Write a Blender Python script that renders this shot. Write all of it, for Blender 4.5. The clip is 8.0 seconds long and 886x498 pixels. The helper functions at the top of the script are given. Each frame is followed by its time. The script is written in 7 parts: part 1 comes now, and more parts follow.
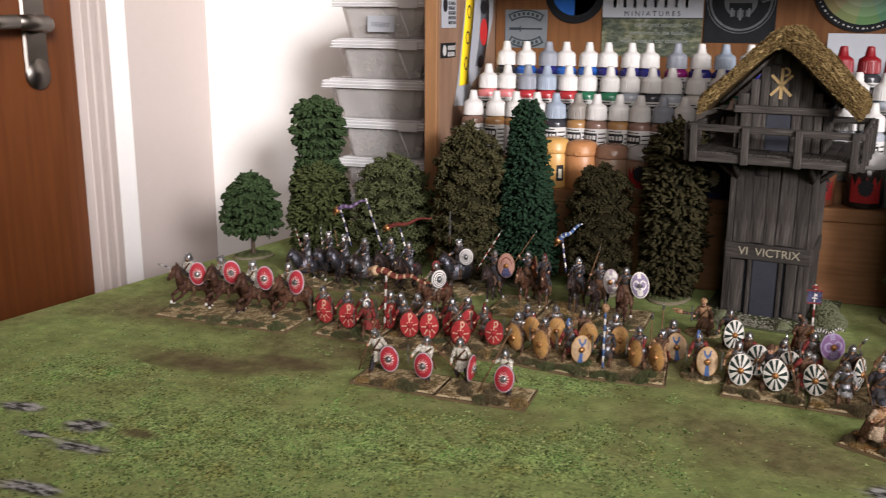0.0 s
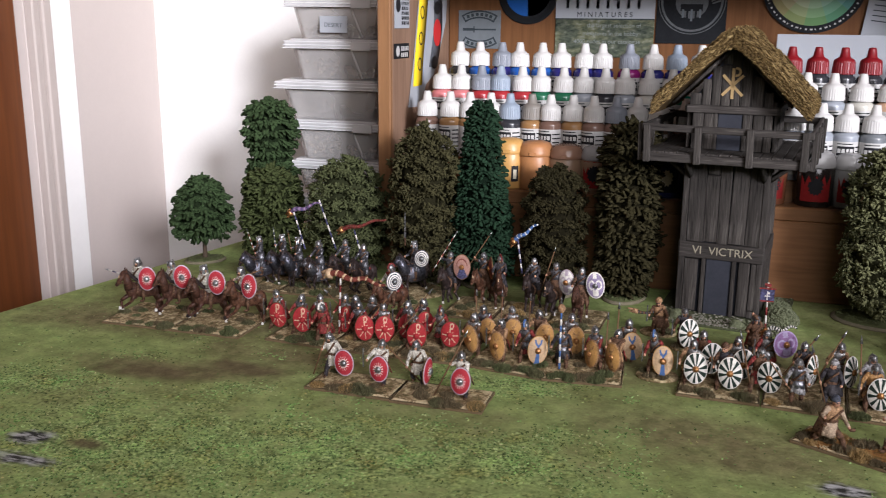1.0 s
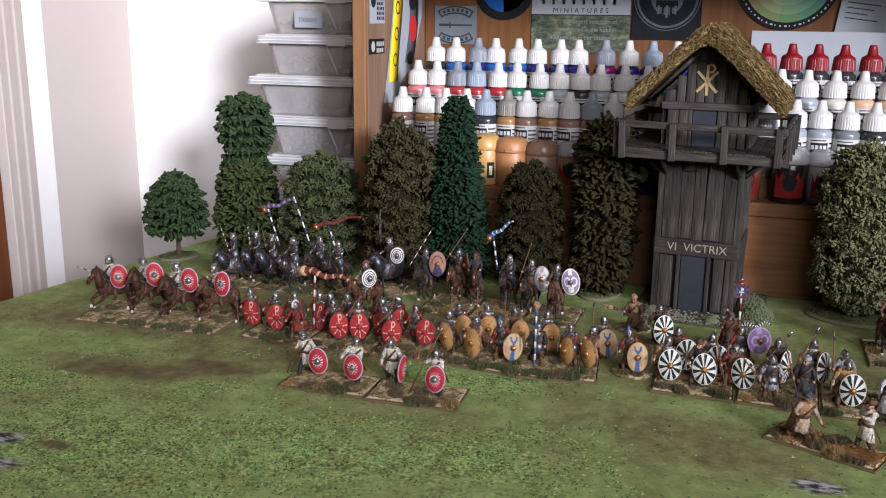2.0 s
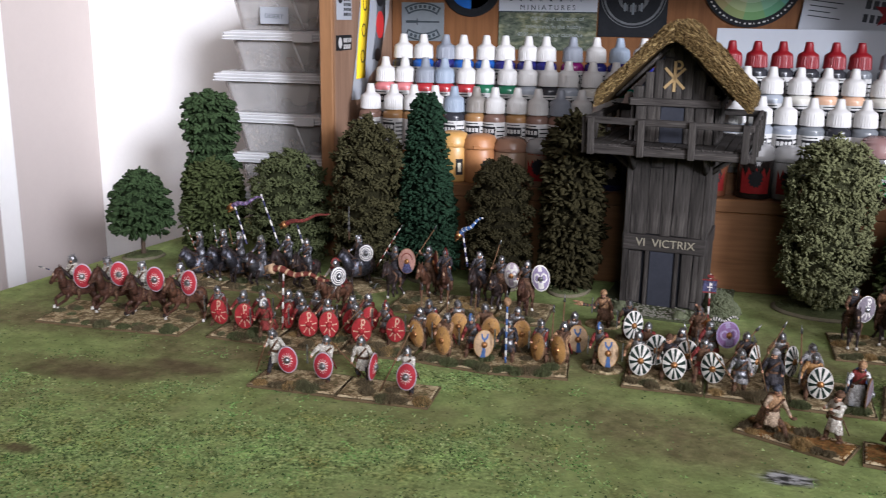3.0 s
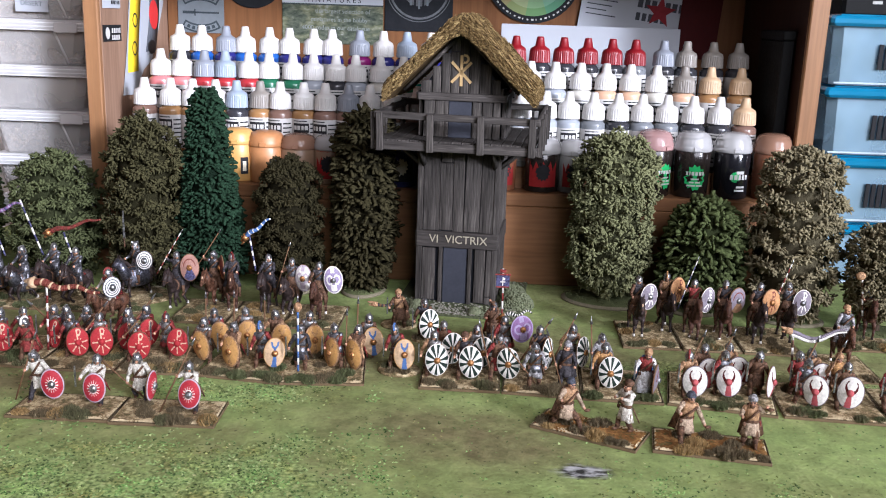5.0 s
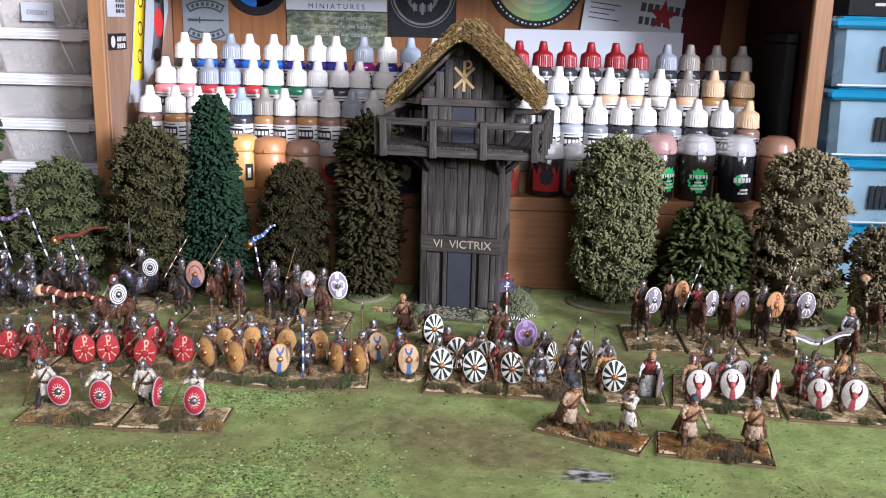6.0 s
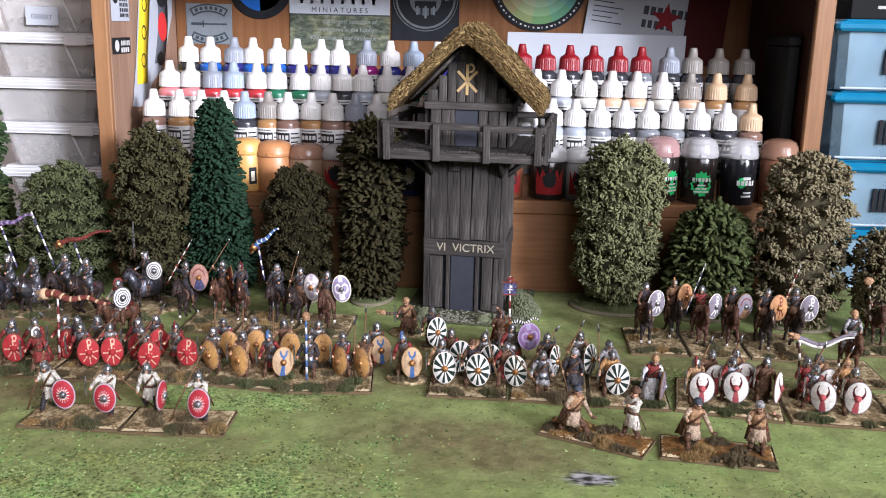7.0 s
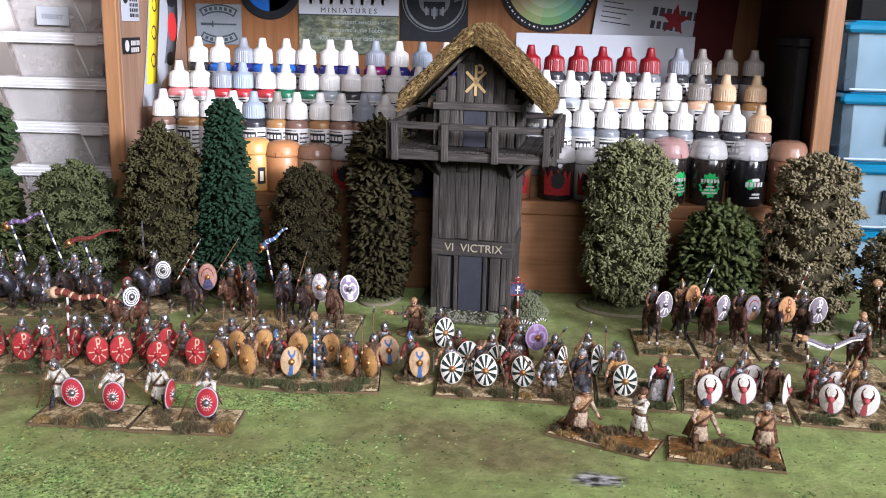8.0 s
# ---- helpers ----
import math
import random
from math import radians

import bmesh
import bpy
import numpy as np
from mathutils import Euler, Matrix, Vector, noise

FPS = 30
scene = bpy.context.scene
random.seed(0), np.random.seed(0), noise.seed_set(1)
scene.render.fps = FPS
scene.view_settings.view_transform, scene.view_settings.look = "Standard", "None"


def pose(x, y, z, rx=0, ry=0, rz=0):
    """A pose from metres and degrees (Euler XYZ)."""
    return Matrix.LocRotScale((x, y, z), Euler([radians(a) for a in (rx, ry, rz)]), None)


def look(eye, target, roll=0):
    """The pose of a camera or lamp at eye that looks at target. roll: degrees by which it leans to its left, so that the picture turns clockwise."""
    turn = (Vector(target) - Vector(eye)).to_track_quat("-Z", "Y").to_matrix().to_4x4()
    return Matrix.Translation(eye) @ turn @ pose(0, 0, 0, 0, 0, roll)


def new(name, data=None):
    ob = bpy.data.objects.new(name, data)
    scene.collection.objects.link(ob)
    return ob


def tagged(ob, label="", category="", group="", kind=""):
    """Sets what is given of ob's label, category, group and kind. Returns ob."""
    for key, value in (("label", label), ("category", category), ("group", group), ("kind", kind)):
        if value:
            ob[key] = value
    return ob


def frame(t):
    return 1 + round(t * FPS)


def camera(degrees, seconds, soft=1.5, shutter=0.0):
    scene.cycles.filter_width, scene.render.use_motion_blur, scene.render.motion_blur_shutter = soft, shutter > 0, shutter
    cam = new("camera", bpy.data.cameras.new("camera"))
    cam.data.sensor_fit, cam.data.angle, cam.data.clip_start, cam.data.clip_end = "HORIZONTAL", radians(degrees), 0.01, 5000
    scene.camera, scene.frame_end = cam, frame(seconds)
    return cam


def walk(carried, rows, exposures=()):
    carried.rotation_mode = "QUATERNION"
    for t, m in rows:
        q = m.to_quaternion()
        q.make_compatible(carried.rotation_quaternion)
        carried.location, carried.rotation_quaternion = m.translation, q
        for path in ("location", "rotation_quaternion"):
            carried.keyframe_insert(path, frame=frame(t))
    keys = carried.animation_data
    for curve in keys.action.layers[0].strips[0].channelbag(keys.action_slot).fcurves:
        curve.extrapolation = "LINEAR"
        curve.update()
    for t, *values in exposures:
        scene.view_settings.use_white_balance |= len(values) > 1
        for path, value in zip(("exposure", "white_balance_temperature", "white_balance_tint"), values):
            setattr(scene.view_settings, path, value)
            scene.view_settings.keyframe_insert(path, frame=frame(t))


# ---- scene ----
import colorsys

cam = camera(50.9, 8.0, soft=1.05, shutter=0.6)
PATH = [
    (0, (0.062, -0.083, 0.273), (-0.596, 1.743, -0.209), 0.4),
    (0.5, (0.062, -0.078, 0.272), (-0.538, 1.769, -0.204), 0.4),
    (1, (0.061, -0.076, 0.271), (-0.509, 1.781, -0.206), 0.5),
    (1.5, (0.061, -0.074, 0.271), (-0.468, 1.795, -0.206), 0.6),
    (1.7, (0.063, -0.073, 0.272), (-0.465, 1.794, -0.212), 0.7),
    (2.8, (0.063, -0.069, 0.269), (-0.419, 1.81, -0.218), 0.8),
    (3, (0.059, -0.069, 0.269), (-0.396, 1.817, -0.219), 0.9),
    (3.5, (0.063, -0.06, 0.267), (-0.306, 1.842, -0.229), 1.3),
    (4, (0.065, -0.05, 0.265), (-0.168, 1.872, -0.235), 1.6),
    (4.5, (0.069, -0.038, 0.264), (-0.013, 1.898, -0.231), 1.8),
    (4.7, (0.062, -0.037, 0.264), (0.03, 1.902, -0.226), 2.0),
    (5.8, (0.064, -0.04, 0.267), (0.022, 1.902, -0.21), 1.5),
    (6, (0.065, -0.04, 0.266), (0.018, 1.902, -0.21), 1.4),
    (6.5, (0.065, -0.041, 0.267), (0.014, 1.901, -0.207), 1.4),
    (7, (0.065, -0.041, 0.267), (0.011, 1.902, -0.204), 1.3),
    (7.5, (0.065, -0.042, 0.268), (-0.005, 1.9, -0.206), 1.4),
    (8, (0.065, -0.042, 0.267), (-0.006, 1.9, -0.203), 1.4),
]
EXPOSURES = [(0, -0.08, 6600, 11), (0.6, -0.05, 6350, 11), (1.2, -0.03, 6050, 11), (3, -0.03, 5850, 10), (3.5, 0.07, 5750, 10), (4, 0.29, 5700, 10), (4.5, 0.6, 5700, 11), (8, 0.6, 5850, 12)]
walk(cam, [(t, look(eye, target, roll)) for t, eye, target, roll in PATH], EXPOSURES)

# ---- daylight ----
SUN_DIR = Vector((-0.87, 1.0, -0.32))
world = bpy.data.worlds.new("daylight")
scene.world = world
world.use_nodes = True
sky = world.node_tree.nodes.new("ShaderNodeTexSky")
sky.sky_type, sky.sun_disc, sky.sun_elevation, sky.sun_rotation = "NISHITA", False, 0.237, math.atan2(0.87, -1.0)
world.node_tree.links.new(sky.outputs[0], world.node_tree.nodes["Background"].inputs[0])
world.node_tree.nodes["Background"].inputs[1].default_value = 0.05

# hazy daylight through the wide window behind the camera
WIN_X, WIN_Z, WIN_W, WIN_H, WALL_S = 1.15, 1.08, 2.1, 1.1, -0.95
lamp = bpy.data.lights.new("sun", "SUN")
lamp.energy, lamp.angle, lamp.color = 4.9, math.radians(11), (0.97, 0.945, 0.99)
lamp_ob = new("sun", lamp)
lamp_ob.matrix_world = look((4.5, -5.0, 2.0), tuple(Vector((4.5, -5.0, 2.0)) + SUN_DIR))
glow = bpy.data.lights.new("window_sky", "AREA")
glow.shape, glow.size, glow.size_y, glow.energy, glow.color = "RECTANGLE", WIN_W, WIN_H, 46.0, (1.0, 0.93, 0.925)
glow_ob = new("window_sky", glow)
glow_ob.matrix_world = look((WIN_X, WALL_S - 0.02, WIN_Z), (WIN_X - 0.5, WALL_S + 1.0, WIN_Z - 0.5))


# ---- materials ----
def node_mat(name):
    m = bpy.data.materials.new(name)
    m.use_nodes = True
    nt = m.node_tree
    nt.nodes["Principled BSDF"].inputs["Specular IOR Level"].default_value = 0.06
    return m, nt, nt.nodes["Principled BSDF"]


def add(nt, kind, **values):
    n = nt.nodes.new(kind)
    for key, value in values.items():
        n.inputs[key].default_value = value
    return n


def coords(nt, stretch=(1, 1, 1)):
    tc = nt.nodes.new("ShaderNodeTexCoord")
    mp = nt.nodes.new("ShaderNodeMapping")
    mp.inputs["Scale"].default_value = stretch
    nt.links.new(tc.outputs["Object"], mp.inputs[0])
    return mp.outputs[0]


def noise_tex(nt, vec, scale, detail=3.0, rough=0.55):
    n = add(nt, "ShaderNodeTexNoise", Scale=scale, Detail=detail, Roughness=rough)
    nt.links.new(vec, n.inputs["Vector"])
    return n.outputs["Fac"]


def ramp(nt, fac, stops):
    r = nt.nodes.new("ShaderNodeValToRGB")
    e = r.color_ramp.elements
    while len(e) < len(stops):
        e.new(0.5)
    for el, (p, c) in zip(e, stops):
        el.position, el.color = p, (*c, 1)
    nt.links.new(fac, r.inputs[0])
    return r.outputs[0]


def mixc(nt, fac, a, b, mode="MIX"):
    n = nt.nodes.new("ShaderNodeMix")
    n.data_type, n.blend_type = "RGBA", mode
    for sock, val in ((n.inputs[0], fac), (n.inputs[6], a), (n.inputs[7], b)):
        if hasattr(val, "is_linked"):
            nt.links.new(val, sock)
        elif isinstance(val, (int, float)):
            sock.default_value = val
        else:
            sock.default_value = (*val, 1)
    return n.outputs[2]


def bump(nt, bsdf, height, strength, distance):
    b = add(nt, "ShaderNodeBump", Strength=strength, Distance=distance)
    nt.links.new(height, b.inputs["Height"])
    nt.links.new(b.outputs[0], bsdf.inputs["Normal"])


def shade(c, k):
    return tuple(min(1, x * k) for x in c)


def paint(name, c, rough=0.5, metal=0.0, var=0.25, scale=300.0, relief=0.0003, strength=0.3, trans=0.0, vary=0.0):
    """A painted, moulded or dyed surface with mottling at two scales and fine relief."""
    m, nt, b = node_mat(name)
    v = coords(nt)
    big, fine = noise_tex(nt, v, scale * 0.18), noise_tex(nt, v, scale, 4)
    col = ramp(nt, big, [(0.25, shade(c, 1 - var)), (0.75, shade(c, 1 + var * 0.6))])
    col = mixc(nt, 0.5, col, ramp(nt, fine, [(0.3, shade(c, 1 - var)), (0.7, shade(c, 1 + var * 0.7))]))
    if vary:
        oi = nt.nodes.new("ShaderNodeObjectInfo")
        col = mixc(nt, 1.0, col, ramp(nt, oi.outputs["Random"], [(0, (1 - vary,) * 3), (1, (1, 1, 1))]), "MULTIPLY")
    nt.links.new(col, b.inputs["Base Color"])
    b.inputs["Specular IOR Level"].default_value = 0.5 if rough < 0.46 else 0.08
    b.inputs["Metallic"].default_value, b.inputs["Transmission Weight"].default_value = metal, trans
    nt.links.new(ramp(nt, fine, [(0.2, (rough * 0.8,) * 3), (0.8, (min(1, rough * 1.2),) * 3)]), b.inputs["Roughness"])
    if strength:
        bump(nt, b, fine, strength, relief)
    return m


def wood(name, c1, c2, axis=2, scale=60.0, rough=0.45, strength=0.15, vary=0.0, dry=0.0):
    """Timber with grain along one axis; dry: share of pale dry-brushed streaks."""
    m, nt, b = node_mat(name)
    stretch = [1.0, 1.0, 1.0]
    stretch[axis] = 0.06
    v = coords(nt, stretch)
    g, fine = noise_tex(nt, v, scale, 5, 0.6), noise_tex(nt, v, scale * 7, 3)
    col = ramp(nt, g, [(0.3, c1), (0.5, shade(c2, 0.92)), (0.72, c2)])
    col = mixc(nt, 0.35, col, ramp(nt, fine, [(0.35, shade(c1, 0.7)), (0.65, c2)]))
    if dry:
        streak = noise_tex(nt, v, scale * 3.2, 4, 0.65)
        col = mixc(nt, ramp(nt, streak, [(0.55, (0, 0, 0)), (0.66, (dry, dry, dry))]), col, shade(c2, 2.0))
        col = mixc(nt, ramp(nt, streak, [(0.34, (dry, dry, dry)), (0.43, (0, 0, 0))]), col, shade(c1, 0.4))
    if vary:
        oi = nt.nodes.new("ShaderNodeObjectInfo")
        col = mixc(nt, 1.0, col, ramp(nt, oi.outputs["Random"], [(0, (1 - vary,) * 3), (1, (1, 1, 1))]), "MULTIPLY")
    nt.links.new(col, b.inputs["Base Color"])
    b.inputs["Roughness"].default_value = rough
    b.inputs["Specular IOR Level"].default_value = 0.3 if rough < 0.5 else 0.08
    bump(nt, b, fine, strength, 0.0006)
    return m


def frosted(name, c, cover, rough=0.2):
    """Thin clear plastic: some light passes straight through, the rest scatters on the frosted skin."""
    m, nt, b = node_mat(name)
    v = coords(nt)
    n = noise_tex(nt, v, 14, 2)
    nt.links.new(ramp(nt, n, [(0.3, shade(c, 0.9)), (0.7, c)]), b.inputs["Base Color"])
    b.inputs["Roughness"].default_value, b.inputs["Specular IOR Level"].default_value = rough, 0.5
    clear = nt.nodes.new("ShaderNodeBsdfTransparent")
    clear.inputs[0].default_value = (*[0.5 + 0.5 * x for x in c], 1)
    mx = nt.nodes.new("ShaderNodeMixShader")
    nt.links.new(ramp(nt, n, [(0.3, (cover * 0.8,) * 3), (0.7, (min(1, cover * 1.2),) * 3)]), mx.inputs[0])
    nt.links.new(clear.outputs[0], mx.inputs[1])
    nt.links.new(b.outputs[0], mx.inputs[2])
    nt.links.new(mx.outputs[0], nt.nodes["Material Output"].inputs["Surface"])
    bump(nt, b, noise_tex(nt, v, 150, 2), 0.08, 0.001)
    return m


M_WALL = paint("wall_paint", (0.76, 0.735, 0.70), 0.7, var=0.03, scale=220, relief=0.0004, strength=0.15)
# unseen walls: near-black tone keeps bounced light low
M_ROOM = paint("unseen_wall_dark", (0.050, 0.042, 0.035), 0.8, var=0.06, scale=120)
# side wall and moulding: partial shade is put into these duller tones
M_TRIMB = paint("shaded_trim_paint", (0.43, 0.37, 0.335), 0.5, var=0.03, scale=220, relief=0.0004, strength=0.1)
M_WALLW = paint("shaded_side_wall", (0.50, 0.435, 0.40), 0.7, var=0.03, scale=220, relief=0.0004, strength=0.15)
# unseen ceiling, darkened to hold back fill light
M_WALLC = paint("unseen_ceiling_dark", (0.120, 0.110, 0.100), 0.8, var=0.04, scale=120)
# white for the sunlit band painted beside the door frame
M_SUNBAND = paint("sunlit_band_white", (0.820, 0.800, 0.770), 0.35, var=0.03, scale=90, strength=0.05)
M_DOOR = wood("door_veneer", (0.075, 0.020, 0.006), (0.14, 0.044, 0.013), 2, 14, 0.35, 0.08)
M_PINE = wood("pine", (0.165, 0.076, 0.032), (0.270, 0.138, 0.062), 2, 45, 0.4, 0.12)
M_PINE_X = wood("pine_across", (0.120, 0.052, 0.020), (0.205, 0.098, 0.042), 0, 45, 0.4, 0.12)
M_BACK = wood("backboard_veneer", (0.105, 0.045, 0.018), (0.165, 0.075, 0.031), 2, 30, 0.5, 0.06)
M_SIDE = wood("side_veneer", (0.190, 0.112, 0.072), (0.275, 0.172, 0.116), 2, 40, 0.5, 0.06)
# side veneer darkened to hold the shade at the shelf's right end
M_SIDE_SHADED = wood("shaded_side_veneer", (0.018, 0.008, 0.005), (0.036, 0.015, 0.009), 2, 40, 0.5, 0.06)
M_TABLE = wood("table_top", (0.250, 0.130, 0.060), (0.400, 0.230, 0.110), 0, 20, 0.5, 0.1)
# unseen floor, its tone lowered to lessen bounced light
M_CARPET = paint("carpet", (0.060, 0.050, 0.040), 0.95, var=0.4, scale=300, relief=0.004, strength=0.6)
M_CHROME = paint("satin_metal", (0.200, 0.180, 0.160), 0.35, 1.0, var=0.1, scale=80, strength=0.02)


def mat_ground():
    """Printed and flocked gaming mat: greens, bare brown earth, dark and straw flecks, patches of grey rock."""
    m, nt, b = node_mat("grass_mat")
    v = coords(nt)
    big, mid = noise_tex(nt, v, 9, 3), noise_tex(nt, v, 34, 4, 0.6)
    grain, flecks, soft = noise_tex(nt, v, 330, 3, 0.55), noise_tex(nt, v, 210, 2, 0.6), noise_tex(nt, v, 80, 3, 0.6)

    def patch(centre, radius, squash, soft, wob):
        """1 inside a wobbly ellipse on the mat, 0 outside."""
        mp = nt.nodes.new("ShaderNodeMapping")
        mp.inputs["Location"].default_value = (-centre[0] / radius, -centre[1] / (radius * squash), 0)
        mp.inputs["Scale"].default_value = (1 / radius, 1 / (radius * squash), 0)
        nt.links.new(v, mp.inputs[0])
        ln = nt.nodes.new("ShaderNodeVectorMath")
        ln.operation = "LENGTH"
        nt.links.new(mp.outputs[0], ln.inputs[0])
        ad = nt.nodes.new("ShaderNodeMath")
        ad.operation = "MULTIPLY_ADD"
        nt.links.new(mid, ad.inputs[0])
        ad.inputs[1].default_value = wob
        nt.links.new(ln.outputs["Value"], ad.inputs[2])
        mr = nt.nodes.new("ShaderNodeMapRange")
        mr.inputs[1].default_value, mr.inputs[2].default_value = 1 + wob * 0.5, 1 - soft + wob * 0.5
        nt.links.new(ad.outputs[0], mr.inputs[0])
        return mr.outputs[0]

    def times(fac, k):
        n = nt.nodes.new("ShaderNodeMath")
        n.operation = "MULTIPLY"
        nt.links.new(fac, n.inputs[0])
        if isinstance(k, float):
            n.inputs[1].default_value = k
        else:
            nt.links.new(k, n.inputs[1])
        return n.outputs[0]

    # smooth printed ground: dull greens running into brown earth
    base = ramp(nt, mid, [(0.36, (0.115, 0.146, 0.050)), (0.52, (0.175, 0.218, 0.078)), (0.66, (0.240, 0.272, 0.112))])
    base = mixc(nt, 0.5, base, ramp(nt, big, [(0.38, (0.150, 0.142, 0.064)), (0.5, (0.188, 0.228, 0.083)), (0.62, (0.215, 0.285, 0.100))]))
    base = mixc(nt, 0.22, base, ramp(nt, soft, [(0.36, (0.22, 0.20, 0.18)), (0.5, (0.5, 0.5, 0.5)), (0.64, (0.80, 0.82, 0.74))]), "OVERLAY")
    earth = ramp(nt, soft, [(0.35, (0.090, 0.070, 0.038)), (0.65, (0.160, 0.128, 0.070))])
    for c, r, sq in EARTH:
        base = mixc(nt, times(patch(c, r, sq, 0.8, 1.1), 0.72), base, earth)
    base = mixc(nt, 0.16, base, ramp(nt, grain, [(0.40, (0.3, 0.3, 0.3)), (0.60, (0.7, 0.7, 0.68))]), "OVERLAY")
    base = mixc(nt, times(ramp(nt, flecks, [(0.30, (1, 1, 1)), (0.35, (0, 0, 0))]), 0.6), base, (0.035, 0.032, 0.018))
    # flocked turf: short pale and dark green fibres with gaps between them
    turf = ramp(nt, grain, [(0.37, (0.050, 0.078, 0.032)), (0.46, (0.150, 0.208, 0.078)), (0.54, (0.220, 0.285, 0.112)), (0.63, (0.340, 0.400, 0.190))])
    turf = mixc(nt, 0.75, turf, ramp(nt, soft, [(0.33, (0.20, 0.21, 0.17)), (0.5, (0.5, 0.5, 0.46)), (0.67, (0.70, 0.74, 0.60))]), "OVERLAY")
    turf = mixc(nt, 0.60, turf, ramp(nt, mid, [(0.34, (0.42, 0.28, 0.20)), (0.5, (0.5, 0.5, 0.5)), (0.66, (0.46, 0.66, 0.44))]), "OVERLAY")
    turf = mixc(nt, times(ramp(nt, flecks, [(0.33, (1, 1, 1)), (0.38, (0, 0, 0))]), 0.85), turf, (0.014, 0.024, 0.010))
    cover = None
    for c, r, sq in TURF:
        p = patch(c, r, sq, 0.95, 2.4)
        if cover is None:
            cover = p
        else:
            n = nt.nodes.new("ShaderNodeMath")
            n.operation = "MAXIMUM"
            nt.links.new(cover, n.inputs[0])
            nt.links.new(p, n.inputs[1])
            cover = n.outputs[0]
    col = mixc(nt, times(cover, 0.92), base, turf)
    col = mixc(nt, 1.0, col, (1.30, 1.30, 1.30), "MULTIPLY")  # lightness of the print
    for c, r, sq in BARE:
        col = mixc(nt, times(patch(c, r, sq, 0.7, 1.3), 0.85), col, earth)
    rock = ramp(nt, noise_tex(nt, coords(nt, (0.6, 1.7, 1)), 120, 3, 0.6), [(0.42, (0.035, 0.035, 0.032)), (0.48, (0.14, 0.14, 0.135)), (0.54, (0.30, 0.30, 0.30)), (0.62, (0.44, 0.44, 0.44))])
    for c, r, sq in ROCKS:
        col = mixc(nt, patch(c, r, sq, 0.5, 1.6), col, rock)
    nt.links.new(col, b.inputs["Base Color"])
    b.inputs["Roughness"].default_value = 0.9
    bump(nt, b, grain, 0.6, 0.0016)
    return m


EARTH = [((0.045, 0.535), 0.11, 0.42), ((0.10, 0.500), 0.08, 0.5), ((-0.345, 0.530), 0.13, 0.22), ((-0.27, 0.58), 0.14, 0.3), ((-0.30, 0.68), 0.24, 0.5), ((0.02, 0.68), 0.24, 0.35), ((-0.50, 0.62), 0.10, 0.5), ((0.30, 0.66), 0.18, 0.5)]
TURF = [((-0.30, 0.40), 0.17, 0.55), ((-0.16, 0.43), 0.12, 0.55), ((-0.060, 0.452), 0.075, 0.62), ((-0.02, 0.37), 0.15, 0.4), ((-0.44, 0.47), 0.06, 0.6), ((-0.18, 0.27), 0.20, 0.5), ((0.30, 0.42), 0.14, 0.3), ((0.24, 0.65), 0.10, 0.3), ((-0.105, 0.575), 0.07, 0.3)]
BARE = [((-0.362, 0.517), 0.070, 0.32), ((-0.300, 0.545), 0.055, 0.35), ((-0.324, 0.391), 0.022, 0.4)]
ROCKS = [((0.140, 0.478), 0.020, 0.55), ((-0.432, 0.399), 0.026, 0.34), ((-0.368, 0.390), 0.022, 0.5), ((-0.350, 0.361), 0.028, 0.34), ((-0.391, 0.366), 0.016, 0.34), ((-0.336, 0.307), 0.028, 0.34)]
M_MAT = mat_ground()


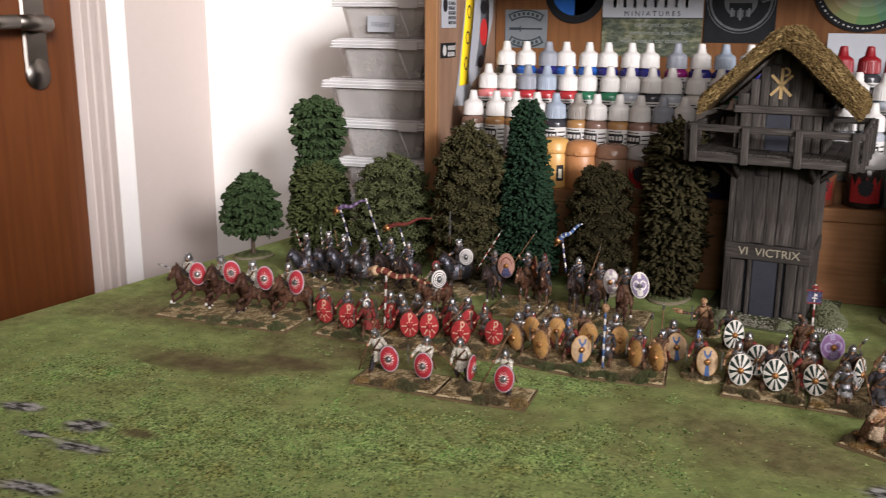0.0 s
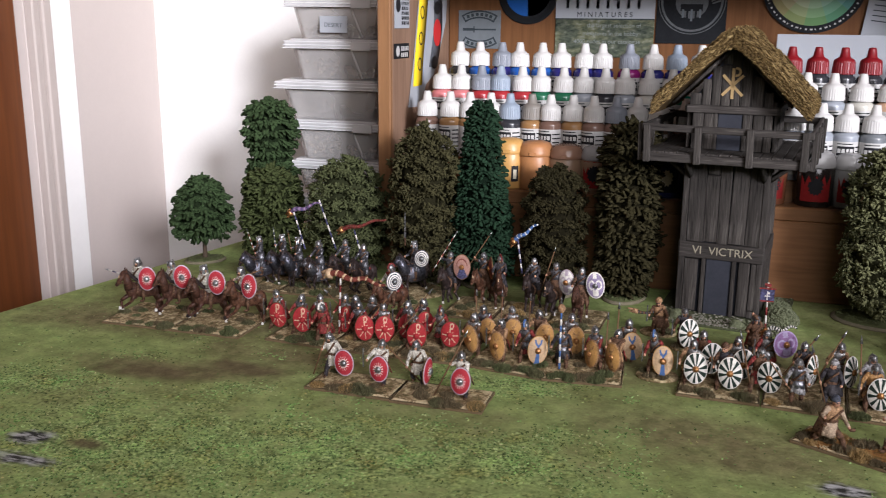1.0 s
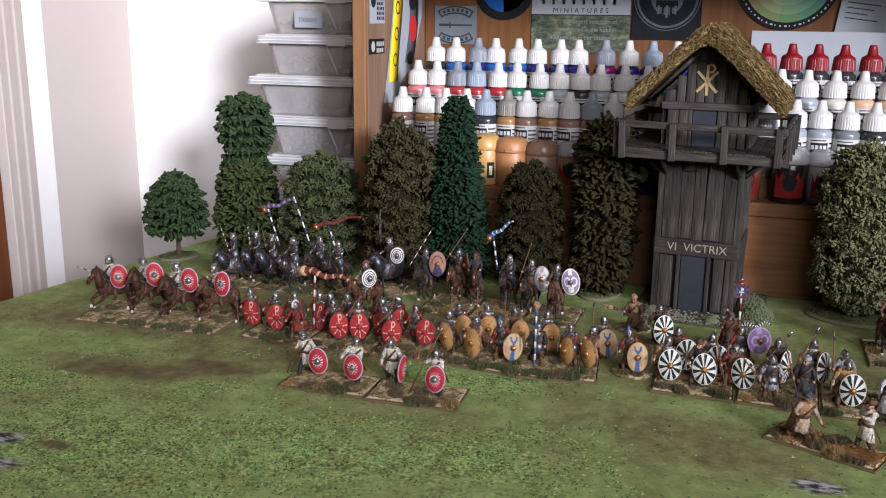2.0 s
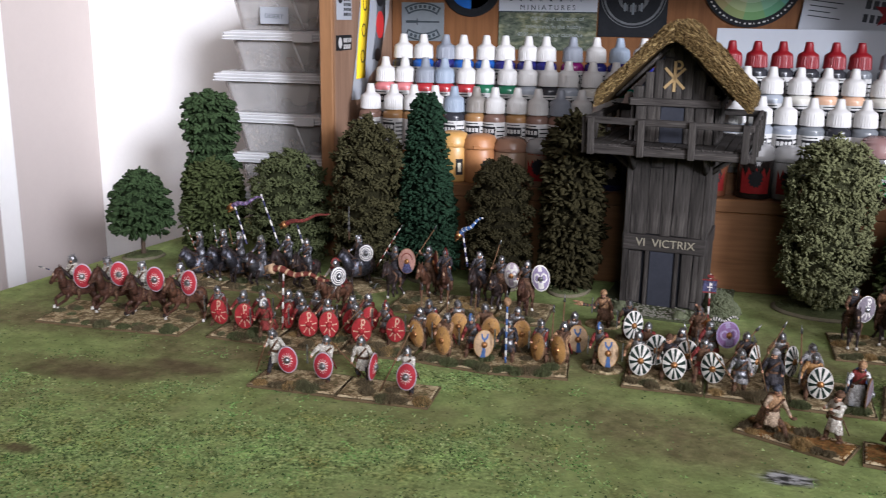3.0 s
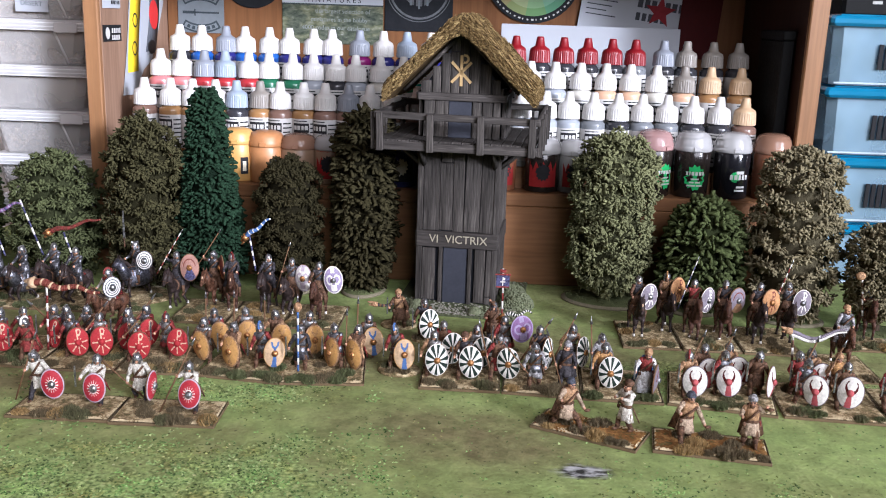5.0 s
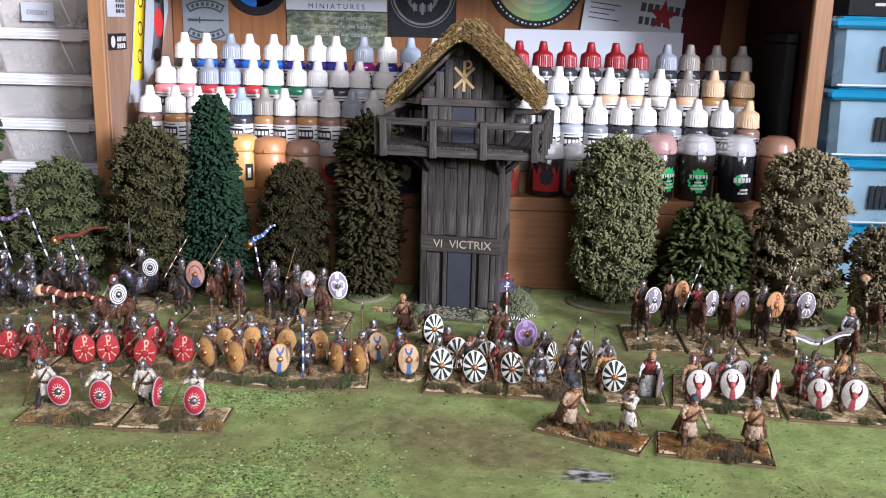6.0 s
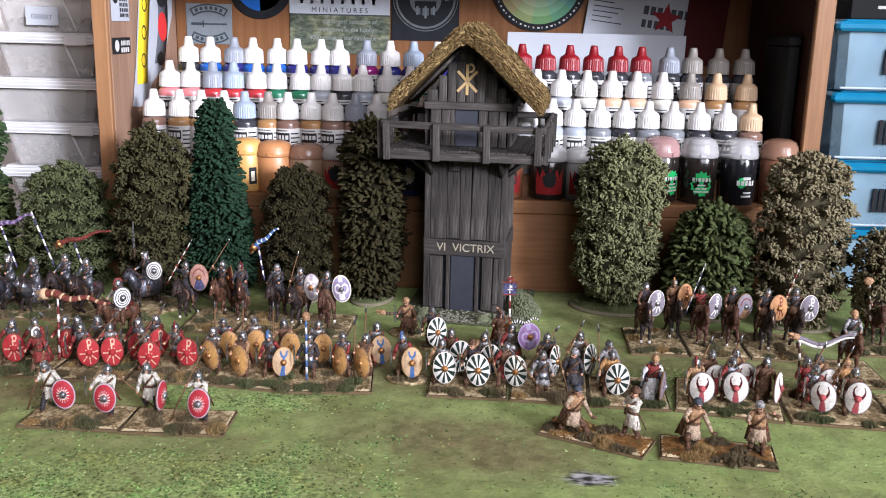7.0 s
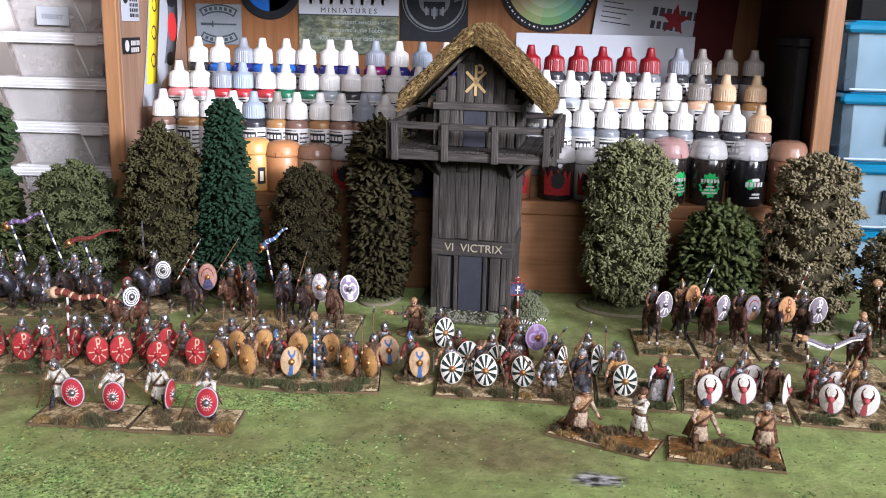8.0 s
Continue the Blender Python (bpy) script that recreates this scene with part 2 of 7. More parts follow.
# ---- mesh building ----
class Geo:
    """Collects shapes of several materials into one mesh."""

    def __init__(self):
        self.v, self.f, self.m, self.s, self.mats = [], [], [], [], []

    def put(self, verts, faces, mat, m=None, smooth=True):
        o = len(self.v)
        self.v += [tuple(m @ Vector(p)) for p in verts] if m else [tuple(p) for p in verts]
        if mat not in self.mats:
            self.mats.append(mat)
        k = self.mats.index(mat)
        self.f += [tuple(i + o for i in f) for f in faces]
        self.m += [k] * len(faces)
        self.s += [smooth] * len(faces)
        return self

    def box(self, c, size, mat, m=None, taper=1.0, edge=0.0):
        """A box; taper narrows its top; edge cuts its corners along z and its rims."""
        x, y, z = size[0] / 2, size[1] / 2, size[2] / 2
        e = edge or min(x, y, z) * 0.12
        rings = []
        for zz, ins, t in ((-z, e, 1), (-z + e, 0, 1), (z - e, 0, taper), (z, e, taper)):
            a, b = (x - ins) * t, (y - ins) * t
            rings += [(c[0] + px, c[1] + py, c[2] + zz) for px, py in
                      ((-a + e, -b), (a - e, -b), (a, -b + e), (a, b - e), (a - e, b), (-a + e, b), (-a, b - e), (-a, -b + e))]
        faces = [tuple(range(7, -1, -1)), tuple(range(24, 32))]
        for r in range(3):
            for i in range(8):
                j = (i + 1) % 8
                faces.append((r * 8 + i, r * 8 + j, r * 8 + 8 + j, r * 8 + 8 + i))
        return self.put(rings, faces, mat, m, False)

    def lathe(self, profile, mat, n=20, m=None, sq=1.0, smooth=True):
        """Turns (radius, z) pairs about z, closed at both ends."""
        vs = [(r * math.cos(2 * math.pi * i / n), sq * r * math.sin(2 * math.pi * i / n), z) for r, z in profile for i in range(n)]
        k = len(profile)
        fs = [(r * n + i, r * n + (i + 1) % n, (r + 1) * n + (i + 1) % n, (r + 1) * n + i) for r in range(k - 1) for i in range(n)]
        fs += [tuple(range(n - 1, -1, -1)), tuple(range((k - 1) * n, k * n))]
        return self.put(vs, fs, mat, m, smooth)

    def tube(self, p0, p1, r0, r1, mat, n=8, sq=1.0, m=None):
        a, b = Vector(p0), Vector(p1)
        d = b - a
        t = Matrix.Translation(a) @ d.to_track_quat("Z", "Y").to_matrix().to_4x4()
        return self.lathe([(r0, 0), (r1, d.length)], mat, n, (m @ t) if m else t, sq)

    def ball(self, c, r, mat, n=10, k=6, m=None, low=0.0):
        """An ellipsoid; low cuts its lower part off, 0.5 leaving the upper half."""
        prof = []
        for i in range(k + 1):
            a = math.pi * (low + (1 - low) * i / k) - math.pi / 2
            prof.append((max(math.cos(a), 0.02), math.sin(a)))
        t = Matrix.Translation(c) @ Matrix.Diagonal((*r, 1))
        return self.lathe(prof, mat, n, (m @ t) if m else t)

    def strip(self, pts, width, mat, up=(0, 0, 1), thick=0.0004):
        """A band along a line of points, with its width along up."""
        u = Vector(up) * width / 2
        vs, fs = [], []
        for p in pts:
            p = Vector(p)
            q = Vector((0, thick, 0))
            vs += [p - u, p + u, p + u + q, p - u + q]
        for i in range(len(pts) - 1):
            for j in range(4):
                fs.append((i * 4 + j, i * 4 + (j + 1) % 4, i * 4 + 4 + (j + 1) % 4, i * 4 + 4 + j))
        return self.put(vs, fs, mat)

    def mesh(self, name):
        me = bpy.data.meshes.new(name)
        me.from_pydata(self.v, [], self.f)
        for mt in self.mats:
            me.materials.append(mt)
        me.polygons.foreach_set("material_index", self.m)
        me.polygons.foreach_set("use_smooth", self.s)
        me.update()
        return me


def place(ob, parent=None, m=None, label=""):
    if parent:
        ob.parent = parent
    if m:
        ob.matrix_local = m
    return tagged(ob, label)


def part(name, geo, parent, m=None, label=""):
    return place(new(name, geo if isinstance(geo, bpy.types.Mesh) else geo.mesh(name)), parent, m, label)


def thing(name, geo, label, category, group="", kind="", m=None):
    ob = new(name, geo.mesh(name) if geo else None)
    if m:
        ob.matrix_world = m
    return tagged(ob, label, category, group, kind)


def letters(name, text, size, mat, parent, m, depth=0.0003, label=""):
    """Raised writing in the built-in font, centred."""
    cu = bpy.data.curves.new(name, "FONT")
    cu.body, cu.size, cu.extrude, cu.align_x, cu.align_y = text, size, depth, "CENTER", "CENTER"
    tmp = new(name, cu)
    me = bpy.data.meshes.new_from_object(tmp)
    bpy.data.objects.remove(tmp)
    me.materials.clear()
    me.materials.append(mat)
    return place(new(name, me), parent, m, label)


# ---- the room ----
X0, X1, Y0, Y1, Z0, Z1 = -0.83, 3.4, WALL_S, 1.25, -0.75, 1.65


def slab(name, lo, hi, mat, label, category="wall"):
    g = Geo().box([(a + b) / 2 for a, b in zip(lo, hi)], [b - a for a, b in zip(lo, hi)], mat, edge=0.001)
    return thing(name, g, label, category, kind="structure")


slab("floor", (X0 - 0.1, Y0 - 0.1, Z0 - 0.1), (X1 + 0.1, Y1 + 0.1, Z0), M_CARPET, "unseen carpeted floor, darkened to cut bounced light", "floor")
slab("ceiling", (X0 - 0.1, Y0 - 0.1, Z1), (X1 + 0.1, Y1 + 0.1, Z1 + 0.1), M_WALLC, "unseen ceiling, darkened to cut bounced light", "ceiling")
slab("wall_north", (X0 - 0.1, Y1, Z0), (X1 + 0.1, Y1 + 0.1, Z1), M_WALL, "white painted wall behind the table")
slab("wall_east", (X1, Y0, Z0), (X1 + 0.1, Y1, Z1), M_ROOM, "unseen wall, darkened to cut bounced light")
D0, D1, DZ = 0.165, 0.957, 1.27
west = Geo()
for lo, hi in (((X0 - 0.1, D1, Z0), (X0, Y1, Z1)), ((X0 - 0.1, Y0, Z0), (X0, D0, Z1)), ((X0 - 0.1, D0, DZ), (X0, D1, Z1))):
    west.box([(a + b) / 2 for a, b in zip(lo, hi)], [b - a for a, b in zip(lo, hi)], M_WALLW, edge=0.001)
thing("wall_west", west, "wall beside the wooden door, partial shade put into its tone", "wall", kind="structure")
south = Geo()
wx0, wx1, wz0, wz1 = WIN_X - WIN_W / 2, WIN_X + WIN_W / 2, WIN_Z - WIN_H / 2, WIN_Z + WIN_H / 2
for lo, hi in (((X0 - 0.1, Y0 - 0.1, Z0), (wx0, Y0, Z1)), ((wx1, Y0 - 0.1, Z0), (X1 + 0.1, Y0, Z1)), ((wx0, Y0 - 0.1, Z0), (wx1, Y0, wz0)), ((wx0, Y0 - 0.1, wz1), (wx1, Y0, Z1))):
    south.box([(a + b) / 2 for a, b in zip(lo, hi)], [b - a for a, b in zip(lo, hi)], M_ROOM, edge=0.001)
thing("wall_south", south, "unseen wall with a window, darkened to cut bounced light", "wall", kind="structure")

# the wide white strip imitates a band of sunlight on the wall
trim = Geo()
for y0, y1, x, mt in ((D1, D1 + 0.014, 0.014, M_TRIMB), (D1 + 0.0150, D1 + 0.032, 0.018, M_TRIMB), (D1 + 0.032, D1 + 0.078, 0.012, M_SUNBAND), (D0 - 0.05, D0, 0.012, M_TRIMB), (D0 - 0.075, D0 - 0.05, 0.02, M_TRIMB)):
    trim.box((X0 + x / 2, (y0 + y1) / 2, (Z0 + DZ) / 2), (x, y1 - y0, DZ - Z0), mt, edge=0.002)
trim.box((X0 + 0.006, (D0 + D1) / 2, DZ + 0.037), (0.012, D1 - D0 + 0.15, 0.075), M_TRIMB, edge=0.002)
thing("trim", trim, "door frame moulding in a shaded tone, with painted sunlit band", "door frame", kind="structure")

door = thing("door_1", None, "closed brown wood veneer door with lever handle", "door", kind="structure", m=pose(X0 - 0.03, D1 - 0.004, Z0))
part("panel", Geo().box((0, -(D1 - D0) / 2 + 0.004, (DZ - Z0) / 2), (0.04, D1 - D0 - 0.008, DZ - Z0 - 0.008), M_DOOR, edge=0.002), door)
hz = 0.262 - Z0
handle = Geo().box((0.022, -0.074, hz + 0.045), (0.006, 0.040, 0.215), M_CHROME, edge=0.0025)
handle.tube((0.018, -0.074, hz - 0.0625), (0.0256, -0.074, hz - 0.0625), 0.020, 0.0195, M_CHROME, 24)
handle.tube((0.022, -0.078, hz), (0.048, -0.082, hz), 0.013, 0.010, M_CHROME, 16)
handle.ball((0.048, -0.081, hz), (0.011, 0.011, 0.011), M_CHROME)
handle.tube((0.048, -0.081, hz), (0.050, -0.130, hz + 0.003), 0.011, 0.0085, M_CHROME, 16)
handle.tube((0.050, -0.130, hz + 0.003), (0.046, -0.200, hz + 0.001), 0.0085, 0.0085, M_CHROME, 16)
handle.ball((0.046, -0.200, hz + 0.001), (0.0085, 0.0085, 0.0085), M_CHROME)
part("handle", handle, door, label="satin metal lever handle on a long plate")

# ---- table with the mat ----
EDGE_L = [(-0.672, 0.18), (-0.452, 1.235)]
table = thing("table", None, "wooden table standing against the wall", "table", m=pose(0, 0, -0.003))


def sheet(pts, z0, z1, mat):
    n = len(pts)
    vs = [(x, y, z) for z in (z0, z1) for x, y in pts]
    fs = [tuple(range(n - 1, -1, -1)), tuple(range(n, 2 * n))] + [(i, (i + 1) % n, n + (i + 1) % n, n + i) for i in range(n)]
    return Geo().put(vs, fs, mat, None, False)


OUT = [EDGE_L[0], (1.25, 0.18), (1.25, 1.235), EDGE_L[1]]
part("tabletop", sheet(OUT, -0.03, 0, M_TABLE), table)
for x, y in ((-0.58, 0.25), (1.18, 0.25), (1.18, 1.16), (-0.42, 1.16)):
    part("leg", Geo().box((0, 0, -0.362), (0.05, 0.05, 0.664), M_TABLE), table, pose(x, y, -0.026))
mat_ob = thing("gaming_mat", None, "green grass-printed gaming mat with brown earth patches", "gaming mat")
part("sheet", sheet([(x + 0.001, y) for x, y in OUT], -0.003, 0, M_MAT), mat_ob)


def flock(count, seed):
    """Short turf fibres standing on the mat, thick inside the patches of turf and thin outside them."""
    m, nt, b = node_mat("turf_fibres")
    geo = nt.nodes.new("ShaderNodeNewGeometry")
    isl = geo.outputs["Random Per Island"]
    col = ramp(nt, isl, [(0.0, (0.040, 0.062, 0.024)), (0.22, (0.075, 0.108, 0.042)), (0.40, (0.150, 0.208, 0.080)), (0.8, (0.215, 0.280, 0.112)), (0.93, (0.270, 0.320, 0.150)), (1.0, (0.310, 0.300, 0.165))])
    v = coords(nt)
    col = mixc(nt, 0.75, col, ramp(nt, noise_tex(nt, v, 95, 4, 0.65), [(0.36, (0.17, 0.19, 0.14)), (0.48, (0.46, 0.48, 0.44)), (0.64, (0.66, 0.67, 0.60))]), "OVERLAY")
    col = mixc(nt, 0.65, col, ramp(nt, noise_tex(nt, v, 30, 3), [(0.34, (0.44, 0.30, 0.20)), (0.5, (0.5, 0.5, 0.5)), (0.66, (0.44, 0.64, 0.44))]), "OVERLAY")
    col = mixc(nt, 1.0, col, (1.28, 1.28, 1.28), "MULTIPLY")
    nt.links.new(col, b.inputs["Base Color"])
    b.inputs["Roughness"].default_value = 0.95
    rg = np.random.default_rng(seed)
    x, y = rg.uniform(-0.56, 0.50, count), 0.24 + 0.42 * rg.uniform(0, 1, count) ** 0.85
    d = np.full(count, 9.0)
    for (cx, cy), r, sq in TURF:
        d = np.minimum(d, np.hypot((x - cx) / r, (y - cy) / (r * sq)))
    wob = np.array([noise.noise((a * 26, c * 26, 0.4)) + 0.6 * noise.noise((a * 75, c * 75, 2.4)) for a, c in zip(x, y)])
    keep = rg.uniform(0, 1, count) < np.clip(1.18 - 0.75 * d + 0.95 * wob, 0.04, 1.0) * np.clip(1.0 + 0.9 * wob, 0.15, 1.0)
    for (cx, cy), r, sq in ROCKS + BARE:
        keep &= np.hypot((x - cx) / r, (y - cy) / (r * sq)) > 0.9
    x, y = x[keep], y[keep]
    n = len(x)
    a, w, h = rg.uniform(0, 6.283, n), rg.uniform(0.0007, 0.0015, n), rg.uniform(0.0003, 0.0009, n)
    rows = [np.stack((x + w * np.cos(a + k * 2.094), y + w * np.sin(a + k * 2.094), np.full(n, -0.0001)), 1) for k in range(3)]
    rows.append(np.stack((x + rg.normal(0, 0.0009, n), y + rg.normal(0, 0.0009, n), h), 1))
    g = Geo()
    g.mats, g.v = [m], np.stack(rows, 1).reshape(-1, 3).tolist()
    for i in range(0, 4 * n, 4):
        g.f += [(i, i + 1, i + 3), (i + 1, i + 2, i + 3), (i + 2, i, i + 3)]
    g.m, g.s = [0] * (3 * n), [False] * (3 * n)
    return g


tagged(part("turf", flock(110000, 3), mat_ob, None, "short green turf fibres"), kind="stuff")

# ---- shelf unit ----
SX0, SX1, SY0, SY1, SZ1 = -0.301, 0.396, 0.90, 1.12, 0.345
LEDGE = 0.095
shelf = thing("shelf_unit", None, "pine shelf unit with backboard standing on the table", "shelf", m=pose(0, 0, 0))
part("side_panel", Geo().box(((SX0 - 0.0075), (SY0 + 0.008 + 1.14) / 2, SZ1 / 2), (0.0145, 1.132 - SY0, SZ1), M_SIDE, edge=0.0008), shelf)
part("edge_strip", Geo().box((SX0 - 0.0075, SY0 + 0.004, SZ1 / 2), (0.015, 0.008, SZ1), M_PINE, edge=0.0012), shelf)
# right board faces away from the window; its dark tone paints that shade
part("side_panel", Geo().box(((SX1 + 0.009), (SY0 + 0.008 + 1.14) / 2, SZ1 / 2), (0.0175, 1.132 - SY0, SZ1), M_SIDE_SHADED, edge=0.0008), shelf, label="side board with shade painted into its veneer")
part("edge_strip", Geo().box((SX1 + 0.009, SY0 + 0.004, SZ1 / 2), (0.018, 0.008, SZ1), M_PINE, edge=0.0012), shelf)
part("back_panel", Geo().box(((SX0 + SX1) / 2, SY1 + 0.006, SZ1 / 2), (SX1 - SX0 - 0.001, 0.012, SZ1), M_BACK, edge=0.001), shelf, label="brown veneered backboard")
# unseen top board, added low to shade the shelf's inside
part("unseen_top_panel", Geo().box(((SX0 + SX1) / 2, (SY0 + 1.14) / 2, SZ1 + 0.009), (SX1 - SX0 + 0.036, 1.14 - SY0, 0.018), M_PINE_X, edge=0.0012), shelf)
box_step = thing("wooden_step", None, "pine step box carrying the paint bottles", "step", m=pose((SX0 + SX1) / 2, 0.885, 0))
sw = SX1 - SX0 - 0.006
part("front_board", Geo().box((0, 0.006, (LEDGE - 0.014) / 2), (sw, 0.012, LEDGE - 0.014), M_PINE_X, edge=0.001), box_step)
part("top_board", Geo().box((0, 0.0285, LEDGE - 0.007), (sw, 0.057, 0.014), M_PINE_X, edge=0.0015), box_step)
TIERS = [(0.932, 0.117), (0.967, 0.145), (1.002, 0.170)]
rack = thing("paint_rack", None, "stepped wooden rack for paint bottles", "rack", m=pose(0.0425, 0, 0))
for y, z in TIERS:
    part("tier", Geo().box((0, y, z / 2), (sw - 0.030, 0.034, z), M_PINE_X, edge=0.001), rack)

# ---- dropper bottles ----
M_CAPW = paint("white_cap", (0.53, 0.515, 0.49), 0.4, var=0.04, scale=200, strength=0.08)
M_LABELW = paint("label_white", (0.48, 0.47, 0.45), 0.5, var=0.1, scale=260, strength=0)
M_INK = paint("black_ink", (0.02, 0.02, 0.022), 0.5, var=0.2, strength=0)
CAPS = {"w": M_CAPW}
# k is grey-brown, and also paints shade onto caps at the right end
for key, c in (("g", (0.20, 0.215, 0.245)), ("b", (0.24, 0.285, 0.345)), ("r", (0.18, 0.006, 0.010)), ("t", (0.46, 0.32, 0.19)), ("k", (0.20, 0.18, 0.155))):
    CAPS[key] = paint("cap_" + key, c, 0.4, var=0.06, scale=200, strength=0.05)
HUES = {"k": (0.03, 0.03, 0.035), "b": (0.02, 0.09, 0.34), "n": (0.02, 0.02, 0.13), "v": (0.17, 0.01, 0.10), "r": (0.32, 0.025, 0.03), "p": (0.50, 0.16, 0.16),
        "g": (0.02, 0.12, 0.06), "e": (0.02, 0.30, 0.22), "y": (0.16, 0.17, 0.18), "s": (0.28, 0.30, 0.33), "o": (0.28, 0.15, 0.06), "m": (0.17, 0.10, 0.075), "f": (0.55, 0.34, 0.22), "c": (0.5, 0.48, 0.42)}
PAINTS = {k: paint("bottle_paint_" + k, c, 0.22, var=0.12, scale=80, strength=0) for k, c in HUES.items()}
MESHES = {}


def cap_mesh(c):
    if "cap" + c not in MESHES:
        g = Geo()
        n, vs, fs = 108, [], []
        prof = [(0.0114, 0.0), (0.0118, 0.0006), (0.0110, 0.0122), (0.0101, 0.0148), (0.0072, 0.0165), (0.0054, 0.0178), (0.0040, 0.0258), (0.0034, 0.0274), (0.0004, 0.0276)]
        for r, z in prof:
            for i in range(n):
                k = 0.962 if (i % 4 == 0 and 0.0005 < z < 0.013) else 1.0
                vs.append((r * k * math.cos(2 * math.pi * i / n), r * k * math.sin(2 * math.pi * i / n), z))
        for r in range(len(prof) - 1):
            for i in range(n):
                j = (i + 1) % n
                fs.append((r * n + i, r * n + j, (r + 1) * n + j, (r + 1) * n + i))
        g.put(vs, fs[:2 * n], CAPS[c], None, False)
        g.f, g.m, g.s = g.f + fs[2 * n:], g.m + [0] * len(fs[2 * n:]), g.s + [True] * len(fs[2 * n:])
        MESHES["cap" + c] = g.mesh("cap")
    return MESHES["cap" + c]


def bottle_mesh(c):
    if "bot" + c not in MESHES:
        prof = [(0.0122, 0), (0.0128, 0.001), (0.0129, 0.0440), (0.0126, 0.0458), (0.0114, 0.0474), (0.0098, 0.0484), (0.0094, 0.0505)]
        MESHES["bot" + c] = Geo().lathe(prof, PAINTS[c], 28).mesh("bottle")
    return MESHES["bot" + c]


def label_mesh(kind):
    """A wrapped paper label with bars of unreadable print."""
    if "lab" + kind not in MESHES:
        g = Geo()
        r0, z0, z1, n = 0.0131, 0.006, 0.0405, 20

        def wrap(a0, a1, za, zb, r, mat):
            vs, fs = [], []
            for i in range(n + 1):
                a = a0 + (a1 - a0) * i / n
                vs += [(r * math.sin(a), -r * math.cos(a), za), (r * math.sin(a), -r * math.cos(a), zb)]
            for i in range(n):
                fs.append((2 * i, 2 * i + 2, 2 * i + 3, 2 * i + 1))
            g.put(vs, fs, mat)

        wrap(-2.6, 2.6, z0, z1, r0, M_LABELW)
        wrap(-0.75, 0.55, 0.0265, 0.0360, r0 + 0.00012, M_INK)
        for i, (a, b) in enumerate(((-0.7, -0.45), (-0.38, -0.15), (-0.05, 0.12), (0.2, 0.45))):
            wrap(a, b, 0.0292, 0.0335, r0 + 0.00022, M_LABELW)
        wrap(-0.75, 0.40, 0.0378, 0.0388, r0 + 0.00012, M_INK)
        for i in range(5):
            wrap(0.65, 1.5 - 0.1 * (i % 3), 0.017 + i * 0.0044, 0.0184 + i * 0.0044, r0 + 0.00012, M_INK)
        for i in range(2):
            wrap(-0.6, 0.3 + 0.1 * i, 0.0105 + i * 0.004, 0.0122 + i * 0.004, r0 + 0.00012, M_INK)
        MESHES["lab" + kind] = g.mesh("label")
    return MESHES["lab" + kind]


rnd = random.Random(4)
ROW3 = [-250, -226, -199, -179, -152, -130, -103, -83, -53, -27, -1, 25, 118, 144, 170, 196, 223, 248, 279, 304, 332, 360]
ROW2 = [-261, -239, -214, -192, -167, -146, -120, -98, -74, -53, -27, -2, 22, 133, 159, 186, 213, 239, 266, 296, 323, 355]
ROW1 = [-268, -241, -218, -194, -172, -148, -127, -103, -80, -56, -34, -11, 15, 122, 148, 172, 197, 222, 247, 273, 299, 326, 352]
KINDS = {"w": "white", "g": "grey", "b": "pale blue-grey", "r": "red", "t": "tan", "k": "grey-brown"}
# k among the last caps of the upper rows imitates the side board's shadow
for xs, (y, z), caps, fills in ((ROW3, TIERS[2], "wwgwwwwwgwbwrrrrrrgkkk", "kbnbbnnnvnnnkkkkkykkkk"), (ROW2, TIERS[1], "wwgbwwwwwwwwwwwwwwwktt", "pprrrggskscgesscffcfoo"),
                                (ROW1, TIERS[0], "wwwwbkwwwgwwwwwwwwwwwwt", "moookomommmmmsssykyykkm")):
    for x, c, f in zip(xs, caps, fills):
        jy, turn = rnd.uniform(-0.002, 0.002), rnd.uniform(-0.6, 0.9)
        ob = thing("paint_bottle", None, KINDS[c] + "-capped plastic dropper bottle of model paint on a rack", "paint bottle", "paint bottles on the rack",
                   m=pose(x / 1000, y + jy, z, 0, 0, math.degrees(turn) * 0.6))
        body = part("bottle", bottle_mesh(f), ob)
        part("label", label_mesh("a"), body)
        part("cap", cap_mesh(c), ob, pose(0, 0, 0.0497))

# ---- paint pots on the step ----
M_LID = frosted("clear_lid", (0.62, 0.61, 0.60), 0.42, 0.16)
M_LIDR = frosted("tinted_lid", (0.50, 0.30, 0.28), 0.5, 0.16)
M_LIDB = frosted("brown_lid", (0.36, 0.20, 0.13), 0.6, 0.2)
M_GREENL = paint("green_label", (0.03, 0.36, 0.10), 0.5, var=0.2, strength=0)
M_REDL = paint("red_label", (0.24, 0.018, 0.018), 0.5, var=0.2, strength=0)
M_CREAM = paint("cream_label", (0.6, 0.55, 0.42), 0.5, var=0.15, strength=0)
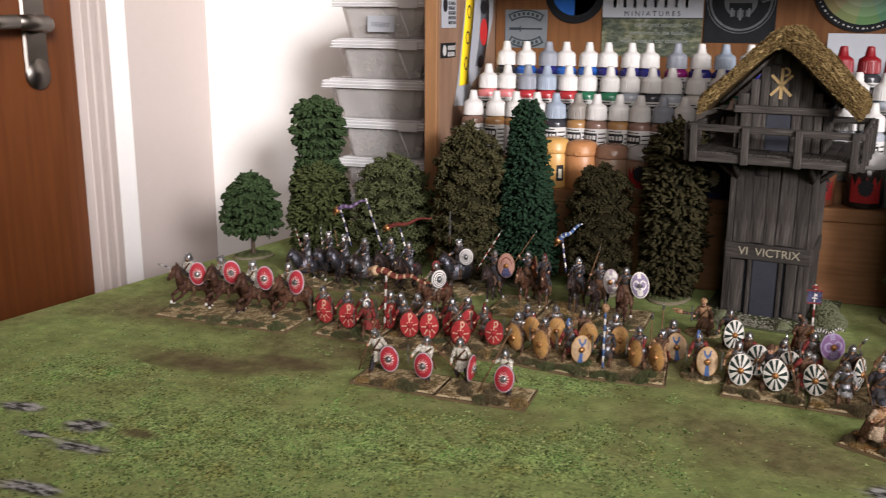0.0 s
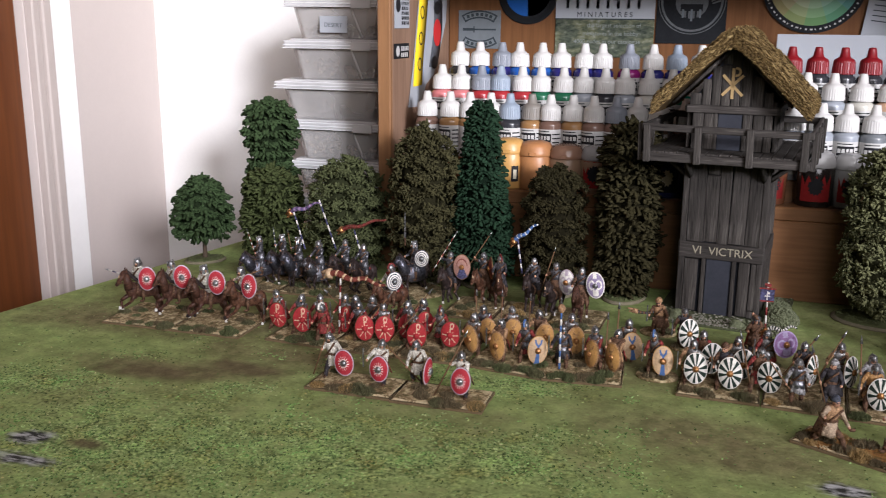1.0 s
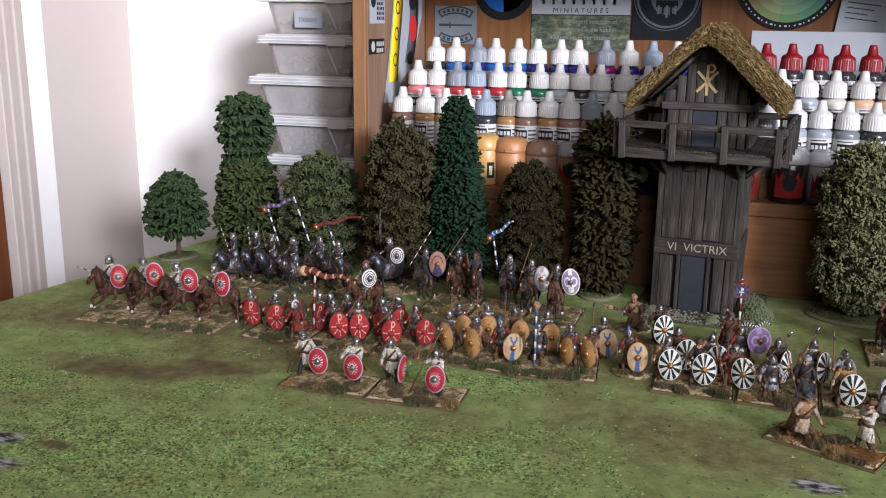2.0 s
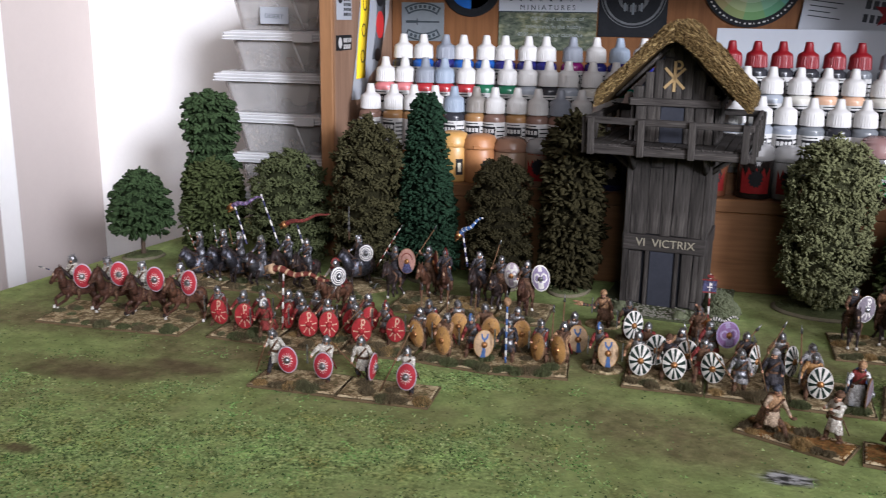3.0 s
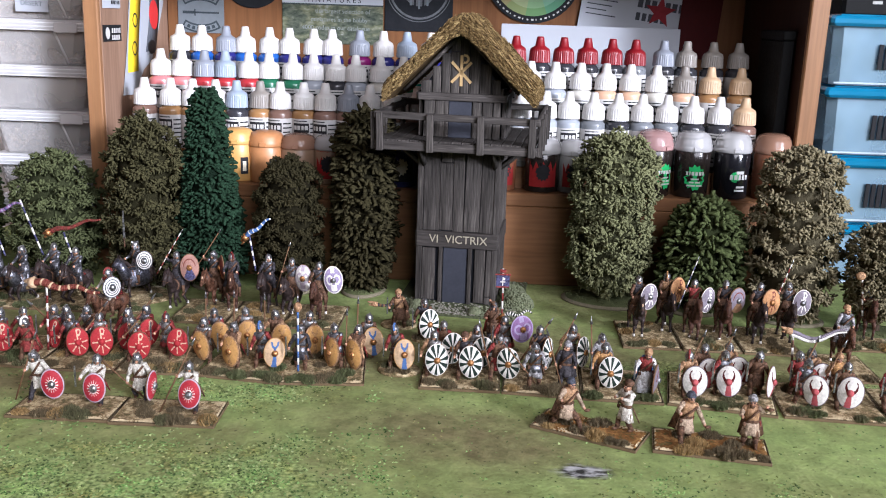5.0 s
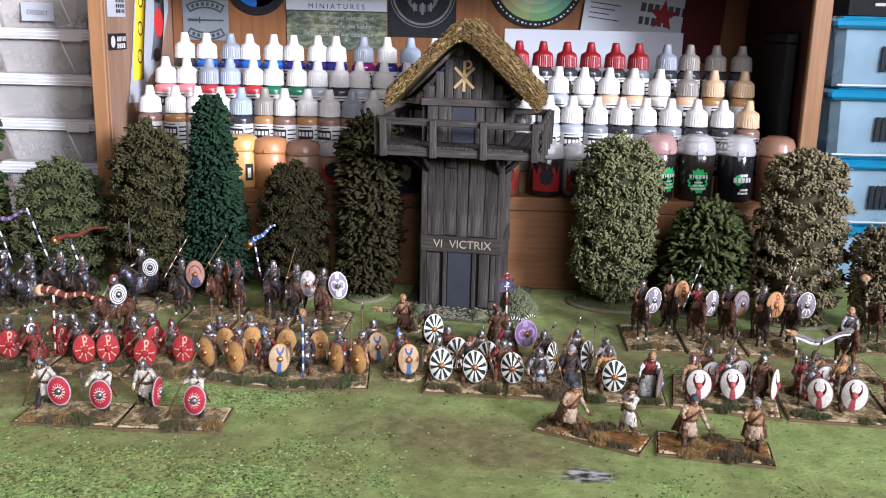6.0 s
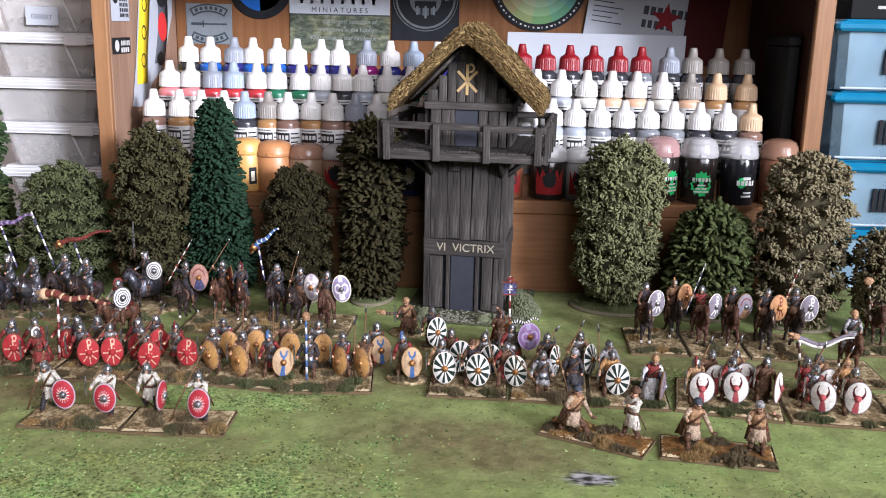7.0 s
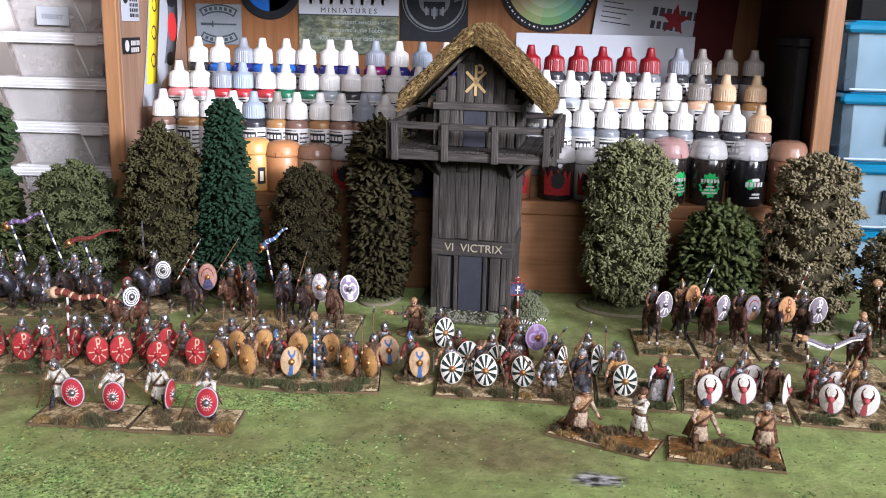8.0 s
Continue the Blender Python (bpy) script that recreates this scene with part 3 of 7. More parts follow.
POTS = {"dark": paint("pot_dark", (0.018, 0.014, 0.012), 0.15, var=0.3, strength=0), "black": paint("pot_black", (0.008, 0.008, 0.01), 0.15, var=0.2, strength=0),
        "brown": paint("pot_brown", (0.18, 0.07, 0.035), 0.2, var=0.2, strength=0), "amber": paint("pot_amber", (0.50, 0.28, 0.085), 0.40, var=0.12, strength=0),
        "orange": paint("pot_orange", (0.42, 0.19, 0.075), 0.42, var=0.15, strength=0), "tan": paint("pot_tan", (0.24, 0.15, 0.09), 0.42, var=0.15, strength=0),
        "blue": paint("pot_blue", (0.02, 0.025, 0.10), 0.3, var=0.15, strength=0), "grey": paint("pot_grey", (0.30, 0.29, 0.28), 0.3, var=0.1, strength=0)}


def splash(g, r, z, size, mat, seed, blobs=14):
    """A ragged round label wrapped on a pot."""
    q = random.Random(seed)
    n = 26
    vs = [(0, -r, z)]
    for i in range(n):
        k = size * (1.0 if i % 2 else q.uniform(0.7, 0.9))
        a = 2 * math.pi * i / n
        w = k * math.cos(a) / r
        vs.append((r * math.sin(w), -r * math.cos(w), z + 1.15 * k * math.sin(a)))
    g.put(vs, [(0, i + 1, (i + 1) % n + 1) for i in range(n)], mat)


def bars(g, r, rows, mat):
    for z, h, spans in rows:
        for a0, a1 in spans:
            vs, k = [], 4
            for i in range(k + 1):
                a = a0 + (a1 - a0) * i / k
                vs += [(r * math.sin(a), -r * math.cos(a), z), (r * math.sin(a), -r * math.cos(a), z + h)]
            g.put(vs, [(2 * i, 2 * i + 2, 2 * i + 3, 2 * i + 1) for i in range(k)], mat)


def pot(x, body, lid, mark, label, rad=0.0185, tall=0.067, y=0.908, turn=0.0):
    ob = thing("paint_pot", None, label, "paint pot", "paint pots on the step", m=pose(x / 1000, y, LEDGE, 0, 0, turn))
    k, h = rad / 0.0185, tall / 0.067
    jar = part("pot", Geo().lathe([(0.0165 * k, 0), (0.0175 * k, 0.001), (0.018 * k, 0.03 * h), (0.0185 * k, 0.044 * h), (0.0178 * k, 0.0455 * h), (0.0178 * k, 0.047 * h)], body, 32), ob)
    lidg = Geo().lathe([(0.0186 * k, 0), (0.0190 * k, 0.001), (0.0190 * k, 0.006 * h), (0.0180 * k, 0.0085 * h), (0.0176 * k, 0.012 * h), (0.0150 * k, 0.017 * h), (0.0095 * k, 0.0195 * h), (0.001, 0.020 * h)], lid, 32)
    lidg.box((0, -0.0175 * k, 0.003), (0.007, 0.005, 0.004), lid)
    part("lid", lidg, ob, pose(0, 0, 0.0465 * h))
    if mark == "green":
        g = Geo()
        splash(g, 0.0182 * k, 0.021, 0.0115, M_GREENL, 3)
        part("label", g, jar, label="ragged green label")
        g = Geo()
        bars(g, 0.0185 * k, [(0.0235, 0.0036, [(-0.50, -0.38), (-0.32, -0.26), (-0.2, -0.06), (0.0, 0.14), (0.2, 0.34), (0.4, 0.5)]), (0.0190, 0.0014, [(-0.22, 0.22)]), (0.0155, 0.0016, [(-0.30, -0.05), (0.02, 0.3)]), (0.0123, 0.0016, [(-0.42, 0.05), (0.1, 0.42)])], M_LABELW)
        part("print", g, jar, label="white print")
    elif mark == "plain":
        g = Geo()
        bars(g, 0.0185 * k, [(0.026, 0.003, [(0.05, 0.5)]), (0.0205, 0.0048, [(-0.28, -0.12), (-0.05, 0.12), (0.18, 0.32), (0.38, 0.55), (0.61, 0.75)]), (0.012, 0.002, [(0.1, 0.6)]), (0.0085, 0.002, [(0.0, 0.6)])], M_LABELW)
        part("print", g, jar, label="white print on black")
        g = Geo()
        splash(g, 0.0183 * k, 0.023, 0.005, M_GREENL, 5)
        part("label", g, jar, label="small ragged green patch")
    elif mark == "small":
        g = Geo()
        bars(g, 0.0184 * k, [(0.008, 0.017, [(0.35, 0.85)])], M_INK)
        bars(g, 0.0187 * k, [(0.011, 0.010, [(0.48, 0.70)])], M_REDL if rad > 0.018 else M_CREAM)
        part("label", g, jar, label="small dark printed label")
    elif mark in ("red", "ink"):
        g = Geo()
        bars(g, 0.0183 * k, [(0.006, 0.028, [(-0.8, 0.8)])], M_REDL if mark == "red" else M_INK)
        splash(g, 0.0186 * k, 0.021, 0.008, M_INK if mark == "red" else M_CREAM, 8)
        part("label", g, jar)
    return ob


pot(-166, POTS["amber"], POTS["amber"], "small", "amber-yellow plastic paint pot", 0.0165, 0.054)
pot(-137, POTS["orange"], POTS["orange"], "small", "orange-brown paint pot with rounded lid", 0.0185, 0.052)
pot(-104, POTS["tan"], M_LIDB, "", "brown translucent paint pot", 0.0185, 0.05)
pot(-72, POTS["tan"], M_LID, "red", "brown paint pot with clear lid", 0.0165, 0.05)
pot(2, POTS["blue"], POTS["blue"], "ink", "dark blue plastic paint pot with printed label", 0.0165, 0.052)
pot(106, POTS["brown"], POTS["brown"], "red", "red-labelled paint pot with printed bands", 0.0135, 0.05)
pot(145, POTS["dark"], M_LID, "red", "dark paint pot with red label and clear lid", 0.0185, 0.056)
pot(176, POTS["grey"], M_LID, "red", "grey paint pot with clear lid", 0.0145, 0.054)
pot(258, POTS["dark"], M_LIDR, "green", "dark wash pot with reddish clear lid", turn=35)
pot(297, POTS["dark"], M_LID, "green", "dark wash pot with ragged green label, clear lid")
pot(337, POTS["black"], M_LID, "plain", "black wash pot with white print, clear lid")
pot(377, POTS["brown"], M_LIDB, "", "brown wash pot with tinted clear lid")

# ---- tall black box against the shelf's side ----
M_BLACKP = paint("black_plastic", (0.008, 0.008, 0.008), 0.5, var=0.2, strength=0.05)
slim = thing("slim_box", None, "tall slim black box standing against the shelf side", "box", m=pose(0.3885, 0.968, 0))
part("body", Geo().box((0, 0, 0.126), (0.012, 0.074, 0.252), M_BLACKP, edge=0.0012), slim)
part("lid", Geo().box((0, 0, 0.257), (0.0135, 0.0755, 0.010), M_BLACKP, edge=0.0015), slim)

# ---- prints pinned to the backboard ----
M_CARDG = paint("grey_card", (0.14, 0.155, 0.165), 0.6, var=0.15, scale=120, strength=0)
M_CARDD = paint("dark_ink", (0.035, 0.045, 0.05), 0.6, var=0.2, strength=0)
M_PAPER = paint("white_paper", (0.36, 0.375, 0.40), 0.7, var=0.04, scale=60, strength=0.02)
M_BLUEI = paint("blue_ink", (0.02, 0.10, 0.36), 0.5, var=0.15, strength=0)
M_SILVER = paint("silver_ink", (0.11, 0.115, 0.12), 0.5, var=0.35, scale=400, strength=0)
M_BLACKC = paint("black_card", (0.014, 0.015, 0.017), 0.5, var=0.3, strength=0)


def photo_print():
    """Landscape print: straw and green streaks with pale water."""
    m, nt, b = node_mat("landscape_print")
    v = coords(nt, (1, 1, 2.2))
    a, c = noise_tex(nt, v, 28, 4, 0.6), noise_tex(nt, v, 110, 4, 0.7)
    col = ramp(nt, a, [(0.35, (0.025, 0.035, 0.025)), (0.5, (0.075, 0.085, 0.050)), (0.60, (0.16, 0.16, 0.075)), (0.72, (0.34, 0.35, 0.33))])
    nt.links.new(mixc(nt, 0.5, col, ramp(nt, c, [(0.35, (0.020, 0.030, 0.022)), (0.62, (0.14, 0.15, 0.12)), (0.72, (0.40, 0.41, 0.38))])), b.inputs["Base Color"])
    b.inputs["Roughness"].default_value = 0.35
    return m


M_PHOTO = photo_print()
M_GREYI = paint("grey_ink", (0.055, 0.058, 0.066), 0.6, var=0.3, strength=0)
M_FADED = paint("faded_white_ink", (0.21, 0.23, 0.215), 0.6, var=0.3, strength=0)
M_STAR = paint("dark_red_ink", (0.20, 0.02, 0.025), 0.6, var=0.3, strength=0)
BY = SY1 - 0.0005


def card(name, x0, x1, z0, z1, mat, label, tilt=0.0, y=BY, category="poster"):
    ob = thing(name, None, label, category, "prints on the backboard", m=pose((x0 + x1) / 2, y, (z0 + z1) / 2, 0, tilt, 0))
    part("sheet", Geo().box((0, -0.0005, 0), (x1 - x0, 0.001, z1 - z0), mat, edge=0.0002), ob)
    return ob


def disc(g, cx, cz, r0, r1, mat, a0=0.0, a1=2 * math.pi, y=-0.0013, n=40):
    vs = []
    for i in range(n + 1):
        a = a0 + (a1 - a0) * i / n
        vs += [(cx + r0 * math.cos(a), y, cz + r0 * math.sin(a)), (cx + r1 * math.cos(a), y, cz + r1 * math.sin(a))]
    g.put(vs, [(2 * i, 2 * i + 1, 2 * i + 3, 2 * i + 2) for i in range(n)], mat)


def rect(g, x0, x1, z0, z1, mat, y=-0.0013):
    g.put([(x0, y, z0), (x1, y, z0), (x1, y, z1), (x0, y, z1)], [(0, 1, 2, 3)], mat)


c = card("badge_card", -0.287, -0.231, 0.236, 0.284, M_CARDG, "grey card with a dagger badge between two scrolls")
g = Geo()
for s in (1, -1):
    disc(g, 0, -0.034 * s + (0.012 if s > 0 else -0.012), 0.036, 0.046, M_CARDD, math.pi / 2 * s - 0.55, math.pi / 2 * s + 0.55)
    disc(g, 0, -0.034 * s + (0.012 if s > 0 else -0.012), 0.038, 0.044, M_CARDG, math.pi / 2 * s - 0.5, math.pi / 2 * s + 0.5, -0.0016)
    for k in range(6):
        a = math.pi / 2 * s + (k - 2.5) * 0.15
        disc(g, 0, -0.034 * s + (0.012 if s > 0 else -0.012), 0.039, 0.043, M_CARDD, a - 0.045, a + 0.045, -0.0019, 4)
rect(g, -0.022, 0.022, -0.001, 0.001, M_CARDD)
rect(g, -0.008, -0.0065, -0.004, 0.004, M_CARDD)
rect(g, -0.022, -0.008, -0.0016, 0.0016, M_CARDD, -0.0015)
part("badge", g, c, label="dark printed badge")

c = thing("round_badge", None, "round blue and white badge with black ring", "badge", "prints on the backboard", m=pose(-0.196, BY, 0.306))
g = Geo()
disc(g, 0, 0, 0.0, 0.030, M_PAPER, y=-0.001)
disc(g, 0, 0, 0.0, 0.029, M_BLUEI, math.pi, 1.5 * math.pi, -0.0014)
disc(g, 0, 0, 0.0, 0.029, M_BLUEI, 0, 0.5 * math.pi, -0.0014)
disc(g, 0, 0, 0.029, 0.038, M_BLACKC, y=-0.0016)
part("face", g, c)
part("rim", Geo().lathe([(0.0385, 0), (0.0390, 0.0003), (0.0390, 0.0008), (0.0385, 0.001)], M_BLACKC, 48, pose(0, 0, 0, 90)), c)

c = card("catalogue_poster", -0.160, -0.038, 0.228, 0.330, M_PHOTO, "catalogue poster with a landscape and white heading")
g = Geo()
rect(g, -0.061, 0.061, -0.004, 0.051, M_PAPER)
rect(g, -0.061, 0.061, -0.0055, -0.0042, M_CARDD)
part("heading", g, c, label="white heading band")
letters("title", "M I N I A T U R E S", 0.0085, M_INK, c, pose(0, -0.0015, 0.0005, 90, 0, 0), 0.0001)
g = Geo()
for k in range(8):
    rect(g, -0.048 + k * 0.0125, -0.0445 + k * 0.0125, 0.008, 0.018, M_CARDD)
part("heading_bars", g, c)
for k, s in enumerate(("the largest selection of", "miniatures in the hobby", "4000 codes in our catalogue")):
    letters("line", s, 0.0072, M_FADED, c, pose(0.012 - 0.004 * k, -0.0016, -0.0125 - 0.0098 * k, 90, 0, 0), 0.0001)

c = card("black_poster", -0.036, 0.046, 0.246, 0.335, M_BLACKC, "black poster with a silver helmet crest")
g = Geo()
disc(g, 0, 0.006, 0.034, 0.0365, M_SILVER)
disc(g, 0, 0.006, 0.0385, 0.0395, M_SILVER)
disc(g, 0, 0.004, 0.0, 0.019, M_SILVER)
rect(g, -0.013, 0.013, -0.006, 0.002, M_BLACKC, -0.0016)
for k in range(5):
    rect(g, -0.011 + k * 0.005, -0.0085 + k * 0.005, -0.018 + abs(k - 2) * 0.002, -0.004, M_BLACKC if k % 2 else M_CARDG, -0.0018)
for k in range(9):
    a = 0.3 + k * 0.13
    disc(g, 0.004, -0.004, 0.021, 0.031, M_SILVER, a, a + 0.07, -0.0016, 4)
part("crest", g, c, label="silver line drawing of a helmet in a ring")

c = thing("colour_wheel", None, "round colour mixing wheel with pale tints", "colour wheel", "prints on the backboard", m=pose(0.141, BY - 0.001, 0.318))
g = Geo()
disc(g, 0, 0, 0.0, 0.058, M_BLACKC, y=-0.001)
segs = [Geo() for _ in range(12)]
for k in range(12):
    for j, (r0, r1) in enumerate(((0.020, 0.030), (0.030, 0.0405), (0.0405, 0.0495))):
        seg = segs[k]
        rgb = colorsys.hsv_to_rgb((0.05 + k / 12) % 1, 0.36 + 0.11 * j, 0.44 - 0.09 * j)
        a = math.pi * 0.95 + k * math.pi / 6
        disc(seg, 0, 0, r0, r1, paint("wheel_tint", rgb, 0.5, var=0.05, strength=0), a, a + math.pi / 6, -0.0014, 5)
disc(g, 0, 0, 0.0, 0.0195, M_BLACKC, y=-0.0016)
for k in range(34):
    disc(g, 0, 0, 0.0528, 0.0546, M_LABELW, 3.0 + k * 0.1, 3.02 + k * 0.1 + 0.018 * (k % 3), -0.0014, 3)
for k in range(4):
    rect(g, -0.011 + k * 0.006, -0.007 + k * 0.006, -0.014, -0.010, M_PAPER, -0.0019)
part("face", g, c)
for seg in segs:
    part("tint_segment", seg, c)

c = card("leaflet", 0.200, 0.330, 0.244, 0.335, M_PAPER, "white printed leaflet with red star, pinned askew", 7.0, BY - 0.002)
g = Geo()
for k in range(10):
    rect(g, -0.058, -0.022 - 0.006 * (k % 3), 0.030 - k * 0.0058, 0.0312 - k * 0.0058, M_GREYI)
part("text", g, c, label="grey lines of print")
g = Geo()
for k in range(7):
    rect(g, 0.002 + k * 0.0082, 0.0080 + k * 0.0082, -0.006, 0.004, M_GREYI)
for k in range(5):
    rect(g, 0.002 + k * 0.0075, 0.0070 + k * 0.0075, -0.021, -0.012, M_GREYI)
star = [(0.030 + (0.019 if k % 2 == 0 else 0.008) * math.cos(math.pi / 2 + k * math.pi / 5), -0.0017, -0.008 + (0.019 if k % 2 == 0 else 0.008) * math.sin(math.pi / 2 + k * math.pi / 5)) for k in range(10)]
part("heading", g, c, label="grey heading print")
part("star", Geo().put([(0.030, -0.0017, -0.008)] + star, [(0, i + 1, (i + 1) % 10 + 1) for i in range(10)], M_STAR), c, label="dark red star")
card("white_card", 0.104, 0.312, 0.18, 0.259, M_PAPER, "plain white card leaning behind the bottles", 0.0, 1.082, "card")

M_REDD = paint("dark_red_card", (0.050, 0.005, 0.005), 0.6, var=0.2, strength=0)
card("red_card", 0.318, 0.366, 0.225, 0.335, M_REDD, "dark red card standing in the shelf corner", 4.0, BY - 0.004, "card")

# ---- stickers on the side panel's inner face ----
M_YELL = paint("yellow_print", (0.72, 0.50, 0.02), 0.5, var=0.08, strength=0)
M_GREYP = paint("grey_print", (0.075, 0.08, 0.09), 0.5, var=0.25, strength=0)
M_REDP = paint("red_print", (0.5, 0.03, 0.03), 0.5, var=0.1, strength=0)


def sticker(name, y0, y1, z0, z1, mat, ink, label, tilt=0.0, seed=1):
    ob = thing(name, None, label, "sticker", "stickers on the shelf side", m=pose(SX0 + 0.0003, (y0 + y1) / 2, (z0 + z1) / 2, tilt, 0, 90))
    w, h = y1 - y0, z1 - z0
    part("backing", Geo().box((0, -0.0002, 0), (w, 0.0004, h), mat, edge=0.0001), ob)
    q = random.Random(seed)
    g = Geo()
    rows = max(2, int(h / 0.006))
    for r in range(rows):
        x = -w * 0.05
        while x < w * 0.4:
            d = q.uniform(0.002, 0.005)
            rect(g, x, min(x + d, w * 0.44), -h * 0.42 + r * h * 0.85 / rows, -h * 0.42 + (r + 0.7) * h * 0.85 / rows, ink, -0.0007)
            x += d + 0.0016
    disc(g, -w * 0.27, 0, 0.0, min(w * 0.16, h * 0.36), ink, y=-0.0007, n=16)
    part("print", g, ob)
    return ob


sticker("white_sticker", 0.913, 0.962, 0.262, 0.312, M_PAPER, M_INK, "white square sticker with black print", 0, 2)
sticker("black_sticker", 0.911, 0.961, 0.229, 0.2455, M_BLACKC, M_LABELW, "black sticker with white print", 0, 5)

cut = thing("paper_cutout", None, "white paper cut-out with yellow and grey shapes", "paper cutout", "stickers on the shelf side", m=pose(SX0 + 0.0006, 1.02, 0.25, 0, 0, 90))
sil = [(-0.062, -0.078), (-0.022, -0.080), (0.005, -0.055), (0.035, -0.045), (0.060, -0.015), (0.085, 0.02), (0.095, 0.09), (-0.012, 0.09), (-0.032, 0.02), (-0.045, -0.03)]
g = Geo().put([(x, -0.0002, z) for x, z in sil], [tuple(range(len(sil)))], M_PAPER, None, False)
part("paper", g, cut)
g = Geo()
g.strip([(-0.018 + 0.16 * z + 0.003 * math.sin(z * 40), -0.0008, z) for z in [-0.055 + 0.0140 * i for i in range(11)]], 0.032, M_YELL, (1, 0, 0), 0.0002)
g.strip([(0.040 + 0.15 * z + 0.008 * math.sin(z * 40 + 1), -0.0008, z) for z in [-0.035 + 0.0120 * i for i in range(11)]], 0.034, M_GREYP, (1, 0, 0), 0.0002)
g.ball((0.046, -0.0010, 0.006), (0.016, 0.0003, 0.017), M_REDP, 16, 6)
for z in (-0.030, 0.036, 0.062):
    g.ball((0.040 + 0.15 * z, -0.0010, z), (0.015, 0.0004, 0.008), M_INK, 14, 6)
for z in (-0.03, 0.0, 0.03):
    disc(g, -0.018 + 0.16 * z, z, 0.006, 0.008, M_INK, y=-0.0012, n=14)
part("print", g, cut, label="yellow, grey and red print")

# ---- clear storage boxes ----
M_TUB = frosted("frosted_plastic", (0.76, 0.74, 0.715), 0.29, 0.22)
M_TUBL = frosted("frosted_lid", (0.78, 0.77, 0.76), 0.58, 0.2)
M_TUBR = frosted("clear_rim", (0.86, 0.86, 0.86), 0.75, 0.15)
M_STUFF = paint("scatter_material", (0.46, 0.39, 0.31), 0.9, var=0.6, scale=500, relief=0.002, strength=0.8)


def open_tub(w, d, h, t, taper, mat):
    """A hollow tapered tub with its mouth up."""
    vs, fs = [], []
    for ins, z, k in ((0, 0, taper), (0, h, 1.0), (t, h, 1.0), (t, t, taper)):
        a, b = w / 2 * k - ins, d / 2 * (0.5 + 0.5 * k) - ins
        r = 0.008
        ring = [(-a + r, -b), (a - r, -b), (a, -b + r), (a, b - r), (a - r, b), (-a + r, b), (-a, b - r), (-a, -b + r)]
        vs += [(x, y, z) for x, y in ring]
    for q in range(3):
        for i in range(8):
            fs.append((q * 8 + i, q * 8 + (i + 1) % 8, q * 8 + 8 + (i + 1) % 8, q * 8 + 8 + i))
    fs += [tuple(range(7, -1, -1)), tuple(range(24, 32))]
    return Geo().put(vs, fs, mat, None, False)


tub_z, TUB_K = 0.0165, 1.08
for i, (dx, wide, label, fill) in enumerate(((0.0, 0.116, "", 0.3), (0.001, 0.116, "", 0.8), (0.0, 0.116, "", 0.7), (-0.008, 0.130, "", 0.0), (-0.001, 0.118, "", 0.6), (0.0, 0.116, "D", 0.3))):
    z = 0.27 - (0.27 - tub_z - 0.0465 * i) * TUB_K if i else 0.0
    ob = thing("storage_box", None, "frosted clear plastic storage box with clip lid" + (", labelled" if label else "") + ", stacked", "storage box", "stacked clear boxes",
               m=pose(0.063 + (-0.446 + dx) * TUB_K, 1.105, z) @ Matrix.Diagonal((TUB_K, TUB_K, TUB_K, 1)))
    hh = 0.0355 if i else 0.0318
    tubg = open_tub(wide - 0.012, 0.17, hh, 0.0015, 0.86, M_TUB)
    if wide < 0.13:
        tubg.tube((wide * 0.30, -0.0806, 0.002), (wide * 0.20, -0.0856, hh - 0.001), 0.0013, 0.0013, M_TUBL, 6)
    part("tub", tubg, ob)
    lid = Geo().box((0, 0, hh + 0.0045), (wide, 0.184, 0.009), M_TUBL, edge=0.002)
    lid.box((0, 0, hh + 0.0095), (wide - 0.012, 0.170, 0.003), M_TUBL, edge=0.001)
    for zz, ins in ((0.0008, 0.0), (0.0042, 0.0006), (0.0080, 0.0012)):
        lid.box((0, 0, hh + zz), (wide + 0.0024 - 2 * ins, 0.1864 - 2 * ins, 0.0012), M_TUBR, edge=0.0004)
    if wide < 0.13:
        clips = Geo().box((wide * 0.33, -0.0935, hh + 0.0035), (0.024, 0.002, 0.010), M_TUBL, edge=0.0006)
    cover = part("lid", lid, ob)
    if wide < 0.13:
        part("clip", clips, cover)
    if fill:
        q = random.Random(i)
        g = Geo()
        for k in range(260):
            g.ball((q.uniform(-0.042, 0.042), q.uniform(-0.07, 0.07), 0.005 + q.random() * fill * 0.026), (q.uniform(0.001, 0.0032),) * 3, M_STUFF, 6, 4)
        tagged(part("contents", g, ob), "brown scatter material", kind="stuff")
    if label:
        part("paper_label", Geo().box((0.002, -0.0868, 0.0165), (0.034, 0.0006, 0.0185), M_PAPER, None, edge=0.0001), ob)
        letters("writing", "DESERT", 0.0066, M_CARDG, ob, pose(0.002, -0.0876, 0.0155, 90, 3, 0), 0.0001)

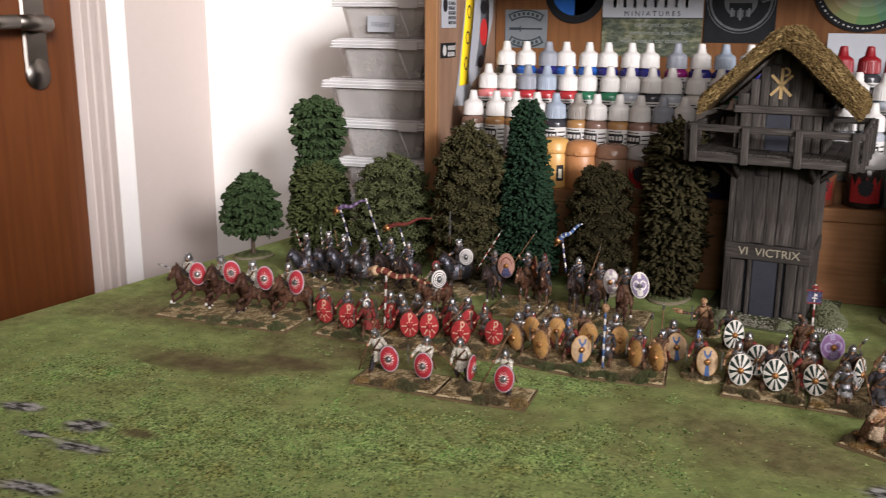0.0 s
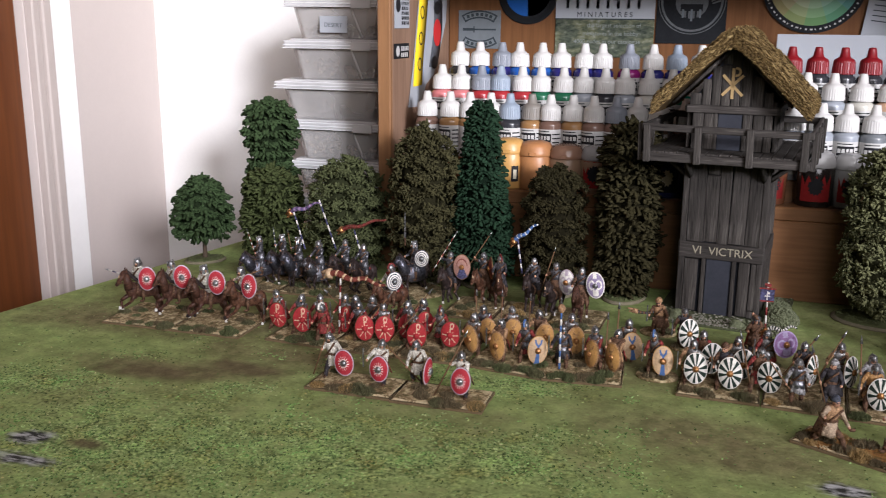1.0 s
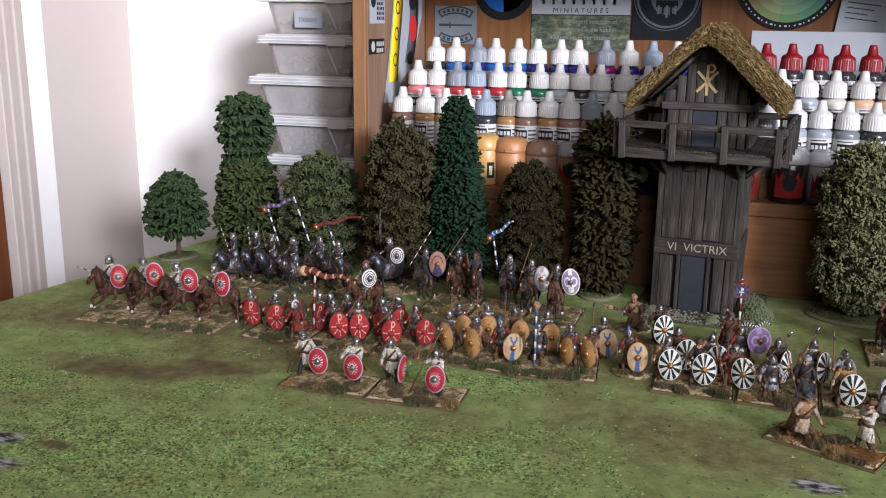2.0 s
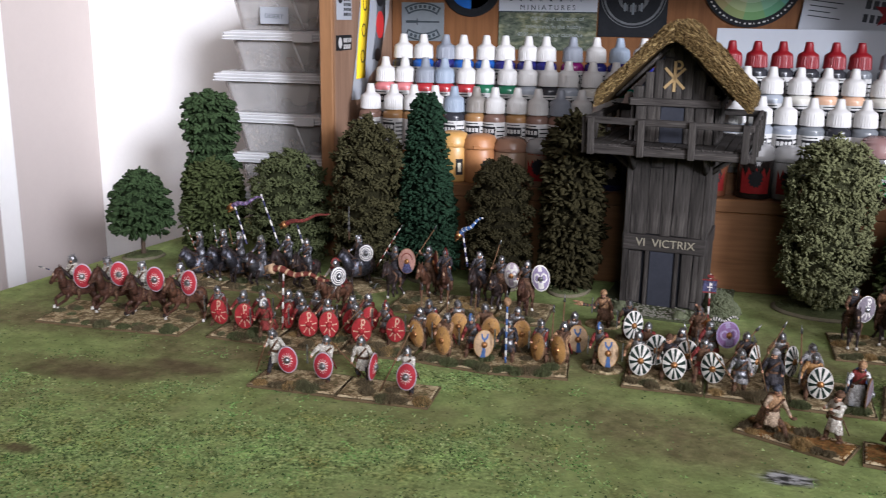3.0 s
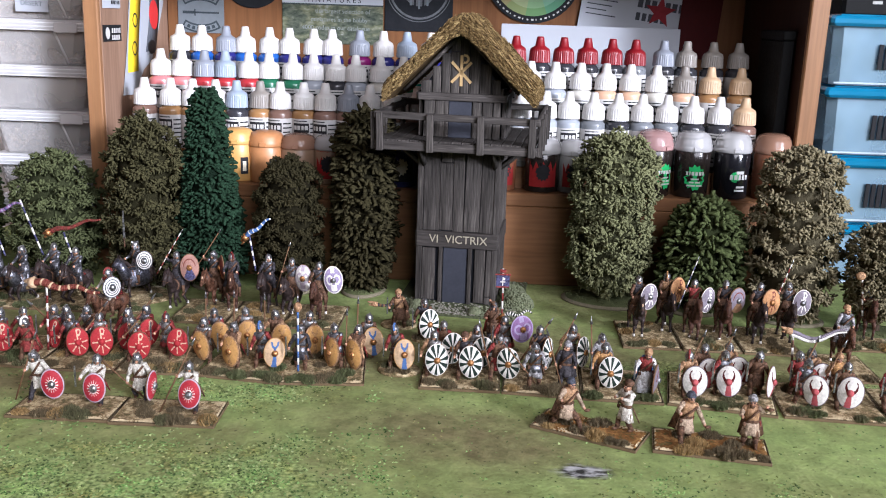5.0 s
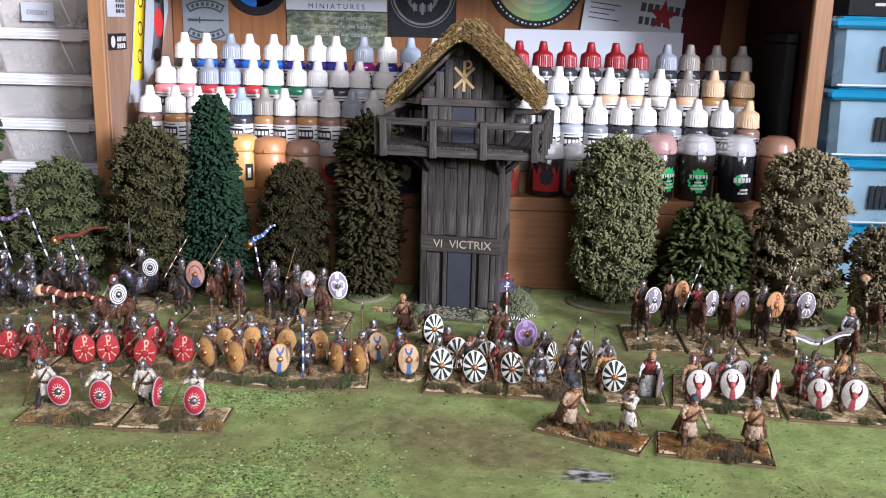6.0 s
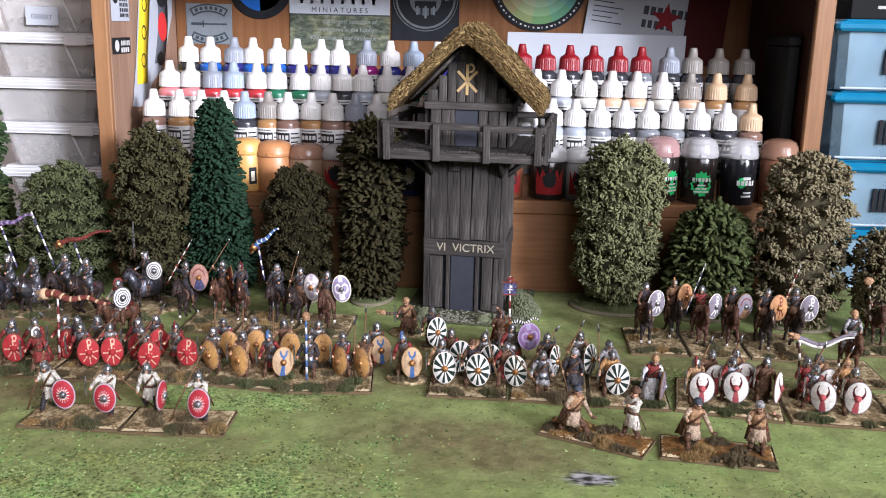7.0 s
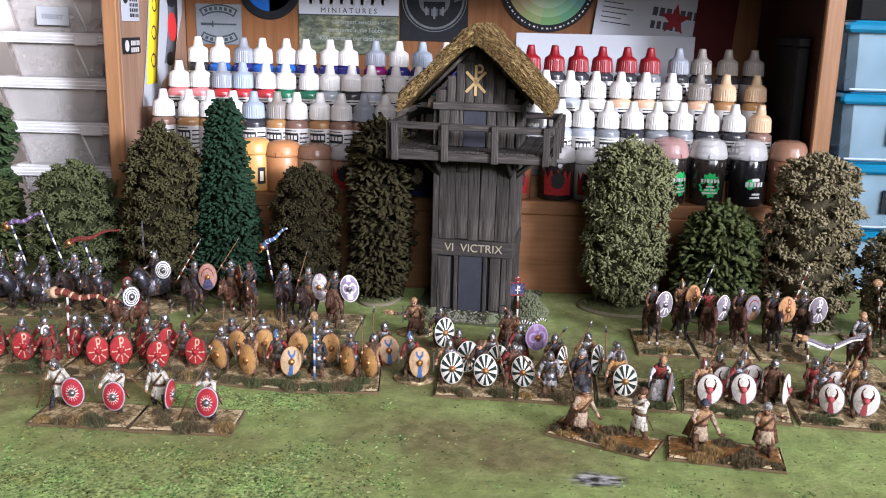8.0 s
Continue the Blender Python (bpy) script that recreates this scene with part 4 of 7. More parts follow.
# ---- blue drawers ----
M_BLUE = frosted("blue_plastic", (0.015, 0.23, 0.42), 0.72, 0.22)
M_BLUEG = paint("blue_grey_plastic", (0.17, 0.30, 0.40), 0.4, var=0.08, scale=60, strength=0.02)
M_BLUER = frosted("clear_blue_rim", (0.62, 0.72, 0.78), 0.75, 0.15)
M_BLUEC = frosted("pale_blue_plastic", (0.42, 0.58, 0.68), 0.38, 0.2)
RIB = Geo().box((0, 0, 0), (0.0046, 0.0016, 0.025), M_INK, edge=0.0003).mesh("grip_rib")
BZ = [0.0, 0.0678, 0.139, 0.210]
for i, z in enumerate(BZ):
    ob = thing("drawer_box", None, "translucent blue plastic box with lid, stacked", "storage box", "stacked blue boxes", m=pose((0.522, 0.521, 0.518, 0.515)[i], 1.01, z))
    hh = 0.0585 if i else 0.0555
    part("tub", open_tub(0.160, 0.150, hh, 0.002, 0.97, M_BLUEC), ob)
    lid = Geo().box((0, 0, hh + 0.005), (0.176, 0.166, 0.010), M_BLUE, edge=0.003)
    lid.box((0, 0, hh + 0.0108), (0.150, 0.140, 0.0022), M_BLUE, edge=0.0008)
    part("lid", lid, ob)
    part("divider", Geo().box((0.010, -0.062, hh / 2 + 0.001), (0.128, 0.002, hh - 0.006), M_BLUEG, edge=0.0003), ob, label="darker inner panel")
    part("rim", Geo().box((0, -0.0752, 0.0022), (0.152, 0.0022, 0.0020), M_BLUER, edge=0.0005), ob, label="pale lower rim")
    if i:
        for k in range(7):
            part("grip_rib", RIB, ob, pose(-0.0325 + k * 0.0062, -0.0768, 0.029))
    if i == 2:
        part("slip", Geo().box((-0.048, -0.066, 0.030), (0.032, 0.0008, 0.03), M_PAPER, pose(0, 0, 0, 0, 14, 0), edge=0.0001), ob, label="folded white paper")
blk = thing("black_case", None, "small black case with red and white marks", "case", m=pose(0.485, 1.0, 0.2785))
part("case", Geo().box((0, 0, 0.025), (0.08, 0.1, 0.05), M_BLACKP, edge=0.003), blk)
part("red_mark", Geo().box((0.016, -0.0504, 0.036), (0.03, 0.001, 0.014), M_REDP, edge=0.0002), blk)
part("white_mark", Geo().box((-0.006, -0.0504, 0.014), (0.01, 0.001, 0.003), M_LABELW, edge=0.0001), blk)

# ---- watch tower ----
M_TIMBER = wood("grey_timber", (0.023, 0.020, 0.018), (0.063, 0.056, 0.050), 2, 120, 0.75, 0.8, 0.35, 0.7)
M_TIMBERX = wood("grey_timber_across", (0.024, 0.021, 0.019), (0.068, 0.060, 0.054), 0, 120, 0.75, 0.7, 0.35, 0.6)
M_TDOOR = paint("blue_grey_door", (0.034, 0.036, 0.045), 0.7, var=0.25, scale=400)
M_INSCR = paint("pale_inscription", (0.30, 0.27, 0.20), 0.7, var=0.2, strength=0)
M_GOLD = paint("ochre_emblem", (0.36, 0.25, 0.12), 0.6, var=0.2, strength=0)
M_RUBBLE = paint("grey_gravel", (0.24, 0.23, 0.185), 0.9, var=0.5, scale=500, relief=0.002, strength=0.8)
M_FLOCK = paint("pale_flock", (0.17, 0.185, 0.11), 0.95, var=0.5, scale=700, relief=0.002, strength=0.9)


def thatch_mat():
    m, nt, b = node_mat("thatch")
    geo = nt.nodes.new("ShaderNodeNewGeometry")
    nt.links.new(ramp(nt, geo.outputs["Random Per Island"], [(0, (0.040, 0.025, 0.010)), (0.4, (0.115, 0.076, 0.031)), (0.8, (0.195, 0.132, 0.054)), (1, (0.30, 0.22, 0.10))]), b.inputs["Base Color"])
    b.inputs["Roughness"].default_value = 0.85
    return m


M_THATCH = thatch_mat()
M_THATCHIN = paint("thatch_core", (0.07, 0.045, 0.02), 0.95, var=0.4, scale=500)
tower = thing("watch_tower", None, "grey timber model watchtower with thatched roof and balcony", "model tower", m=pose(0.0660, 0.841, 0, 0, 0, -7.5))
q = random.Random(11)
HB = 0.0365


def plank(x, y, z0, z1, w, side, mat=None, whole=False):
    """One upright board on a face of the tower, now and then broken in two; side turns it round the body."""
    if not whole and z1 - z0 > 0.045 and q.random() < 0.25:
        cut = z0 + (z1 - z0) * q.uniform(0.12, 0.88)
        plank(x, y, z0, cut - 0.0004, w, side, mat, True)
        plank(x + q.uniform(-0.0004, 0.0004), y - q.uniform(0, 0.0007), cut + 0.0003, z1, w * q.uniform(0.88, 1.0), side, mat, True)
        return
    t = 0.0028 + q.uniform(-0.0005, 0.0009)
    ob = part("plank", Geo().box((0, 0, (z1 - z0) / 2), (w, t, z1 - z0), mat or M_TIMBER, edge=0.0004), tower)
    ob.matrix_local = pose(0, 0, 0, 0, 0, side) @ pose(x, y, z0, q.uniform(-0.5, 0.5), q.uniform(-0.8, 0.8), q.uniform(-3, 3))


part("core", Geo().box((0, 0, 0.075), (2 * HB - 0.006, 2 * HB - 0.006, 0.146), M_TDOOR, edge=0.001), tower)
for side in (0, 90, 180, 270):
    for tier, (z0, z1) in enumerate(((0.003, 0.056), (0.071, 0.150))):
        x = -HB + 0.004
        while x < HB - 0.004:
            w = q.uniform(0.0095, 0.0165)
            if x + w > HB - 0.009:
                w = HB - 0.003 - x
            cx = x + w / 2
            if not (side == 0 and tier == 0 and -0.0145 < cx < 0.0125):
                plank(cx, -HB + q.uniform(0, 0.0006), z0 + q.uniform(0, 0.0015), z1 - q.uniform(0, 0.003), w - 0.0004, side)
            x += w
    part("beam", Geo().box((0, 0, 0.0), (2 * HB + 0.003, 0.0042, 0.0150), M_TIMBERX, edge=0.0005), tower, pose(0, 0, 0, 0, 0, side) @ pose(0, -HB - 0.0006, 0.0636))
    part("post", Geo().box((0, 0, 0.0745), (0.0055, 0.0055, 0.149), M_TIMBER, edge=0.0006), tower, pose(0, 0, 0, 0, 0, side) @ pose(HB - 0.001, -HB + 0.001, 0.001))
part("door", Geo().box((0, 0, 0.0268), (0.0228, 0.003, 0.0536), M_TDOOR, edge=0.0004), tower, pose(-0.001, -HB + 0.0006, 0.0025), "plain blue-grey door")
for x in (-0.0148, 0.0128):
    part("door_post", Geo().box((0, 0, 0.027), (0.0036, 0.0042, 0.054), M_TIMBER, edge=0.0005), tower, pose(x, -HB - 0.0006, 0.0025))
letters("inscription", "VI  VICTRIX", 0.0106, M_INSCR, tower, pose(0.0015, -HB - 0.0031, 0.0640, 90, 0, 0), 0.0004, "pale carved lettering")

# balcony
DK = 0.0705
part("deck_frame", Geo().box((0, 0, 0.1525), (2 * DK - 0.006, 2 * DK - 0.006, 0.004), M_TIMBERX, edge=0.0004), tower)
x = -DK
while x < DK - 0.004:
    w = q.uniform(0.0075, 0.011)
    part("deck_board", Geo().box((0, 0, 0), (min(w, DK - x) - 0.0006, 2 * DK - q.uniform(0, 0.003), 0.0035), M_TIMBER, edge=0.0004), tower, pose(x + min(w, DK - x) / 2, 0, 0.1567))
    x += w
for side in (0, 90, 180, 270):
    r = pose(0, 0, 0, 0, 0, side)
    part("rail", Geo().box((0, 0, 0), (2 * DK + 0.004, 0.0032, 0.0062), M_TIMBERX, edge=0.0005), tower, r @ pose(0, -DK - 0.001, 0.1795, 0, q.uniform(-0.6, 0.6), 0))
    part("fascia", Geo().box((0, 0, 0), (2 * DK + 0.001, 0.0028, 0.0075), M_TIMBERX, edge=0.0005), tower, r @ pose(0, -DK - 0.001, 0.1535))
    for k in range(4):
        part("baluster", Geo().box((0, 0, 0.0165), (0.0062, 0.004, 0.033), M_TIMBER, edge=0.0005), tower, r @ pose(-DK + 0.004 + k * (2 * DK - 0.008) / 3, -DK - 0.0032, 0.1490, q.uniform(-2, 2), q.uniform(-2, 2), 0))
    for s in (-0.9, 0.9):
        part("brace", Geo().tube((s * HB, -HB + 0.001, 0.132), (s * HB, -DK + 0.012, 0.1508), 0.0026, 0.0026, M_TIMBER, 4), tower, r)

# hut
HU, HZ0, APEX = 0.0375, 0.1588, 0.2545
part("hut_core", Geo().box((0, 0, (HZ0 + 0.200) / 2), (2 * HU - 0.006, 2 * HU - 0.006, 0.2 - HZ0), M_TDOOR, edge=0.001), tower)
for side in (0, 90, 180, 270):
    x = -HU + 0.003
    while x < HU - 0.003:
        w = q.uniform(0.007, 0.011)
        if x + w > HU - 0.006:
            w = HU - 0.002 - x
        cx = x + w / 2
        if not (side == 0 and -0.013 < cx < 0.013):
            plank(cx, -HU, HZ0, 0.196, w - 0.0006, side)
        x += w
    part("beam", Geo().box((0, 0, 0), (2 * HU + 0.004, 0.005, 0.0068), M_TIMBERX, edge=0.0005), tower, pose(0, 0, 0, 0, 0, side) @ pose(0, -HU - 0.0012, 0.1952))
part("hut_door", Geo().box((0, 0, 0.0165), (0.021, 0.003, 0.033), M_TDOOR, edge=0.0004), tower, pose(-0.001, -HU + 0.0004, HZ0))
for x in (-0.0135, 0.0118):
    part("door_post", Geo().box((0, 0, 0.0165), (0.0034, 0.004, 0.033), M_TIMBER, edge=0.0005), tower, pose(x, -HU - 0.0004, HZ0))
for side in (0, 180):
    x = -HU
    while x < HU - 0.002:
        w = min(q.uniform(0.007, 0.011), HU - x)
        top = 0.199 + (APEX - 0.199) * max(0.04, 1 - abs(x + w / 2) / (HU + 0.002))
        plank(x + w / 2, -HU, 0.1985, top, w - 0.0006, side)
        x += w
    gab = Geo().put([(-HU, 0, 0.1985), (HU, 0, 0.1985), (0, 0, APEX), (-HU, 0.002, 0.1985), (HU, 0.002, 0.1985), (0, 0.002, APEX)],
                    [(0, 1, 2), (5, 4, 3), (0, 3, 4, 1), (1, 4, 5, 2), (2, 5, 3, 0)], M_TDOOR, None, False)
    part("gable", gab, tower, pose(0, 0, 0, 0, 0, side) @ pose(0, -HU + 0.001, 0))
em = Geo()
for p0, p1, w in (((-0.0088, -0.009), (0.0088, 0.009), 0.0019), ((-0.0088, 0.009), (0.0088, -0.009), 0.0019), ((0, -0.012), (0, 0.015), 0.0020)):
    d = Vector((p1[0] - p0[0], 0, p1[1] - p0[1]))
    n = Vector((-d.z, 0, d.x)).normalized() * w / 2
    a, b2 = Vector((p0[0], 0, p0[1])), Vector((p1[0], 0, p1[1]))
    u = Vector((0, 0.0006, 0))
    vs = [a - n * 1.3, b2 - n * 1.3, b2 + n * 1.3, a + n * 1.3]
    em.put(vs + [v + u for v in vs], [(0, 1, 2, 3), (0, 4, 5, 1), (1, 5, 6, 2), (2, 6, 7, 3), (3, 7, 4, 0)], M_GOLD, None, False)
disc(em, 0.0028, 0.0118, 0.0022, 0.0042, M_GOLD, -math.pi * 0.6, math.pi * 0.6, -0.0001, 12)
part("emblem", em, tower, pose(-0.001, -HU - 0.0022, 0.217), "pale ochre crossed emblem")

# thatch
RX, RY, RZ0, RZ1 = 0.0665, 0.0640, 0.204, 0.2630


def ridge(u):
    """Height of the thatch at u from ridge to eave, rounded at the top."""
    return RZ1 + (RZ0 - RZ1) * (math.sqrt(u * u + 0.02) - 0.1414) / 0.8686


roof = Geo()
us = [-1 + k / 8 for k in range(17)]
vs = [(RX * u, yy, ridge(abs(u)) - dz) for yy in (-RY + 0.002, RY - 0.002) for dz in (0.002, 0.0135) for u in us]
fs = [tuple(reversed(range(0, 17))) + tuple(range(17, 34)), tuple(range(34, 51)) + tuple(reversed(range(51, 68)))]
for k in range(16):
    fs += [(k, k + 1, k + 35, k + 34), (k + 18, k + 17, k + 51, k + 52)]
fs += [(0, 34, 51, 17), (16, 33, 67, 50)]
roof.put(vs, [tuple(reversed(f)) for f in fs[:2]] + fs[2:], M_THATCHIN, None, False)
slope = Vector((RX, 0, RZ0 - RZ1)).normalized()
for s in (-1, 1):
    for k in range(7000):
        u, vv = q.random() ** 0.9, q.uniform(-1, 1)
        edge_f = q.random()
        base = Vector((s * RX * u, RY * vv, ridge(u) + q.uniform(-0.0015, 0.0015) + 0.0016 * math.sin(vv * 9 + u * 11) + (0.0022 if u < 0.22 else 0.0)))
        if edge_f < 0.34:
            base = Vector((s * RX * u, -RY * (1 if q.random() < 0.75 else -1) + q.uniform(-0.001, 0.001), ridge(u) - q.uniform(0, 0.0135)))
        elif edge_f < 0.42:
            base = Vector((s * RX + q.uniform(-0.001, 0.001) * s, RY * vv, RZ0 - q.uniform(0, 0.0125)))
        elif edge_f < 0.52:
            base = Vector((s * q.uniform(0, 0.010), RY * vv * 0.99, RZ1 - 0.001 + q.uniform(-0.001, 0.0015)))
        d = Vector((s * slope.x, q.uniform(-0.95, 0.95), slope.z + q.uniform(-0.5, 0.5))).normalized()
        ln, wd = q.uniform(0.0026, 0.0060), q.uniform(0.0003, 0.00065)
        n1 = d.cross(Vector((0.3, 0.2, 0.9))).normalized() * wd
        n2 = d.cross(n1).normalized() * wd
        a, b2 = base - d * ln / 2, base + d * ln / 2
        roof.put([a + n1, a - n1 * 0.5 + n2, a - n1 * 0.5 - n2, b2 + n1 * 0.6, b2 - n1 * 0.3 + n2 * 0.6, b2 - n1 * 0.3 - n2 * 0.6],
                 [(0, 1, 4, 3), (1, 2, 5, 4), (2, 0, 3, 5), (3, 4, 5), (2, 1, 0)], M_THATCH, None, False)
part("thatched_roof", roof, tower, None, "golden-brown thatched roof of cut straw")
for s in (-1, 1):
    part("rafter", Geo().tube((s * 0.002, 0, 0.2500), (s * 0.052, 0, 0.2000), 0.0020, 0.0020, M_TIMBER, 4), tower, pose(0, -HU - 0.004, 0))


M_MOSS = paint("moss_ground", (0.09, 0.10, 0.055), 0.95, var=0.5, scale=600, relief=0.002, strength=0.9)
tb = thing("tower_base", None, "thin board base with gravel and moss under the tower", "model base", m=pose(0.0660, 0.841, 0, 0, 0, -7.5))
part("board", Geo().box((0.004, -0.004, 0.00115), (0.118, 0.138, 0.0023), M_MOSS, edge=0.0004), tb)
g = Geo()
qm = random.Random(8)
for k in range(1000):
    bx, by = qm.uniform(-0.052, 0.060), -0.0725 + abs(qm.gauss(0, 0.018))
    if k % 3 == 0:
        bx, by = 0.042 + abs(qm.gauss(0, 0.008)), qm.uniform(-0.07, 0.06)
    s = qm.uniform(0.0004, 0.0012)
    g.ball((min(bx, 0.061), by, 0.0025), (s * 1.2, s, s * 0.8), M_RUBBLE if abs(bx) < 0.025 or k % 4 == 0 else M_FLOCK, 6, 4)
tagged(part("gravel", g, tb), kind="stuff")
for cx, cy, rr in ((0.058, -0.030, 0.016), (-0.032, -0.056, 0.008), (0.022, -0.062, 0.006), (0.052, 0.002, 0.013)):
    g = Geo()
    for k in range(600):
        a, e = qm.uniform(0, 6.283), math.asin(qm.random())
        s = qm.uniform(0.0006, 0.0013)
        g.ball((rr * math.cos(e) * math.cos(a), rr * math.cos(e) * math.sin(a), 0.002 + rr * 0.8 * math.sin(e)), (s, s, s), M_FLOCK, 5, 3)
    g.ball((0, 0, 0.002), (rr, rr, rr * 0.8), M_MOSS, 12, 6)
    tagged(part("moss_clump", g, tb, pose(cx, cy, 0)), kind="stuff")

# ---- model trees ----
M_TRUNK = paint("brown_trunk", (0.07, 0.05, 0.035), 0.9, var=0.3, scale=400)
M_TRING = paint("sandy_base_rim", (0.17, 0.15, 0.10), 0.9, var=0.3, scale=500)


def foliage(name, c):
    m, nt, b = node_mat(name)
    geo = nt.nodes.new("ShaderNodeNewGeometry")
    v = coords(nt)
    col = ramp(nt, geo.outputs["Random Per Island"], [(0, shade(c, 0.80)), (0.5, c), (1, shade(c, 1.28))])
    col = mixc(nt, 0.45, col, ramp(nt, noise_tex(nt, v, 85, 3), [(0.35, shade(c, 0.55)), (0.65, shade(c, 1.55))]))
    fine = noise_tex(nt, v, 900, 3)
    col = mixc(nt, 0.25, col, ramp(nt, fine, [(0.35, shade(c, 0.55)), (0.65, shade(c, 1.6))]))
    nt.links.new(col, b.inputs["Base Color"])
    b.inputs["Roughness"].default_value = 0.9
    bump(nt, b, fine, 0.7, 0.001)
    return m


GREENS = (("dark", (0.036, 0.058, 0.024)), ("olive", (0.050, 0.046, 0.021)), ("pine", (0.015, 0.033, 0.018)), ("moss", (0.072, 0.082, 0.036)), ("dry", (0.168, 0.144, 0.084)), ("umber", (0.030, 0.026, 0.012)), ("bush", (0.050, 0.062, 0.023)), ("light", (0.132, 0.135, 0.066)))
F_DARK, F_OLIVE, F_PINE, F_MOSS, F_DRY, F_UMBER, F_BUSH, F_LIGHT = LEAVES = [foliage("foliage_" + n, c) for n, c in GREENS]
# cores: each foliage colour darkened to paint shade in the crown's gaps
CORES = {f: foliage("shaded_core_" + n, shade(c, 0.30)) for f, (n, c) in zip(LEAVES, GREENS)}


def strands(g, base, way, ln, wd, bend, mat, flat=1.0):
    """Many bent, tapering pieces of foam foliage: base points, directions, lengths, widths and bends as arrays."""
    n = len(base)
    way = way / np.linalg.norm(way, axis=1)[:, None]
    n1 = np.cross(way, np.array((0.31, 0.52, 0.79)))
    n1 /= np.linalg.norm(n1, axis=1)[:, None] + 1e-9
    n2 = np.cross(way, n1) * flat
    rows = []
    for t, k in ((-0.15, 0.8), (0.5, 1.0), (0.88, 0.8)):
        mid = base + way * (ln * t)[:, None] + bend * (t * t)
        for a in (0.3, 2.394, 4.489):
            rows.append(mid + (n1 * math.cos(a) + n2 * math.sin(a)) * (wd * k)[:, None])
    rows.append(base + way * ln[:, None] + bend)
    pts = np.stack(rows, 1).reshape(-1, 3)
    cell = [(j * 3 + i, j * 3 + (i + 1) % 3, j * 3 + 3 + (i + 1) % 3, j * 3 + 3 + i) for j in range(2) for i in range(3)] + [(6 + i, 6 + (i + 1) % 3, 9) for i in range(3)]
    if mat not in g.mats:
        g.mats.append(mat)
    k, o = g.mats.index(mat), len(g.v)
    g.v += pts.tolist()
    for i in range(n):
        g.f += [tuple(o + i * 10 + c for c in f) for f in cell]
    g.m += [k] * (9 * n)
    g.s += [True] * (9 * n)


def model_tree(x, y, prof, mat, label, seed, base=0.03, look_of="curl", grain=1.0, tiers=0.0, pitch=0.016):
    """prof: (radius, height) pairs from the crown's foot to its top; look_of: curl, flake or leaf; grain: size of the pieces; tiers, pitch: closeness and height of the layers."""
    qq = random.Random(seed)
    rg = np.random.default_rng(seed)
    ob = thing("model_tree", None, label, "model tree", "model trees along the shelf", m=pose(x, y, 0, 0, 0, qq.uniform(0, 360)))
    z_foot = prof[0][1]
    part("trunk", Geo().lathe([(0.0042, 0.002), (0.0028, 0.006), (0.0022, z_foot * 0.7 + 0.004), (0.0018, z_foot + 0.015)], M_TRUNK, 10), ob)
    part("base_disc", Geo().lathe([(base, 0), (base, 0.0016), (base * 0.9, 0.0030), (0.01, 0.0042)], M_TRING, 30, Matrix.Diagonal((1, 0.72, 1, 1))), ob, None, "sandy rimmed oval base with grass")
    part("turf_disc", Geo().lathe([(base * 0.92, 0.0022), (base * 0.90, 0.0034), (0.01, 0.0046)], F_MOSS, 30, Matrix.Diagonal((1, 0.72, 1, 1))), ob)
    fl = Geo()
    for k in range(90):
        a, r = qq.uniform(0, 6.283), math.sqrt(qq.random()) * base * 0.88
        fl.ball((r * math.cos(a), r * math.sin(a) * 0.72, 0.0036), (0.0016, 0.0016, 0.0013), F_MOSS, 5, 3)
    tagged(part("flock", fl, ob), kind="stuff")
    # the core's dark copy of the leaf colour stands in for inner shade
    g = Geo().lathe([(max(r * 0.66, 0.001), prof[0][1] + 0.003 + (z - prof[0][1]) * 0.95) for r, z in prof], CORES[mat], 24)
    spread, per, ln0, wd0 = {"curl": (0.0104, 21, 0.0028, 0.00140), "flake": (0.0066, 3, 0.0068, 0.0023), "leaf": (0.0060, 3, 0.0058, 0.0025)}[look_of]
    spread, ln0, wd0 = spread * grain, ln0 * grain, wd0 * grain
    rows = [(prof[0][0] * k, prof[0][1], 0.45, -0.89) for k in (0.35, 0.75)]
    at_s = spread * 0.4
    for (r0, z0), (r1, z1) in zip(prof, prof[1:]):
        run = math.hypot(r1 - r0, z1 - z0)
        while at_s < run:
            u = at_s / run
            rows.append((r0 + (r1 - r0) * u, z0 + (z1 - z0) * u, (z1 - z0) / run, (r0 - r1) / run))
            at_s += spread * 0.86
        at_s -= run
    lump, normal = [], []
    for r, z, nr, nz in rows:
        n = max(3, int(6.283 * r / spread))
        off = qq.uniform(0, 6.283)
        for k in range(n):
            ph = off + 6.283 * (k + qq.uniform(-0.33, 0.33)) / n
            cs, sn = math.cos(ph), math.sin(ph)
            zz = z + qq.uniform(-0.35, 0.35) * spread
            wave = noise.noise((r * cs * 55 + seed, r * sn * 55, zz * 60)) + 0.6 * noise.noise((r * cs * 130, r * sn * 130 + seed, zz * 150))
            rr = r * (1 + 0.13 * wave) - (spread * 0.62 if look_of == "curl" else ln0 * 0.75) + qq.uniform(-0.28, 0.22) * ln0
            if tiers and nz < 0.6:
                # gather the pieces into wavy, broken, ledge-like layers
                phase = 0.75 * noise.noise((cs * 2.2 + seed, sn * 2.2, zz * 9))
                level = math.floor(zz / pitch + phase) + 0.5 - phase
                zz = level * pitch + (zz - level * pitch) * (1 - tiers)
                rr += 0.17 * r * noise.noise((cs * 2.6, sn * 2.6 + seed, level * 7.3))
            if qq.random() < 0.10 or (look_of == "curl" and wave < -0.30):
                rr -= ln0 * (1.3 if look_of == "curl" else 0.8)
            rr = max(rr, 0.0004)
